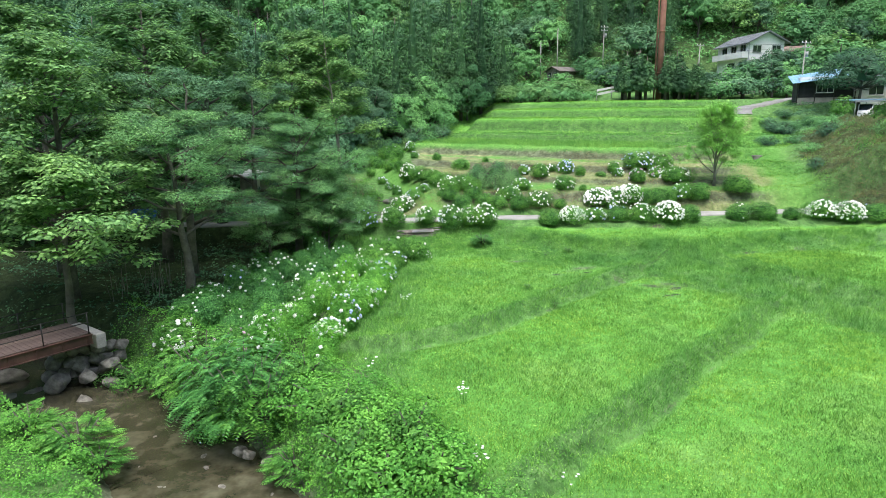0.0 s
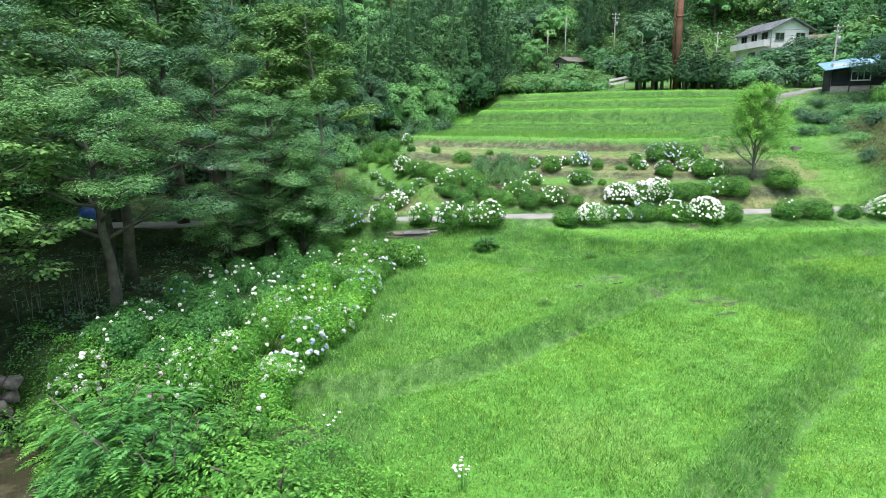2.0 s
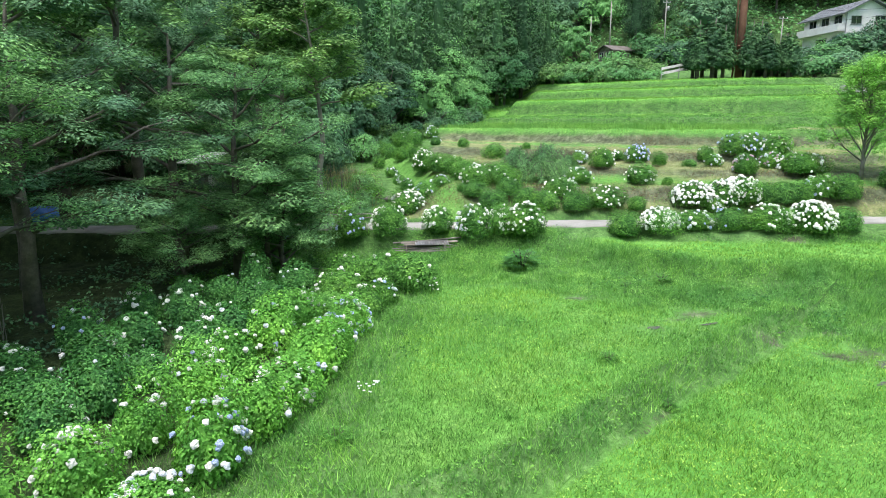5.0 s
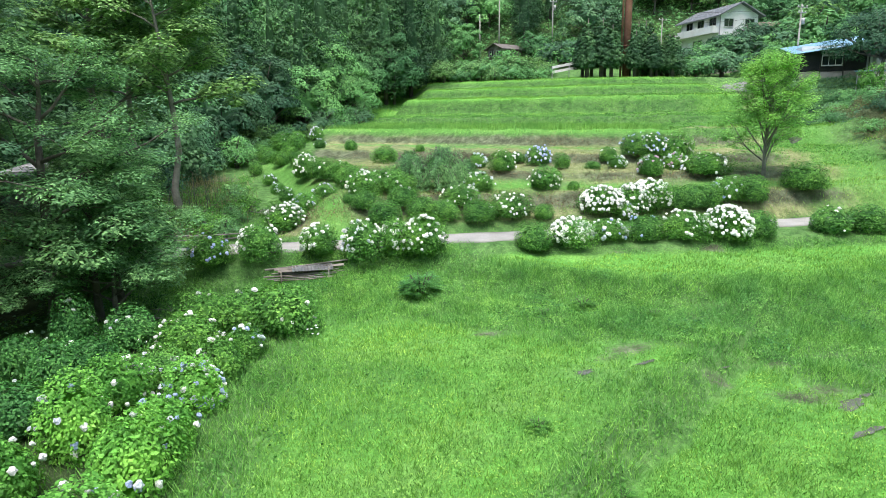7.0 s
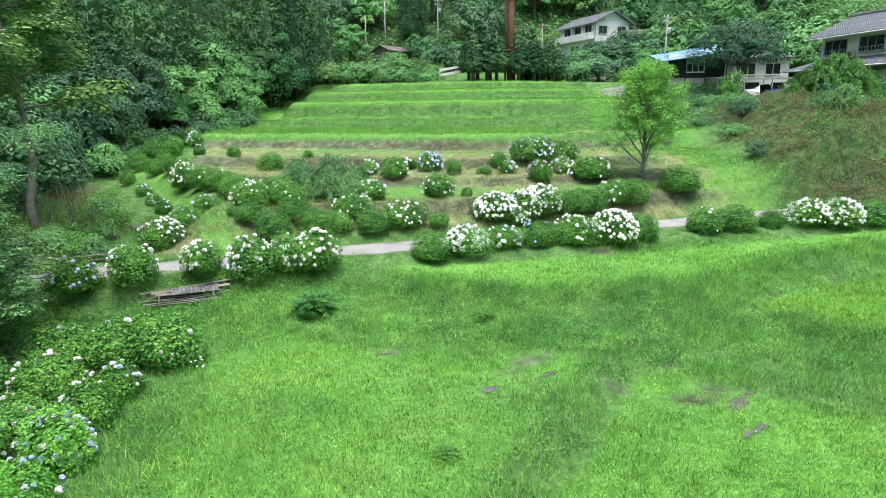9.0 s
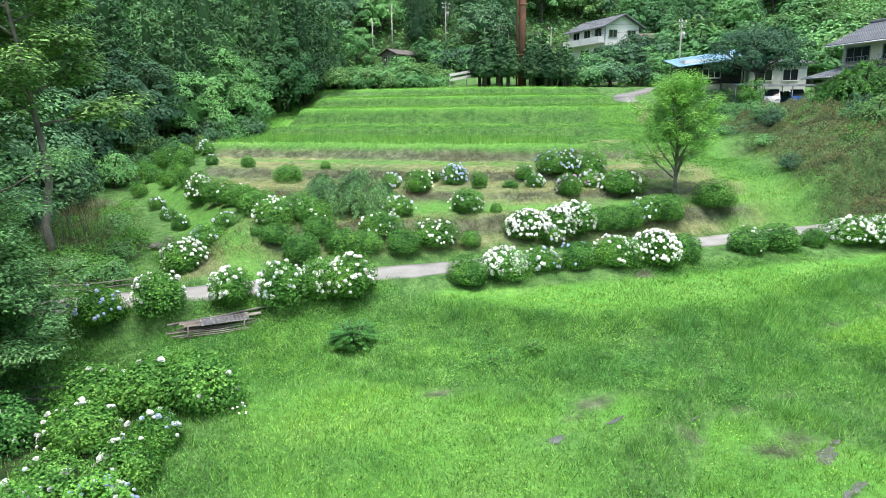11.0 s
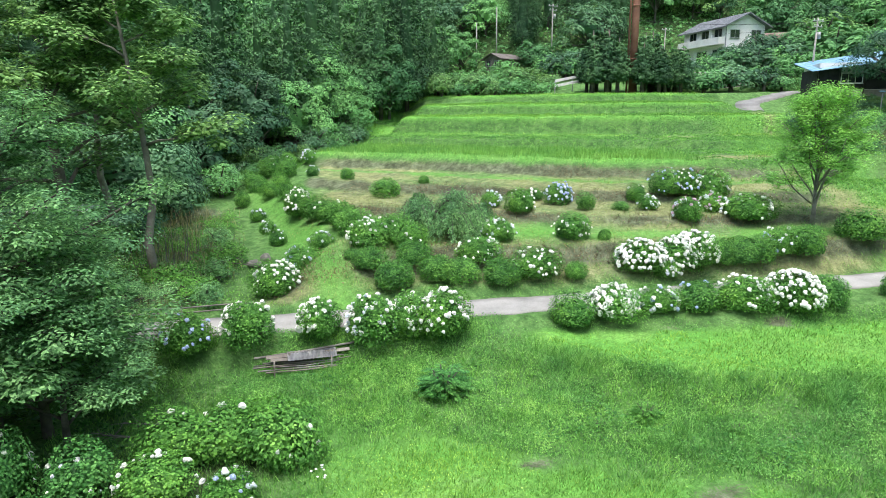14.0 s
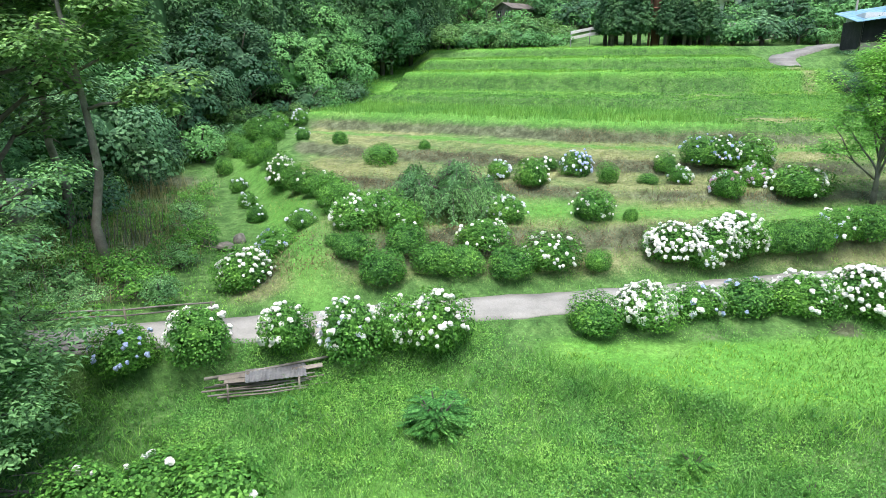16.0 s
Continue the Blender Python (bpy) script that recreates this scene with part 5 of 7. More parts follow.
def fronds(seed, r, h, n, leaf, pairs=9, arch=0.6):
    """A shrub of arching pinnate fronds."""
    rng = np.random.default_rng(seed)
    bm = bmesh.new()
    for i in range(7):
        a = i * 0.9
        tube(bm, [(0, 0, -0.4), (0.25 * r * math.cos(a), 0.25 * r * math.sin(a), 0.4 * h), (0.55 * r * math.cos(a), 0.55 * r * math.sin(a), 0.75 * h)], [0.05, 0.035, 0.015], 5)
    wood = bpy.data.meshes.new("stem")
    bm.to_mesh(wood)
    bm.free()
    vs = []
    d0 = dome(rng, n, -0.15)
    for d in d0:
        c = d * np.array((r, r, h)) * rng.uniform(0.35, 0.85)
        c[2] = abs(c[2]) * 0.9 + 0.15 * h
        flat = np.array((d[0], d[1], 0.0)) + rng.normal(size=3) * 0.35
        flat[2] = 0
        flat = flat / max(np.linalg.norm(flat), 1e-3)
        length = leaf * rng.uniform(0.8, 1.25)
        side = np.array((-flat[1], flat[0], 0.0))
        t = np.linspace(0.12, 1.0, pairs)
        for k, s in enumerate(t):
            p = c + flat * length * s + np.array((0, 0, arch * length * (0.5 * s - s * s)))
            w = length * 0.26 * math.sin(math.pi * (0.15 + 0.8 * s)) + 0.02
            for sg in (-1, 1):
                tip = p + sg * side * w + flat * 0.4 * w + np.array((0, 0, -0.2 * w))
                b = flat * w * 0.24
                vs += [p, (p + tip) / 2 + b, tip, (p + tip) / 2 - b]
    return wood, grid_mesh("foliage", np.array(vs), np.arange(len(vs)).reshape(-1, 4))


def frond_shrub(label, meshes, mat, at):
    ob = thing("shrub", label, "shrub", at)
    put("stem", meshes[0], BARK, ob, smooth=True)
    put("foliage", meshes[1], mat, ob)
    return ob


frond_shrub("large shrub with long feathery leaves over the stream", fronds(91, 2.6, 3.3, 560, 0.6, 9, 1.1), LEAF_HYD_DEEP, pose(-7.4, 20.4, -2.5))
frond_shrub("young shrub with feathery yellow-green leaves over the stream", fronds(92, 1.6, 2.7, 130, 0.66, 9, 1.2), LEAF_HYD, pose(-6.5, 19.7, -2.3))
frond_shrub("leafy green shrub on the stream bank", fronds(93, 2.0, 2.7, 260, 0.5), LEAF_HYD, pose(-9.3, 21.9, -2.2))
for i, (x, y, k, m) in enumerate(((-4.4, 18.9, 0.62, LEAF_HYD_SUN), (-3.4, 17.6, 0.6, LEAF_HYD), (-2.3, 16.9, 0.66, LEAF_HYD_SUN), (-1.2, 16.0, 0.6, LEAF_HYD), (-0.4, 14.9, 0.62, LEAF_HYD_SUN), (-2.8, 15.6, 0.6, LEAF_HYD), (-1.8, 14.4, 0.6, LEAF_HYD_SUN), (-5.2, 20.6, 0.5, LEAF_HYD), (-9.9, 22.9, 0.6, LEAF_HYD_DARK), (-11.6, 23.8, 0.62, LEAF_HYD_DARK), (-13.2, 24.6, 0.6, LEAF_HYD_DARK))):
    planted("bank", SCRUB, i % 2, m, BARK, "shrub", "leafy green bush on the stream bank", x, y, 70 * i, k, 0.35, "bushes on the stream bank", 1.15, "shrub")
willow = fronds(94, 1.2, 1.5, 170, 0.5, 8, 0.1)
for x, y, z, s in ((-12.0, 18.2, -2.6, 1.0), (-13.9, 18.8, -2.4, 0.9), (-11.0, 17.6, -2.8, 0.7), (-4.9, 17.5, -2.9, 0.75)):
    frond_shrub("pale willow-like shrub beside the water", willow, LEAF_BLUE, pose(x, y, z, 0, 0, 50 * x) @ Matrix.Scale(s, 4))
frond_shrub("dark feathery shrub alone on the grass bank", fronds(95, 0.8, 1.0, 190, 0.36, 8, 0.2), LEAF_HYD_DEEP, pose(1.95, 42.3, gz(1.95, 42.3) - 0.05))
for x, y, s in ((7.4, 40.1, 0.38), (6.0, 39.9, 0.26), (9.5, 39.0, 0.28), (5.0, 30.0, 0.22), (-2.7, 27.3, 0.3), (3.9, 32.2, 0.26)):
    frond_shrub("small leafy weed clump in the grass", willow, LEAF_HYD, pose(x, y, gz(x, y) - 0.05, 0, 0, 70 * x) @ Matrix.Scale(s, 4))


# ---- beside the lane ----
def build_pile():
    """Old bamboo poles, boards and a grey sheet stacked on the bank."""
    ob = thing("bamboo_pile", "pile of weathered bamboo poles, boards and grey sheeting", "wood pile", pose(-2.45, 44.25, gz(-2.45, 44.1) + 0.05, 0, 0, 9) @ Matrix.Diagonal((0.9, 0.85, 0.8, 1)))
    r = random.Random(3)
    for i in range(11):
        z, y = 0.04 + 0.05 * (i % 6), -0.4 + 0.075 * i + r.uniform(-0.06, 0.06)
        x0, x1 = -1.5 + r.uniform(-0.35, 0.5), 1.35 + r.uniform(-0.6, 0.45)
        part("pole", tube(bmesh.new(), [(x0, y + r.uniform(-0.1, 0.1), z + r.uniform(-0.05, 0.06)), (0, y + r.uniform(-0.05, 0.05), z), (x1, y + r.uniform(-0.12, 0.12), z + r.uniform(-0.04, 0.1))], [0.032, 0.03, 0.024], 8), BAMBOO if i % 3 else OLD_WOOD, ob, smooth=True)
    part("long_pole", tube(bmesh.new(), [(-1.75, 0.15, 0.48), (0, 0.25, 0.55), (1.85, 0.35, 0.68)], [0.055, 0.05, 0.045], 8), BAMBOO, ob, smooth=True)
    for i, (x, y, z, a) in enumerate(((-0.9, 0.05, 0.5, 4), (-0.75, -0.1, 0.42, -3), (1.2, 0.1, 0.5, 6))):
        part("board", boxed(x, y, z, 0.9, 0.16, 0.03, 0.004, Euler((0.5, 0, radians(a)))), OLD_WOOD, ob)
    v = [(-0.6 + 0.07 * i, y, 0.5 + 0.25 * y + 0.012 * (-1) ** i) for i in range(26) for y in (-0.32, 0.3)]
    bm = bmesh.new()
    vs = [bm.verts.new(p) for p in v]
    for i in range(25):
        bm.faces.new((vs[2 * i], vs[2 * i + 2], vs[2 * i + 3], vs[2 * i + 1]))
    bmesh.ops.solidify(bm, geom=bm.faces[:], thickness=0.008)
    part("corrugated_sheet", bm, GREY_METAL, ob)
    for x in (-1.1, 0.9):
        part("stake", tube(bmesh.new(), [(x, -0.5, -0.5), (x + 0.03, -0.52, 0.55)], 0.03, 7), OLD_WOOD, ob, smooth=True)


build_pile()


def pole_rail(x0, x1, y_of, z, label):
    ob = thing("bamboo_rail", label, "rail", pose(x0, y_of(x0), ROAD_Z))
    n = max(2, int((x1 - x0) / 1.8))
    for i in range(n + 1):
        x = (x1 - x0) * i / n
        part("post", tube(bmesh.new(), [(x, y_of(x0 + x) - y_of(x0), -0.5), (x, y_of(x0 + x) - y_of(x0), z + 0.06)], 0.03, 7), OLD_WOOD, ob, smooth=True)
    for h in (z, 0.55 * z):
        part("rail", tube(bmesh.new(), [(k * (x1 - x0) + (0.1 if k == 1 else 0), y_of(x0 + k * (x1 - x0)) - y_of(x0) + 0.03, h + 0.03 * math.sin(9 * k)) for k in (0, 0.25, 0.5, 0.75, 1)], 0.028, 7), BAMBOO, ob, smooth=True)


pole_rail(-9.6, -4.6, lambda x: float(road_y(x)) + 1.15, 0.42, "low weathered bamboo rail along the lane")
pole_rail(-11.5, -6.2, lambda x: float(road_y(x)) - 1.25, 0.4, "low weathered bamboo rail along the lane")


def bare_branch(x, y, size, seed):
    rng = np.random.default_rng(seed)
    ob = thing("fallen_branch", "bare grey fallen branch lying on the bank", "branch", pose(x, y, gz(x, y) + 0.15))
    main = limb(rng, (0, 0, 0), (-0.8, -0.25, 0.25), 1.6 * size, 0.1)
    part("stem", tube(bmesh.new(), main, [0.034, 0.03, 0.026, 0.02, 0.013, 0.006], 6), BARK_PALE, ob, smooth=True)
    for i in range(7):
        tw = limb(rng, main[1 + i % 4], (rng.uniform(-1, 0.6), rng.uniform(-0.8, 0.5), rng.uniform(0.0, 0.8)), rng.uniform(0.5, 1.0) * size, 0.18, 4)
        part("twig", tube(bmesh.new(), tw, [0.016, 0.013, 0.01, 0.007, 0.004], 5), BARK_PALE, ob, smooth=True)


for x, y, s in ((-5.9, 41.3, 0.75), (-6.8, 40.9, 0.6), (-6.6, 50.3, 0.9), (-5.9, 54.5, 1.2), (-7.2, 57.5, 1.0), (-10.5, 60.0, 1.0)):
    bare_branch(x, y, s, int(100 - 7 * x))
# bamboo canes on the stream flat
for x, y, w, n in ((-12.5, 47.5, 5.0, 60), (-10.5, 55.5, 3.0, 40), (-15.5, 31.0, 3.0, 30)):
    bm = bmesh.new()
    r = random.Random(int(-x * 10))
    for i in range(n):
        px, py = r.uniform(-w, w) * 0.6, r.uniform(-1.5, 1.5)
        z0 = gz(x + px, y + py) - gz(x, y)
        tube(bm, [(px, py, z0 - 0.1), (px + r.uniform(-0.2, 0.2), py + r.uniform(-0.2, 0.2), z0 + r.uniform(0.9, 2.2))], [0.016, 0.008], 4)
    tagged(part("dry_canes", bm, BAMBOO, at=pose(x, y, gz(x, y))), "stand of dry upright canes under the trees", "canes", kind="stuff")

# small concrete basin and slab on the grass
bm = boxed(0, 0, -0.22, 0.9, 0.45, 0.6, 0.02)
box(bm, 0.0, 0.0, 0.095, 0.7, 0.32, 0.03, 0.01)
tagged(part("concrete_basin", bm, STONE, at=pose(29.4, 62.0, gz(29.4, 62.0), 0, 0, 12)), "low grey concrete basin with a lid in the grass", "basin")


# ---- buildings ----
def slab_roof(w, d, rise, over, thick):
    """Two pitched slabs, ridge along y, over a body w wide and d deep."""
    out = []
    for s in (-1, 1):
        bm = bmesh.new()
        e, k = w / 2 + over, over * rise / (w / 2)
        top = [(0, -d / 2 - over, rise), (s * e, -d / 2 - over, -k), (s * e, d / 2 + over, -k), (0, d / 2 + over, rise)]
        v = [bm.verts.new((x, y, z + thick)) for x, y, z in top] + [bm.verts.new(p) for p in top]
        for q in ((0, 1, 2, 3), (7, 6, 5, 4), (0, 4, 5, 1), (1, 5, 6, 2), (2, 6, 7, 3), (3, 7, 4, 0)):
            bm.faces.new([v[i] for i in q])
        bmesh.ops.recalc_face_normals(bm, faces=bm.faces)
        out.append(bm)
    return out


def gable_body(w, d, h, rise):
    bm = boxed(0, 0, h / 2, w, d, h)
    v = [bm.verts.new(p) for p in ((-w / 2, -d / 2 + 0.003, h), (w / 2, -d / 2 + 0.003, h), (0, -d / 2 + 0.003, h + rise), (-w / 2, d / 2 - 0.003, h), (w / 2, d / 2 - 0.003, h), (0, d / 2 - 0.003, h + rise))]
    for q in ((0, 1, 2), (5, 4, 3), (0, 2, 5, 3), (1, 4, 5, 2)):
        bm.faces.new([v[i] for i in q])
    return bm


def wall_window(parent, x, y, z, w, h, turn, panes=2, frame_mat=None, shutter=False):
    """A window set on a wall: recessed glass, frame bars and sill. turn: the wall's turn about z."""
    base = pose(x, y, z, 0, 0, turn)
    bm = bmesh.new()
    for px, pz, sx, sz in ((-w / 2, 0, 0.07, h), (w / 2, 0, 0.07, h), (0, h / 2, w, 0.07), (0, -h / 2, w, 0.07)):
        box(bm, px, -0.03, pz, sx, 0.09, sz)
    for i in range(1, panes):
        box(bm, -w / 2 + w * i / panes, -0.03, 0, 0.05, 0.07, h)
    o = part("window", bm, frame_mat or GREY_METAL, parent, at=base)
    part("pane", boxed(0, -0.006, 0, w - 0.05, 0.008, h - 0.05), GLASS, o)
    part("sill", boxed(0, -0.07, -h / 2 - 0.06, w + 0.16, 0.14, 0.05, 0.008), frame_mat or GREY_METAL, o)
    if shutter:
        part("shutter_box", boxed(w / 2 + 0.35, -0.06, 0, 0.6, 0.12, h + 0.1, 0.01), WHITE_PAINT, o)


def white_house():
    ob = thing("house", "two-storey white house with a grey pitched roof on the hill", "house", pose(53.4, 119.0, 14.2, 0, 0, 6.5))
    w, d, h, rise = 6.4, 10.0, 5.3, 1.6
    part("wall", gable_body(w, d, h, rise), WHITE_WALL, ob)
    for bm in slab_roof(w, d, rise, 0.75, 0.14):
        part("roof", bm, GREY_ROOF, ob, at=pose(0, 0, h + 0.01))
    # raised seams down both slopes
    e, k = w / 2 + 0.75, 0.75 * rise / (w / 2)
    seam = bpy.data.meshes.new("roof_seam")
    bm = boxed(0, 0, 0, math.hypot(e, rise + k), 0.05, 0.035)
    bm.to_mesh(seam)
    bm.free()
    seam.materials.append(GREY_ROOF)
    for sg in (-1, 1):
        for i in range(26):
            o = new("roof_seam", seam)
            o.parent = ob
            o.matrix_basis = pose(sg * e / 2, -d / 2 - 0.73 + i * (d + 1.46) / 25, h + 0.01 + (rise - k) / 2 + 0.155, 0, sg * math.degrees(math.atan2(rise + k, e)), 0)
    for x in (-1.7, 1.8):
        wall_window(ob, x, -d / 2, 4.15, 1.5, 1.1, 0)
    for y in (-3.4, -0.4, 2.6):
        wall_window(ob, -w / 2, y, 4.2, 1.7, 1.5, -90, 2, None, True)
    bal = boxed(-w / 2 - 0.55, 0, 2.75, 1.1, d, 0.16)
    box(bal, -w / 2 - 1.06, 0, 3.2, 0.09, d, 1.0)
    box(bal, -w / 2 - 0.55, -d / 2 + 0.045, 3.2, 1.0, 0.09, 1.0)
    part("balcony", bal, WHITE_WALL, ob, "white balcony with a solid parapet")
    for y in (-3.6, 0.2):
        wall_window(ob, -w / 2, y, 1.15, 2.4, 1.9, -90)
    part("downpipe", tube(bmesh.new(), [(-w / 2 + 0.05, -d / 2 - 0.06, 0), (-w / 2 + 0.05, -d / 2 - 0.06, 5.4)], 0.05, 8), GREY_METAL, ob)
    part("aerial", tube(bmesh.new(), [(0, -d / 2 + 0.6, 7.3), (0, -d / 2 + 0.6, 8.8)], 0.025, 6), DARK_METAL, ob)


def sheet(bm, x0, x1, y0, y1, z_of, n, thick=0.05):
    """Corrugated sheeting from x0 to x1, ribs along y."""
    rows = []
    for i in range(n + 1):
        x = x0 + (x1 - x0) * i / n
        k = 0.035 * (i % 2)
        rows.append([bm.verts.new((x, y, z_of(x, y) + k + dz)) for y, dz in ((y0, thick), (y1, thick), (y1, 0), (y0, 0))])
    for u, v in zip(rows, rows[1:]):
        for j in range(4):
            bm.faces.new((u[j], v[j], v[(j + 1) % 4], u[(j + 1) % 4]))
    bm.faces.new(rows[0]), bm.faces.new(rows[-1][::-1])
    return bm


def blue_house():
    ob = thing("house", "low house with a blue sheet roof and dark netting", "house", pose(45.4, 86.0, 8.6, 0, 0, -22))
    part("wall", boxed(3.4, 3.2, 1.3, 6.8, 6.0, 2.6), WHITE_WALL, ob)
    part("wall_base", boxed(3.4, 0.1, 0.35, 6.9, 0.2, 1.1, 0.01), CONCRETE, ob, "pale concrete footing wall")
    nb = boxed(1.0, 0.02, 2.0, 2.0, 0.06, 2.1)
    box(nb, 5.1, 0.02, 2.0, 2.2, 0.06, 2.1)
    box(nb, 3.0, 0.02, 1.2, 2.0, 0.06, 0.55)
    box(nb, -0.1, 3.0, 1.7, 0.06, 6.0, 2.6)
    part("netting", nb, NETTING, ob, "black netting stretched over the walls")
    for x in (-0.12, 1.9, 4.1, 6.4):
        part("post", boxed(x, -0.1, 1.5, 0.1, 0.1, 3.0), DARK_METAL, ob)
    wall_window(ob, 3.0, 0.0, 2.05, 1.9, 0.95, 0, 3, WHITE_PAINT)
    part("roof", sheet(bmesh.new(), -0.8, 7.6, -1.0, 7.0, lambda x, y: 2.95 + 0.13 * x + 0.16 * y, 40), BLUE_ROOF, ob, "blue corrugated sheet roof")
    part("gable", boxed(3.4, 3.2, 3.0, 6.6, 5.8, 1.2), WHITE_WALL, ob)
    part("annexe", boxed(10.0, 2.2, 1.4, 6.0, 5.0, 3.0), WHITE_WALL, ob, "white-walled annexe")
    part("annexe_roof", sheet(bmesh.new(), 6.9, 13.6, -1.0, 5.2, lambda x, y: 3.05 + 0.14 * y, 34), GREY_ROOF, ob, "grey sheet roof of the annexe")
    for x in (8.6, 11.3):
        wall_window(ob, x, -0.3, 1.75, 1.6, 1.2, 0, 2, WHITE_PAINT)


def cream_house():
    ob = thing("house", "large cream two-storey house with grey tiled roofs", "house", pose(53.6, 73.5, 6.4, 0, 0, -92))
    part("wall", boxed(7.0, 4.5, 3.2, 14.0, 8.0, 6.4), CREAM_WALL, ob)
    part("lower_wall", boxed(6.8, 3.6, 1.4, 16.5, 9.0, 2.8), CREAM_WALL, ob)
    lw = bmesh.new()
    for pts in (((-2.2, -1.9, 3.3), (16.0, -1.9, 3.3), (15.4, 0.5, 4.2), (-0.0, 0.5, 4.2)), ((-2.2, 9.5, 3.3), (-2.2, -1.9, 3.3), (0.0, 0.5, 4.2), (0.0, 8.5, 4.2))):
        v = [lw.verts.new(p) for p in pts] + [lw.verts.new((x, y, z - 0.16)) for x, y, z in pts]
        for q in ((0, 1, 2, 3), (7, 6, 5, 4), (0, 4, 5, 1), (3, 7, 4, 0), (1, 5, 6, 2), (2, 6, 7, 3)):
            lw.faces.new([v[i] for i in q])
    part("lower_roof", lw, GREY_TILE, ob, "grey tiled skirt roof over the ground floor")
    rib = bpy.data.meshes.new("tile_rib")
    bm = boxed(0, 0, 0, 0.09, 2.55, 0.05)
    bm.to_mesh(rib)
    bm.free()
    rib.materials.append(GREY_TILE)
    rib2 = bpy.data.meshes.new("tile_rib")
    bm = boxed(0, 0, 0, 0.1, 5.5, 0.06)
    bm.to_mesh(rib2)
    bm.free()
    rib2.materials.append(GREY_TILE)
    for i in range(44):
        o = new("tile_rib", rib)
        o.parent = ob
        o.matrix_basis = pose(0.2 + 15.3 * i / 43, -0.7, 3.77, math.degrees(math.atan2(0.9, 2.4)), 0, 0)
        o = new("tile_rib", rib2)
        o.parent = ob
        o.matrix_basis = pose(-0.85 + 15.7 * i / 43, 1.95, 7.42, math.degrees(math.atan2(2.2, 5.1)), 0, 0)
    # main roof, ridge along x, gables at the ends
    for sg in (-1, 1):
        up = bmesh.new()
        r = [(-1.0, 4.5 + sg * 5.1, 6.3), (15.0, 4.5 + sg * 5.1, 6.3), (15.0, 4.5, 8.5), (-1.0, 4.5, 8.5)]
        v = [up.verts.new(p) for p in r] + [up.verts.new((x, y, z - 0.18)) for x, y, z in r]
        for q in ((0, 1, 2, 3), (7, 6, 5, 4), (0, 4, 5, 1), (3, 7, 4, 0), (1, 5, 6, 2), (2, 6, 7, 3)):
            up.faces.new([v[i] for i in q])
        bmesh.ops.recalc_face_normals(up, faces=up.faces)
        part("roof", up, GREY_TILE, ob, "grey tiled main roof")
    gb = bmesh.new()
    for x in (0.2, 13.8):
        gb.faces.new([gb.verts.new(p) for p in ((x, 0.6, 6.35), (x, 8.4, 6.35), (x, 4.5, 8.25))])
    bmesh.ops.solidify(gb, geom=gb.faces[:], thickness=0.1)
    part("gable", gb, CREAM_WALL, ob)
    part("ridge", boxed(7.0, 4.5, 8.6, 16.2, 0.35, 0.28, 0.06), GREY_TILE, ob)
    part("gutter", tube(bmesh.new(), [(-1.0, -0.68, 6.15), (15.0, -0.68, 6.15)], 0.06, 7), WHITE_PAINT, ob, smooth=True)
    part("gutter", tube(bmesh.new(), [(-2.2, -1.98, 3.2), (16.0, -1.98, 3.2)], 0.06, 7), WHITE_PAINT, ob, smooth=True)
    for x in (1.75, 5.7, 10.2):
        wall_window(ob, x, 0.5, 5.25, 2.6, 1.35, 0, 3)
        rb = bmesh.new()
        for z in (4.6, 5.0):
            box(rb, x, 0.12, z, 2.9, 0.04, 0.04)
        for i in range(9):
            box(rb, x - 1.4 + 0.35 * i, 0.12, 4.8, 0.025, 0.025, 0.4)
        for sx in (-1.4, 1.4):
            box(rb, x + sx, 0.3, 4.6, 0.04, 0.4, 0.04)
        part("window_rail", rb, GREY_METAL, ob)
    for x in (2.0, 6.0, 10.0, 13.5):
        wall_window(ob, x, -0.9, 1.35, 2.4, 1.9, 0, 2)


def small_house(name, label, x, y, turn, w, d, h, rise, wall, roof):
    ob = thing(name, label, "house", pose(x, y, gz(x, y) - 0.2, 0, 0, turn))
    part("wall", gable_body(w, d, h, rise), wall, ob)
    for bm in slab_roof(w, d, rise, 0.5, 0.1):
        part("roof", bm, roof, ob, at=pose(0, 0, h + 0.01))
    for k in (-0.25, 0.25):
        wall_window(ob, k * w, -d / 2, 0.6 * h, 0.9, 0.8, 0)


white_house()
blue_house()
cream_house()
small_house("shack", "small old hillside shack with a brown sheet roof", 20.6, 124.0, -55, 3.2, 4.4, 1.8, 0.7, OLD_WOOD, WEATHERED)
small_house("shack", "little house with a rusty red roof behind shrubs", 62.8, 121.5, 60, 4.0, 5.5, 3.8, 0.8, CREAM_WALL, RED_ROOF)


def build_shed():
    ob = thing("shed", "low grey-pink board shed under the trees", "shed", pose(-15.4, 53.5, gz(-15.4, 53.5) - 0.1, 0, 0, -6))
    part("wall", boxed(0, 0, 1.45, 4.4, 3.0, 2.9), BARK_PALE, ob)
    for i in range(10):
        part("cladding_board", boxed(-2.0 + 0.44 * i, -1.515, 1.4, 0.41, 0.025, 2.75, 0.004), WHITE_WALL if i % 5 == 3 else BARK_PALE, ob)
    part("roof", boxed(0, 0, 2.98, 5.2, 3.9, 0.1, 0.01, Euler((0.1, 0, 0))), GREY_METAL, ob)


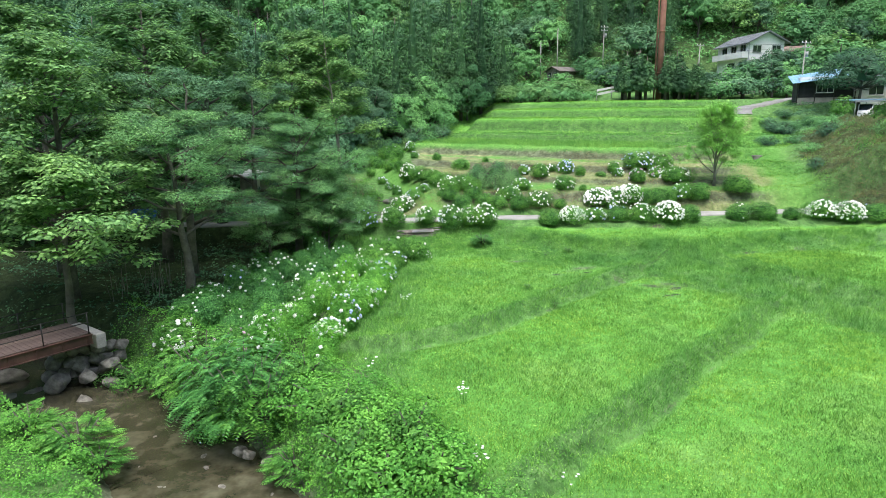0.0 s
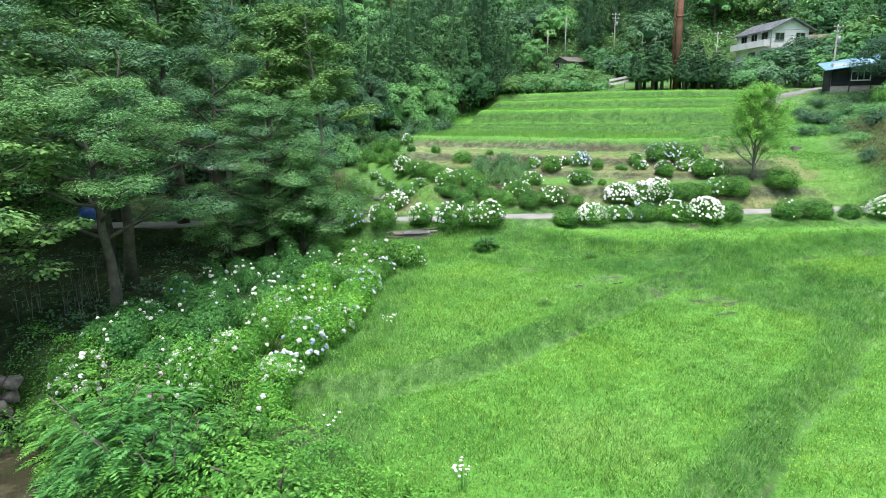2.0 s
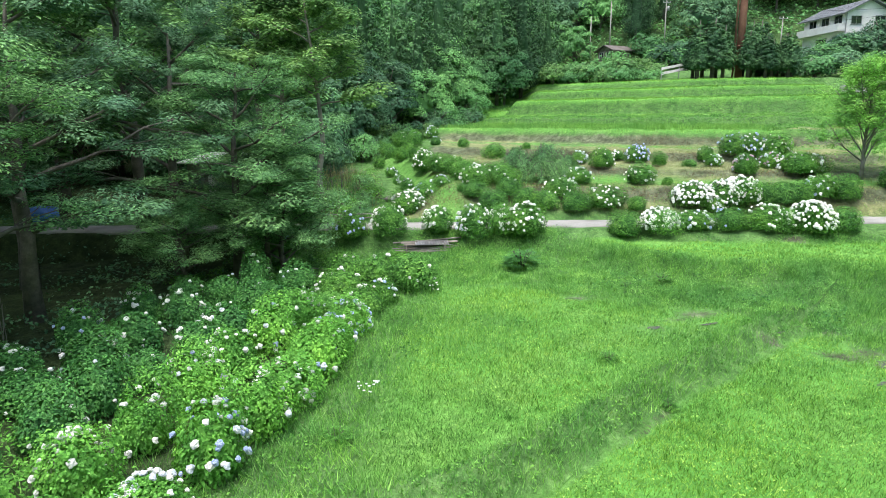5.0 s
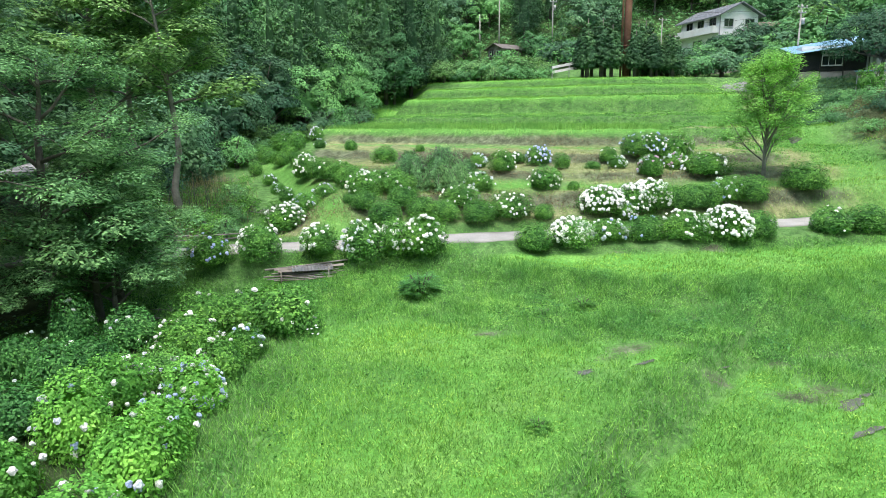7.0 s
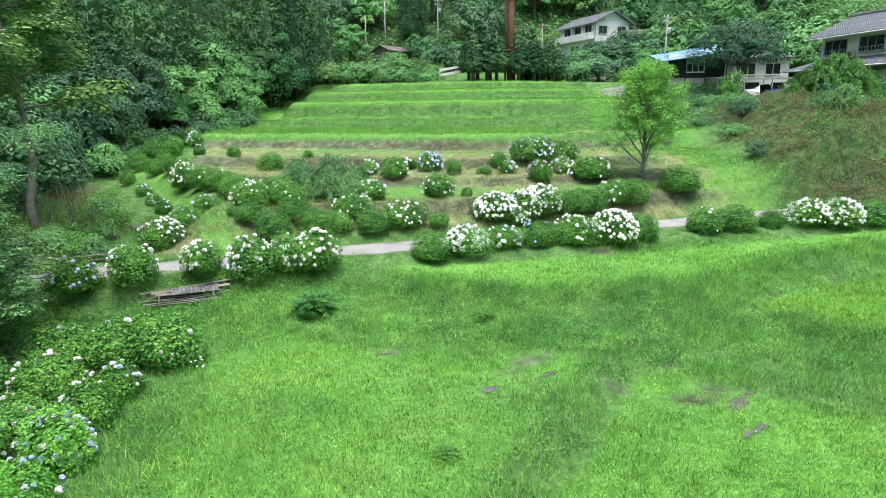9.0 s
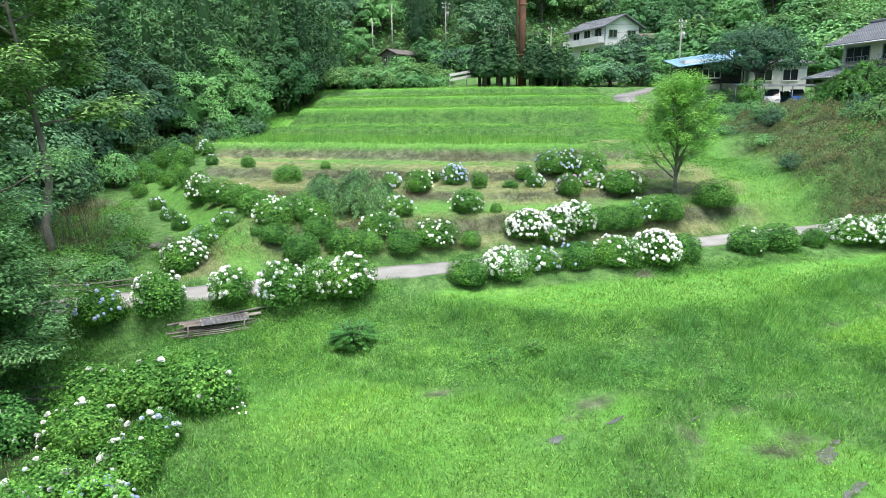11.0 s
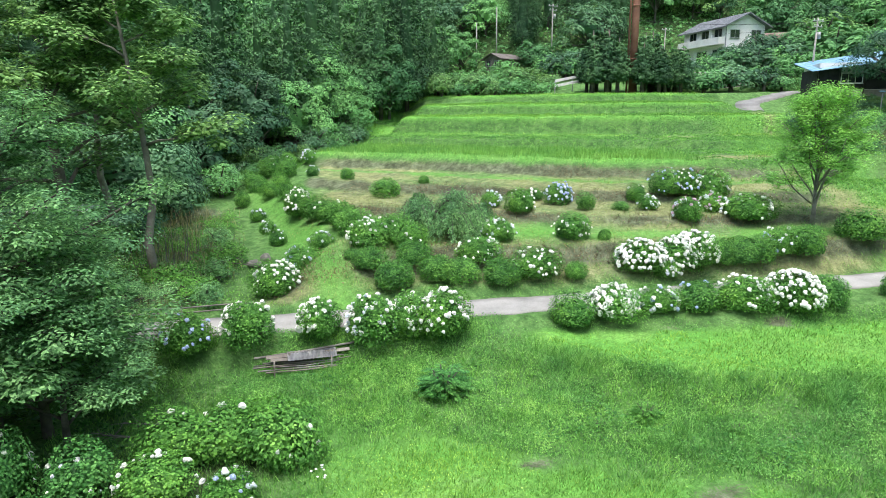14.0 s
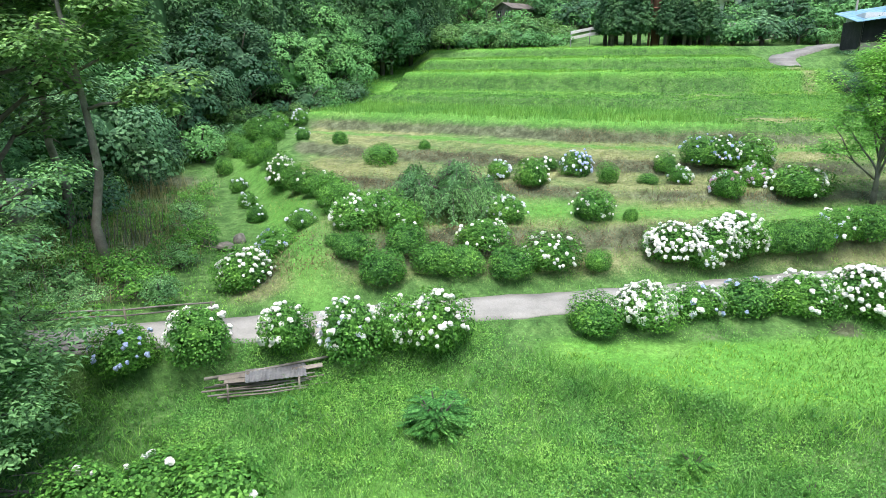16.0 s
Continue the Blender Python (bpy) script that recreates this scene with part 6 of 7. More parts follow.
build_shed()
bm = bmesh.new()
bmesh.ops.create_grid(bm, x_segments=14, y_segments=10, size=1.0)
for v in bm.verts:
    v.co.z = 0.9 * (1 - max(abs(v.co.x), abs(v.co.y)) ** 3) + 0.12 * noise.noise(v.co * 3)
    v.co.x *= 1.5
tagged(part("tarpaulin", bm, BLUE_TARP, smooth=True, at=pose(-23.8, 47.3, gz(-23.8, 47.3) + 0.35, 35, 0, 10) @ Matrix.Scale(0.65, 4)), "bright blue tarpaulin over a heap among the trees", "tarpaulin")


# ---- mast, poles, wires, rails ----
def build_mast():
    ob = thing("mast", "tall rust-red steel mast rising out of the grove", "mast", pose(31.4, 99.6, gz(31.4, 99.6)))
    part("tube", tube(bmesh.new(), [(0, 0, -0.5), (0, 0, 10), (0, 0, 26)], [0.44, 0.43, 0.36], 18), RUST, ob, smooth=True)
    for z in (4.0, 10.0, 16.0):
        part("flange", tube(bmesh.new(), [(0, 0, z), (0, 0, z + 0.12)], 0.52, 18), RUST, ob, smooth=True)
    part("conduit", tube(bmesh.new(), [(-0.7, 0, -0.3), (-0.66, 0, 26)], 0.12, 10), RUST, ob, smooth=True)
    bm = bmesh.new()
    for i in range(60):
        box(bm, -0.52, 0, 0.4 + 0.42 * i, 0.3, 0.035, 0.035)
    part("ladder", bm, RUST, ob)


build_mast()


def utility_pole(x, y, high, arms, label="grey concrete utility pole with cross-arms"):
    ob = thing("utility_pole", label, "utility pole", pose(x, y, gz(x, y), 0, 0, 20), "utility poles")
    part("pole", tube(bmesh.new(), [(0, 0, -0.5), (0, 0, high)], [0.12, 0.075], 10), CONCRETE, ob, smooth=True)
    for i in range(arms):
        a = part("cross_arm", boxed(0, -0.12, high - 0.35 - 0.6 * i, 1.7 - 0.3 * i, 0.09, 0.09), GREY_METAL, ob)
        for k in (-0.7, 0, 0.7):
            part("insulator", tube(bmesh.new(), [(k * (1 - 0.18 * i), -0.12, high - 0.31 - 0.6 * i), (k * (1 - 0.18 * i), -0.12, high - 0.13 - 0.6 * i)], [0.05, 0.035], 7), WHITE_PAINT, a, smooth=True)
    if arms > 1:
        part("transformer", tube(bmesh.new(), [(0.3, -0.1, high - 2.2), (0.3, -0.1, high - 1.5)], 0.2, 10), GREY_METAL, ob, smooth=True)
    return Vector((x, y, gz(x, y) + high - 0.2))


p1 = utility_pole(28.3, 124.0, 8.6, 2)
p2 = utility_pole(48.6, 91.5, 8.2, 2)
p3 = utility_pole(20.2, 127.0, 8.0, 0, "slim grey metal pole on the hillside")
p4 = utility_pole(45.2, 121.0, 6.5, 1, "slim grey utility pole beside the white house")
p5 = utility_pole(17.0, 127.0, 7.0, 0, "slim grey metal pole on the hillside")


def cable(a, b, sag, drop=0.0):
    pts = [a.lerp(b, t) - Vector((0, 0, 4 * sag * t * (1 - t) + drop)) for t in np.linspace(0, 1, 14)]
    tagged(part("cable", tube(bmesh.new(), pts, 0.016, 5), RUBBER, smooth=True), "thin black overhead cable between utility poles", "cable", "overhead cables")


for drop in (0.0, 0.35, 0.9, 1.4):
    cable(p1, p4, 0.7, drop)
cable(p1, p2, 1.2, 0.2)
cable(p4, p2, 1.0, 0.1)
for dx in (-3.5, -2.2):
    cable(p1, Vector((p1.x + dx, p1.y - 3, gz(p1.x + dx, p1.y - 3) + 0.2)), 0.0)


def guard_rail(pts):
    ob = thing("guard_rail", "white roadside guard rail at the head of the terraces", "guard rail", Matrix.Translation(pts[0]))
    o = Vector(pts[0])
    for h in (0.95, 0.35):
        bm = bmesh.new()
        for a, b in zip(pts, pts[1:]):
            a, b = Vector(a) - o, Vector(b) - o
            d = (b - a)
            box(bm, *((a + b) / 2 + Vector((0, 0, h))), d.length, 0.06, 0.32, 0.01, Vector((1, 0, 0)).rotation_difference(d))
        part("beam", bm, WHITE_PAINT, ob)
    for p in pts:
        q = Vector(p) - o
        part("post", tube(bmesh.new(), [q + Vector((0, 0.08, -1.5)), q + Vector((0, 0.08, 1.1))], 0.06, 8), GREY_METAL, ob, smooth=True)


guard_rail([(22.6, 102.0, 10.3), (25.0, 102.6, 10.75), (27.6, 103.4, 11.1)])
guard_rail([(36.0, 104.5, 11.0), (39.0, 105.2, 11.3)])

# lane that climbs past the terraces
LANE_PTS = np.array(LANE_LINE)
v, step = [], np.linspace(0, 6, 37)
lx, ly = np.interp(step, np.arange(7), LANE_PTS[:, 0]), np.interp(step, np.arange(7), LANE_PTS[:, 1])
tx, ty = np.gradient(lx), np.gradient(ly)
for x, y, dx, dy in zip(lx, ly, tx, ty):
    k = 1.15 / math.hypot(dx, dy)
    ends = ((x - k * dy, y + k * dx), (x + k * dy, y - k * dx))
    z = max(gz(x, y), *(gz(*p) for p in ends)) + 0.02
    v += [(*p, z) for p in ends] + [(*p, z - 1.2) for p in ends[::-1]]
f = [(4 * i + j, 4 * i + (j + 1) % 4, 4 * i + 4 + (j + 1) % 4, 4 * i + 4 + j) for i in range(36) for j in range(4)]
tagged(put("lane", grid_mesh("lane", v, np.array(f)), OLD_ASPHALT), "grey paved lane climbing to the houses", "road", kind="structure")


# ---- vehicles and carport ----
def van(x, y, z, turn, paint, label, length=3.3, high=1.75):
    ob = thing("van", label, "van", pose(x, y, z, 0, 0, turn))
    prof = [(-length / 2, 0.35), (length / 2, 0.35), (length / 2, 0.85), (length / 2 - 0.35, 1.05), (length / 2 - 0.85, high), (-length / 2 + 0.1, high), (-length / 2, 1.0)]
    bm = bmesh.new()
    a = [bm.verts.new((px, -0.72, pz)) for px, pz in prof]
    b = [bm.verts.new((px, 0.72, pz)) for px, pz in prof]
    bm.faces.new(a), bm.faces.new(b[::-1])
    for i in range(len(prof)):
        j = (i + 1) % len(prof)
        bm.faces.new((a[j], a[i], b[i], b[j]))
    bmesh.ops.recalc_face_normals(bm, faces=bm.faces)
    bmesh.ops.bevel(bm, geom=bm.edges[:], offset=0.05, segments=2, affect="EDGES")
    body = part("body", bm, paint, ob)
    for s in (-1, 1):
        for px, w in ((-0.85, 1.0), (0.3, 0.9)):
            part("side_window", boxed(px, s * 0.725, 1.35, w, 0.02, 0.5, 0.005), GLASS, body)
        for px in (-length / 2 + 0.6, length / 2 - 0.65):
            wh = part("wheel", tube(bmesh.new(), [(px, s * 0.6, 0.28), (px, s * 0.74, 0.28)], 0.28, 16), RUBBER, ob, smooth=True)
            part("rim", tube(bmesh.new(), [(px, s * 0.735, 0.28), (px, s * 0.75, 0.28)], 0.16, 12), GREY_METAL, wh, smooth=True)
    part("windscreen", boxed(length / 2 - 0.58, 0, 1.42, 0.02, 1.25, 0.75, 0.0, Euler((0, radians(-35), 0))), GLASS, body)
    for s in (-0.5, 0.5):
        part("headlight", boxed(length / 2 + 0.005, s, 0.72, 0.03, 0.3, 0.16, 0.01), GREY_METAL, body)


van(47.7, 75.3, gz(47.7, 75.3), 235, CAR_WHITE, "small white van parked under the blue carport")
van(50.2, 75.2, gz(50.2, 75.2), 255, CAR_BLUE, "small blue car parked under the carport", 3.2, 1.5)
van(47.3, 114.5, gz(47.3, 114.5), 230, CAR_WHITE, "small white truck parked beside the white house", 3.3, 1.6)


def build_carport():
    ob = thing("carport", "open carport with a flat blue roof", "carport", pose(48.6, 76.0, gz(48.6, 76.0), 0, 0, -4))
    part("roof", boxed(0, 0, 2.1, 5.8, 4.4, 0.12, 0.02, Euler((0.05, 0, 0))), BLUE_ROOF, ob)
    part("fascia", boxed(0, -2.2, 1.95, 5.8, 0.08, 0.2, 0.01), GREY_METAL, ob)
    for x in (-2.7, 0.6, 2.7):
        for y in (-2.0, 2.0):
            part("post", tube(bmesh.new(), [(x, y, -0.3), (x, y, 2.05)], 0.05, 8), GREY_METAL, ob, smooth=True)


build_carport()

# retaining wall of stones under the white house
def stone_wall(x0, y0, x1, y1, high, label):
    ob = thing("retaining_wall", label, "wall", Matrix.Identity(4), kind="structure")
    r = random.Random(int(x0))
    n = int(math.hypot(x1 - x0, y1 - y0) / 0.55)
    ang = math.atan2(y1 - y0, x1 - x0)
    shared = STONES[0].copy()
    for i in range(n):
        for k in range(int(high / 0.42)):
            t = (i + 0.5 * (k % 2)) / n
            x, y = x0 + t * (x1 - x0), y0 + t * (y1 - y0)
            o = new("stone", shared)
            o.parent = ob
            o.matrix_basis = Matrix.LocRotScale((x, y + 0.12 * k, gz(x, y) + 0.15 + 0.42 * k), Euler((r.uniform(-0.3, 0.3), r.uniform(-0.3, 0.3), ang + r.uniform(-0.3, 0.3))), (0.36, 0.3, 0.27))


stone_wall(49.0, 58.5, 52.0, 54.0, 1.3, "dry stone wall under the cream house's garden")
tagged(part("bank_wall", boxed(0, 0, 0.9, 8.0, 0.4, 2.4, 0.04), CONCRETE, at=pose(45.0, 104.5, gz(45.0, 104.5) - 0.1, 0, 0, -8)), "mossy grey concrete retaining wall under the white house", "wall", kind="structure")


# ---- grass and weeds ----
def blades(name, label, material, n, area, height, width, keep, seed, lean=0.45, slices=1):
    """Upright blades over an area of the ground, thinned by keep(x, y)."""
    rng = np.random.default_rng(seed)
    x0, x1, y0, y1 = area
    x, y = rng.uniform(x0, x1, n), rng.uniform(y0, y1, n)
    rim = np.minimum(np.minimum(x - x0, x1 - x), np.minimum(y - y0, y1 - y))
    ok = rng.random(n) < keep(x, y) * ease(0, 2.5, rim + 1.2 * wob(x, y, 0.9))
    x, y = x[ok], y[ok]
    m = len(x)
    z = ground_z(x, y)
    a = rng.uniform(0, 2 * math.pi, m)
    h = height * rng.uniform(0.5, 1.25, m) * (1 + 0.3 * wob(x, y, 0.9, seed) + 0.35 * wob(x, y, 2.7, seed + 1.0))
    w = width * rng.uniform(0.6, 1.3, m)
    b = rng.uniform(0, 2 * math.pi, m)
    tip = lean * h * rng.uniform(0.2, 1.2, m)
    dx, dy = 0.5 * w * np.cos(a), 0.5 * w * np.sin(a)
    v = np.stack((np.stack((x - dx, y - dy, z - 0.02), 1), np.stack((x + dx, y + dy, z - 0.02), 1), np.stack((x + tip * np.cos(b), y + tip * np.sin(b), z + h), 1)), 1).reshape(-1, 3)
    tagged(put(name, grid_mesh(name, v, np.arange(3 * m).reshape(-1, 3)), material), label, "grass", kind="stuff")


def clear(x, y):
    """Off the lane and out of the water."""
    d, s = line_dist(x, y, RIVER)
    return (np.abs(y - road_y(x)) > 0.95) * (d > 2.6)


def masks(x, y):
    s, r, w = cover_masks(x, y)
    return s, r, w, clear(x, y)


def paddies(x, y):
    s, r, w, c = masks(x, y)
    return np.clip(r - 1.3 * s, 0, 1) * c


def verges(x, y):
    s, r, w, c = masks(x, y)
    return np.clip(1 - r - 1.1 * s, 0, 1) * c * (1 - 0.85 * w)


def slope_turf(x, y):
    s, r, w, c = masks(x, y)
    return np.clip(0.7 * straw_mask(x, y) + 0.5 * r, 0, 1) * np.clip(1 - s, 0, 1) * c * (1 - 0.85 * w)


def faces(x, y):
    """The steep faces between the terraces."""
    ys = terrace_y(x, y)
    f = np.zeros(x.shape)
    for lo, hi in ((75.4, 79.7), (82.4, 84.0), (88.8, 90.2), (95.8, 97.2)):
        f = np.maximum(f, ease(lo - 0.3, lo + 0.2, ys) * (1 - ease(hi - 0.2, hi + 0.1, ys)))
    plots = ease(20.5, 22.5, x) * ease(54, 56, y) * (1 - ease(80, 83, y)) * (1 - 1.2 * straw_mask(x, y))
    return np.clip(np.maximum(f * (1 - ease(38, 41, x)), plots * (0.6 + 0.4 * wob(x, y, 0.8, 1.0)) * (x < 31)), 0, 1)


def brush_faces(x, y):
    ys = terrace_y(x, y)
    f = np.zeros(x.shape)
    for c, w, k in ((50.8, 0.5, 0.9), (54.9, 0.45, 0.7), (58.8, 0.5, 1.0), (64.9, 0.5, 0.9)):
        f = np.maximum(f, (k + 0.5 * wob(x, y, 0.8, c)) * np.exp(-((ys - c) / w) ** 2))
    return np.clip(f, 0, 1) * ease(-5, -3.5, x) * (1 - ease(20, 24, x)) * clear(x, y)


def gully_mask(x, y):
    return ease(0, 1.5, -4.6 - 0.2 * (y - 48) - x) * ease(0.3, 1.2, y - road_y(x) - 1.2) * (1 - ease(64, 68, y))


blades("paddy_grass", "bright green fine grass of the lower paddies", RICE, 430000, (-5, 26, 12, 41), 0.11, 0.024, paddies, 1, 1.0)
blades("paddy_grass", "bright green fine grass of the upper fields", RICE, 110000, (3, 34, 27, 46), 0.12, 0.03, lambda x, y: paddies(x, y) * (y > lower_edge(x)), 2, 1.0)
blades("terrace_grass", "tall pale grass on the lowest terrace", RICE_PALE, 90000, (-12, 26, 60, 92), 0.4, 0.035, lambda x, y: paddies(x, y) * (np.abs(terrace_y(x, y) - 70.5) < 5), 3, 0.5)
blades("terrace_grass", "short bright grass on the upper terraces", RICE, 110000, (-12, 42, 72, 108), 0.17, 0.045, lambda x, y: paddies(x, y) * (terrace_y(x, y) > 75.4), 31, 0.7)
blades("bank_grass", "rough mixed grass on banks and ridges", WEED, 330000, (-9, 30, 15, 46), 0.22, 0.024, verges, 4, 0.9)
def tussocks(x, y):
    """Clumps of taller grass on the long bank, thickest just below the lips."""
    near = np.exp(-((y - np.interp(x, *LIP) + 0.5) / 0.7) ** 2) * ease(4, 6, x) + np.exp(-((y - np.interp(x, *MID_LIP) + 0.5) / 0.9) ** 2) * ease(16.5, 18, x)
    on_bank = ease(-0.3, 0.8, y - lower_edge(x)) * (1 - ease(-0.3, 0.1, y - np.interp(x, *LIP)))
    return verges(x, y) * on_bank * np.clip(0.9 * near + 1.5 * wob(x, y, 2.3, 1.0) * wob(x, y, 0.9, 3.0) - 0.1, 0, 1)


blades("tall_grass", "tall arching grass in tussocks on the bank", WEED, 170000, (-3, 32, 24, 46), 0.36, 0.026, tussocks, 41, 1.0)
blades("slope_grass", "short dry grass between the hydrangeas", SHORT, 110000, (-9, 32, 47, 67), 0.09, 0.022, slope_turf, 5, 0.9)
blades("lane_verge_grass", "rough green grass beside the lane", WEED, 30000, (-9, 32, 47, 56), 0.14, 0.025, verges, 51, 0.8)
blades("meadow_grass", "fresh green grass below the overgrown bank", RICE, 60000, (18, 36, 47, 82), 0.16, 0.035, lambda x, y: clear(x, y) * ease(0, 2, x - np.interp(y, (47, 56, 66, 80), (21, 24, 25, 30))) * (1 - straw_mask(x, y)) * np.clip(0.6 + 0.5 * wob(x, y, 0.7, 2), 0, 1), 52, 0.8)
blades("dry_grass", "straw-brown dry grass on the slope", BRUSH, 70000, (-9, 26, 48, 68), 0.22, 0.022, brush_faces, 7, 1.2)
blades("dry_reeds", "tall dry reeds and stalks in the gully", STRAW, 11000, (-18, -4, 46, 70), 1.0, 0.03, lambda x, y: gully_mask(x, y) * np.clip(0.4 + 0.8 * wob(x, y, 0.6, 2), 0, 1), 8, 0.35)


def weed_leaves(name, label, material, n, area, tall, leaf, keep, seed, face=(0, -0.2, 1.0)):
    """Low broad-leaved growth: leaves heaped in soft mounds."""
    rng = np.random.default_rng(seed)
    x, y = rng.uniform(area[0], area[1], n), rng.uniform(area[2], area[3], n)
    rim = np.minimum(np.minimum(x - area[0], area[1] - x), np.minimum(y - area[2], area[3] - y))
    ok = rng.random(n) < keep(x, y) * ease(0, 2.5, rim + 1.2 * wob(x, y, 0.9))
    x, y = x[ok], y[ok]
    mound = 0.45 + 0.5 * wob(x, y, 1.4, seed) + 0.35 * wob(x, y, 3.3, seed + 1)
    z = ground_z(x, y) + tall * np.clip(mound, 0.1, 1.2) * rng.uniform(0.55, 1.0, len(x))
    out = unit(rng.normal(size=(len(x), 3)) * 0.5 + np.array(face))
    v, f = leaf_cards(rng, np.stack((x, y, z), 1), out, leaf, leaf * 0.62, 0.1, 0.1)
    tagged(put(name, grid_mesh(name, v, f), material), label, "weeds", kind="stuff")


def stream_bank(x, y):
    d, s = line_dist(x, y, RIVER)
    inner = ease(2.0, 2.7, d) * (1 - ease(5.2, 7.2, d + 0.8 * wob(x, y, 0.8))) * (s < 0) * (x < 6)
    outer = ease(2.4, 2.9, d) * (1 - ease(8, 10, d)) * (s > 0)
    return np.maximum(inner, outer)


weed_leaves("bank_weeds", "leafy tangle of weeds along the stream bank", LEAF_HYD_SUN, 150000, (-17, 5, 10, 28), 0.95, 0.085, stream_bank, 11)
weed_leaves("bank_weeds", "dense carpet of small-leaved weeds on the bank", WEED, 340000, (-6, 24, 34, 46.5), 0.2, 0.06, lambda x, y: verges(x, y) * ease(-0.8, 0.3, y - lower_edge(x)) * np.clip(0.75 + 0.5 * wob(x, y, 1.3, 5), 0, 1), 25, (0, -0.35, 1.0))
weed_leaves("bank_weeds", "low leafy weeds on the grass bank", LEAF_HYD, 150000, (-10, 30, 24, 47), 0.3, 0.075, lambda x, y: verges(x, y) * ease(-0.6, 0.4, y - lower_edge(x)) * np.clip(0.3 + 1.0 * wob(x, y, 0.8, 2) + 0.5 * wob(x, y, 2.1, 5), 0, 1), 12)
weed_leaves("bank_weeds", "dark rank weeds in clumps on the grass bank", LEAF_HYD_DEEP, 70000, (-4, 28, 26, 46), 0.42, 0.085, lambda x, y: verges(x, y) * ease(0.0, 1.0, y - lower_edge(x)) * np.clip(1.8 * wob(x, y, 1.2, 4) - 0.45, 0, 1), 24)
weed_leaves("paddy_weeds", "tiny broad-leaved weeds among the paddy grass", RICE, 170000, (-4, 26, 12, 44), 0.1, 0.055, lambda x, y: paddies(x, y) * np.clip(0.55 + 0.6 * wob(x, y, 1.7, 2), 0, 1), 23)
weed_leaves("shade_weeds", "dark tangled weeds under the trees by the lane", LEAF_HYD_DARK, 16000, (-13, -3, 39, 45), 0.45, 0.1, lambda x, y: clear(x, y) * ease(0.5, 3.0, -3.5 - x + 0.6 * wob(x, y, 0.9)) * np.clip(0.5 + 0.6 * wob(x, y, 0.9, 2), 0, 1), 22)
weed_leaves("ridge_weeds", "low leafy weeds on the paddy ridges", LEAF_HYD, 110000, (-6, 18, 13, 39), 0.26, 0.075, lambda x, y: verges(x, y) * (y < lower_edge(x)) * np.clip(0.45 + 0.7 * wob(x, y, 1.6, 4), 0, 1), 13)
weed_leaves("vine_bank", "dense creeping vines on the steep bank by the houses", LEAF_TREE, 60000, (26, 50, 58, 92), 0.5, 0.19, lambda x, y: ease(0, 3, x - np.interp(y, (46, 50, 60, 72, 84, 92), (27.5, 28.0, 31.0, 36.5, 42.0, 46.0))) * ease(60, 68, y + 1.5 * wob(x, y, 0.6)), 14)
weed_leaves("undergrowth", "dark undergrowth on the floor of the stream wood", LEAF_TREE, 26000, (-30, -9, 24, 64), 0.7, 0.16, lambda x, y: clear(x, y) * np.clip(0.5 + 0.7 * wob(x, y, 0.7, 3), 0, 1) * (np.abs(y - road_y(x)) > 1.3), 15)
weed_leaves("hillside_undergrowth", "thick green undergrowth beneath the hillside trees", LEAF_FAR, 110000, (-60, 130, 104, 215), 1.8, 0.6, lambda x, y: ((y > 127) | (x < 20) | (x > 60)) * 1.0, 16)

weed_leaves("dry_vines", "olive-brown tangle of creepers on the steep bank", LEAF_DRY, 330000, (27, 56, 40, 72), 0.9, 0.115, lambda x, y: ease(0, 2, x - np.interp(y, (46, 50, 60, 70), (28.0, 28.7, 32.0, 37.5))) * (0.65 + 0.35 * wob(x, y, 0.5, 1)) * ((y > road_y(x) + 1.0) | (x > 31.5)), 17, (-0.6, -0.8, 0.6))
weed_leaves("green_vines", "green creepers growing through the dry tangle", LEAF_HYD_DARK, 110000, (27, 56, 40, 72), 1.0, 0.11, lambda x, y: ease(0, 2, x - np.interp(y, (46, 50, 60, 70), (28.0, 28.7, 32.0, 37.5))) * np.clip(0.1 + 0.9 * wob(x, y, 0.7, 3), 0, 1) * ((y > road_y(x) + 1.0) | (x > 31.5)), 19, (-0.6, -0.8, 0.6))
weed_leaves("terrace_face_weeds", "leafy weeds on the terrace faces", LEAF_HYD, 260000, (-8, 40, 54, 100), 0.22, 0.11, faces, 18, (-0.1, -0.8, 0.7))
weed_leaves("gully_weeds", "rank leafy weeds in the gully below the wood", LEAF_HYD, 150000, (-19, -4, 46, 68), 0.9, 0.1, lambda x, y: gully_mask(x, y) * np.clip(0.35 + 0.8 * wob(x, y, 0.75, 6), 0, 1), 20)
weed_leaves("dead_brush", "dead brown brush on the faces of the flower slope", BRUSH, 60000, (-8, 26, 48, 68), 0.3, 0.08, brush_faces, 21)
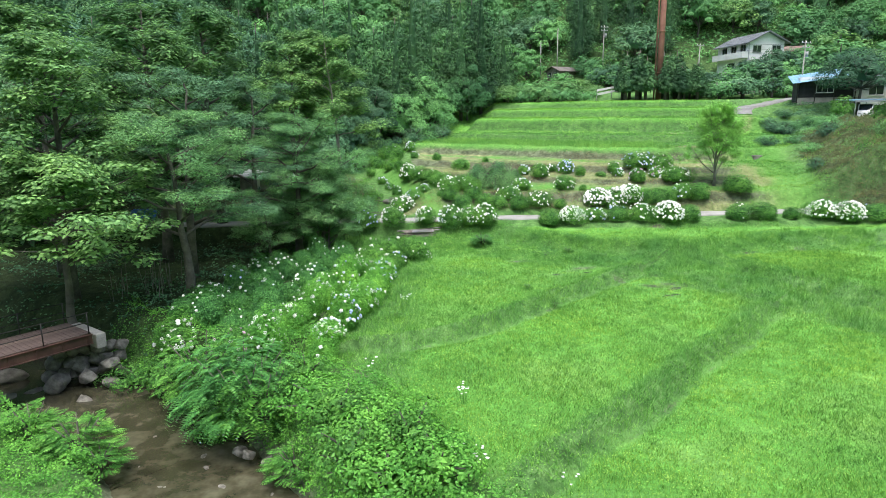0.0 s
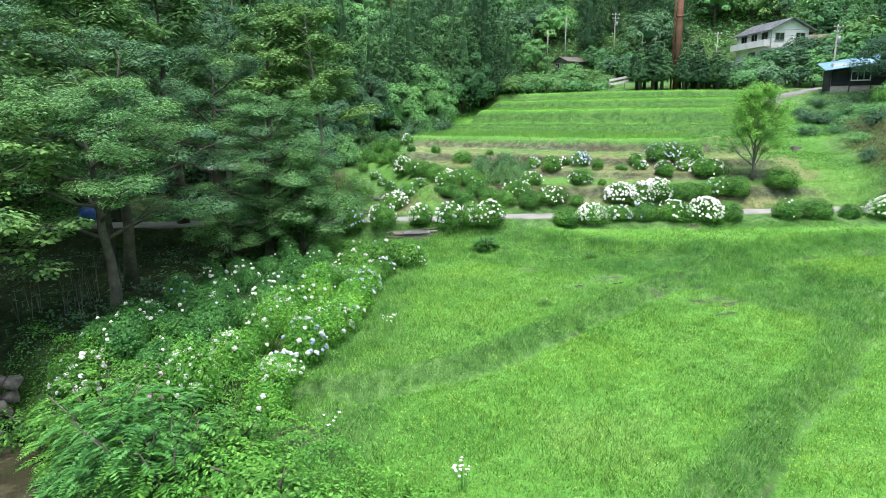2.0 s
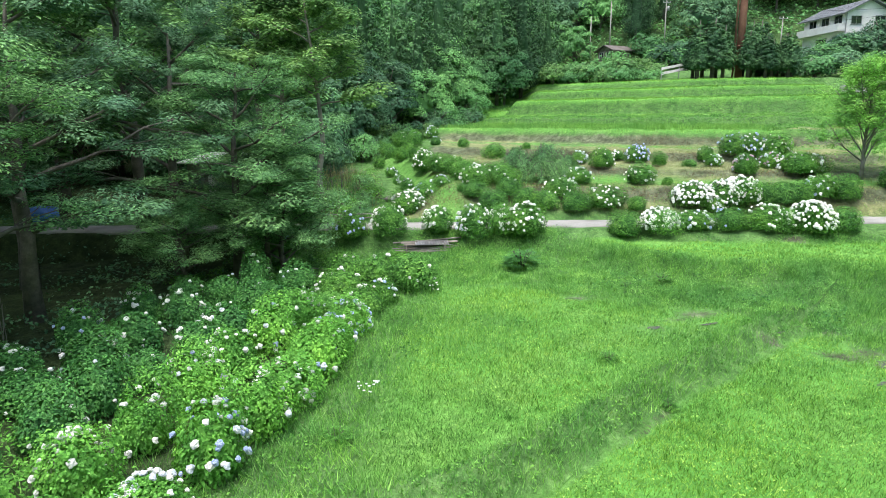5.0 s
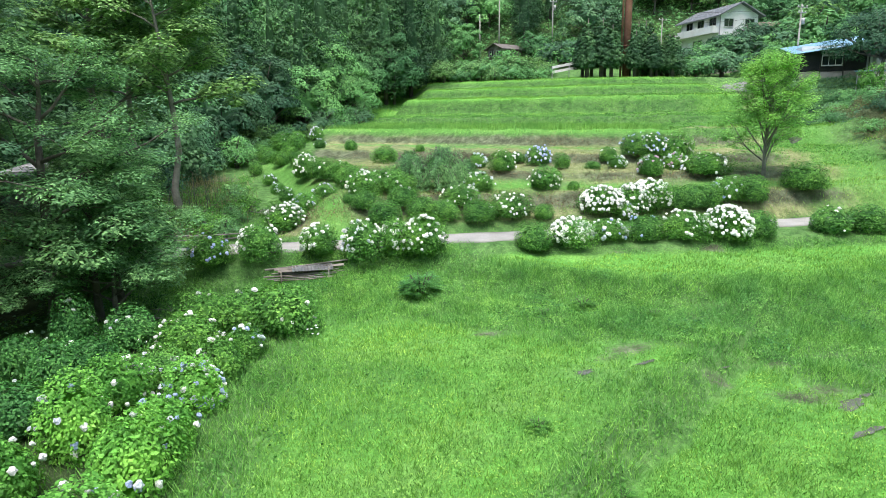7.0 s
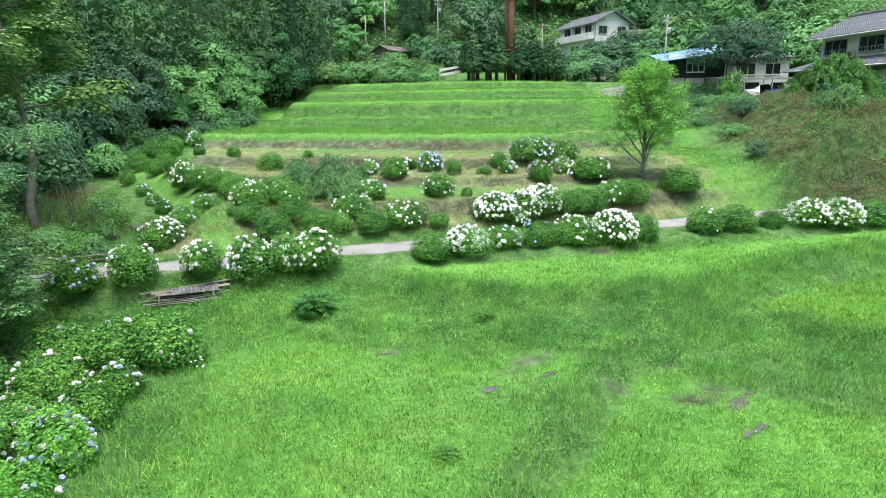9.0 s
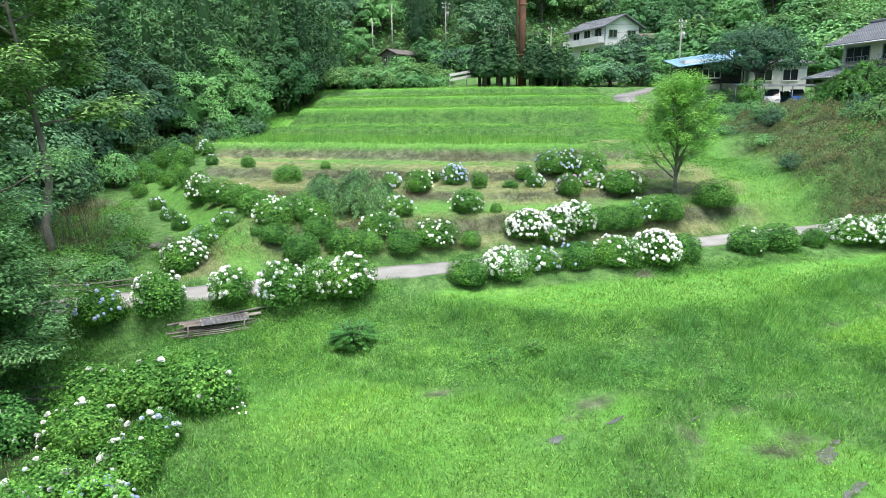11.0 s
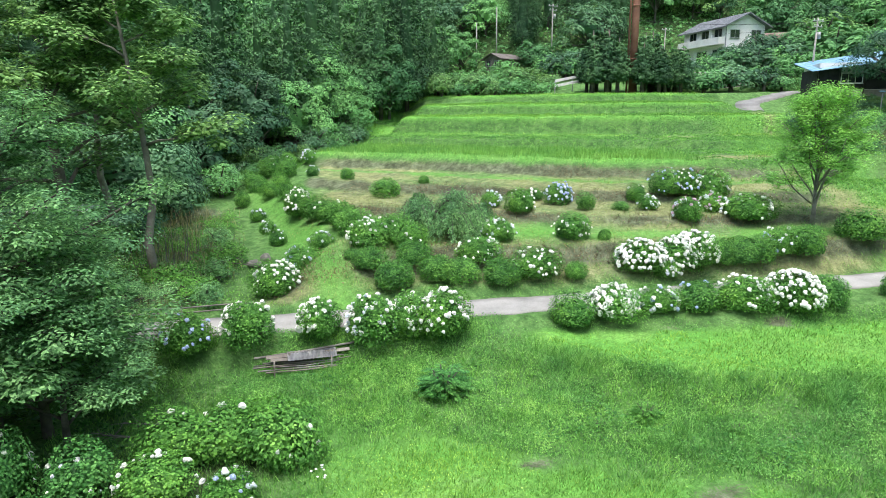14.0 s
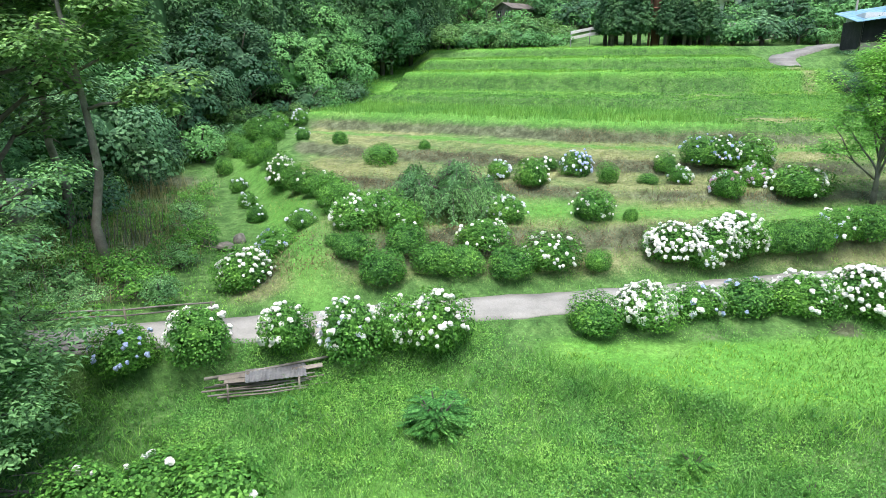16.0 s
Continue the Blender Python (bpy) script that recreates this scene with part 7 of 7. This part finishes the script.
for x, y, q in ((-5.8, 54.7, 0.55), (-5.4, 55.8, 0.5)):
    boulder(x, y, gz(x, y) + 0.1, q, 0.8 * q, 0.8 * q, "pale grey boulder at the edge of the gully")


def puddle(x, y, r, k, seed):
    """A shallow film of water on the mud."""
    rr = random.Random(seed)
    p0, p1 = rr.uniform(0, 6), rr.uniform(0, 6)
    reach = [0.72 + 0.24 * math.sin(2 * a + p0) + 0.16 * math.sin(5 * a + p1) for a in np.linspace(0, 2 * math.pi, 18, endpoint=False)]
    v = [(0, 0, 0)] + [(r * q * math.cos(a), 0.6 * k * r * q * math.sin(a), 0) for q, a in zip(reach, np.linspace(0, 2 * math.pi, 18, endpoint=False))]
    f = [(0, 1 + i, 1 + (i + 1) % 18) for i in range(18)]
    tagged(put("puddle", grid_mesh("puddle", v, np.array(f)), WET_MUD, at=pose(x, y, gz(x, y) + 0.03, 0, 0, 20)), "small muddy puddle in the wet field", "puddle", "puddles in the field")


for i, (x, y, r, k) in enumerate(PUDDLES):
    puddle(x, y, r, k, i)

# white-flowered weeds in the grass
petal = FLOWERS["white"]
for x, y, n, r in ((0.3, 19.2, 14, 0.22), (0.4, 15.1, 22, 0.55), (-2.3, 29.0, 14, 0.3), (-3.0, 21.5, 6, 0.25), (2.9, 14.3, 5, 0.3), (-1.5, 37.8, 8, 0.2)):
    ob = thing("flowering_weed", "tuft of small white wild flowers in the grass", "wild flowers", pose(x, y, gz(x, y)), "white wild flowers")
    rr = random.Random(int(x * 10))
    bm = bmesh.new()
    for i in range(n):
        a, k = rr.uniform(0, 6.3), r * rr.uniform(0.1, 1) ** 0.5
        top = (k * math.cos(a), k * math.sin(a), rr.uniform(0.4, 0.75))
        tube(bm, [(0.4 * top[0], 0.4 * top[1], 0), top], [0.006, 0.004], 4)
        o = new("flower_head", petal[i % 3])
        o.parent = ob
        q = rr.uniform(0.025, 0.05)
        o.matrix_basis = Matrix.LocRotScale(top, None, (q, q, q * 0.6))
    tagged(part("stalk", bm, WEED, ob), kind="stuff")
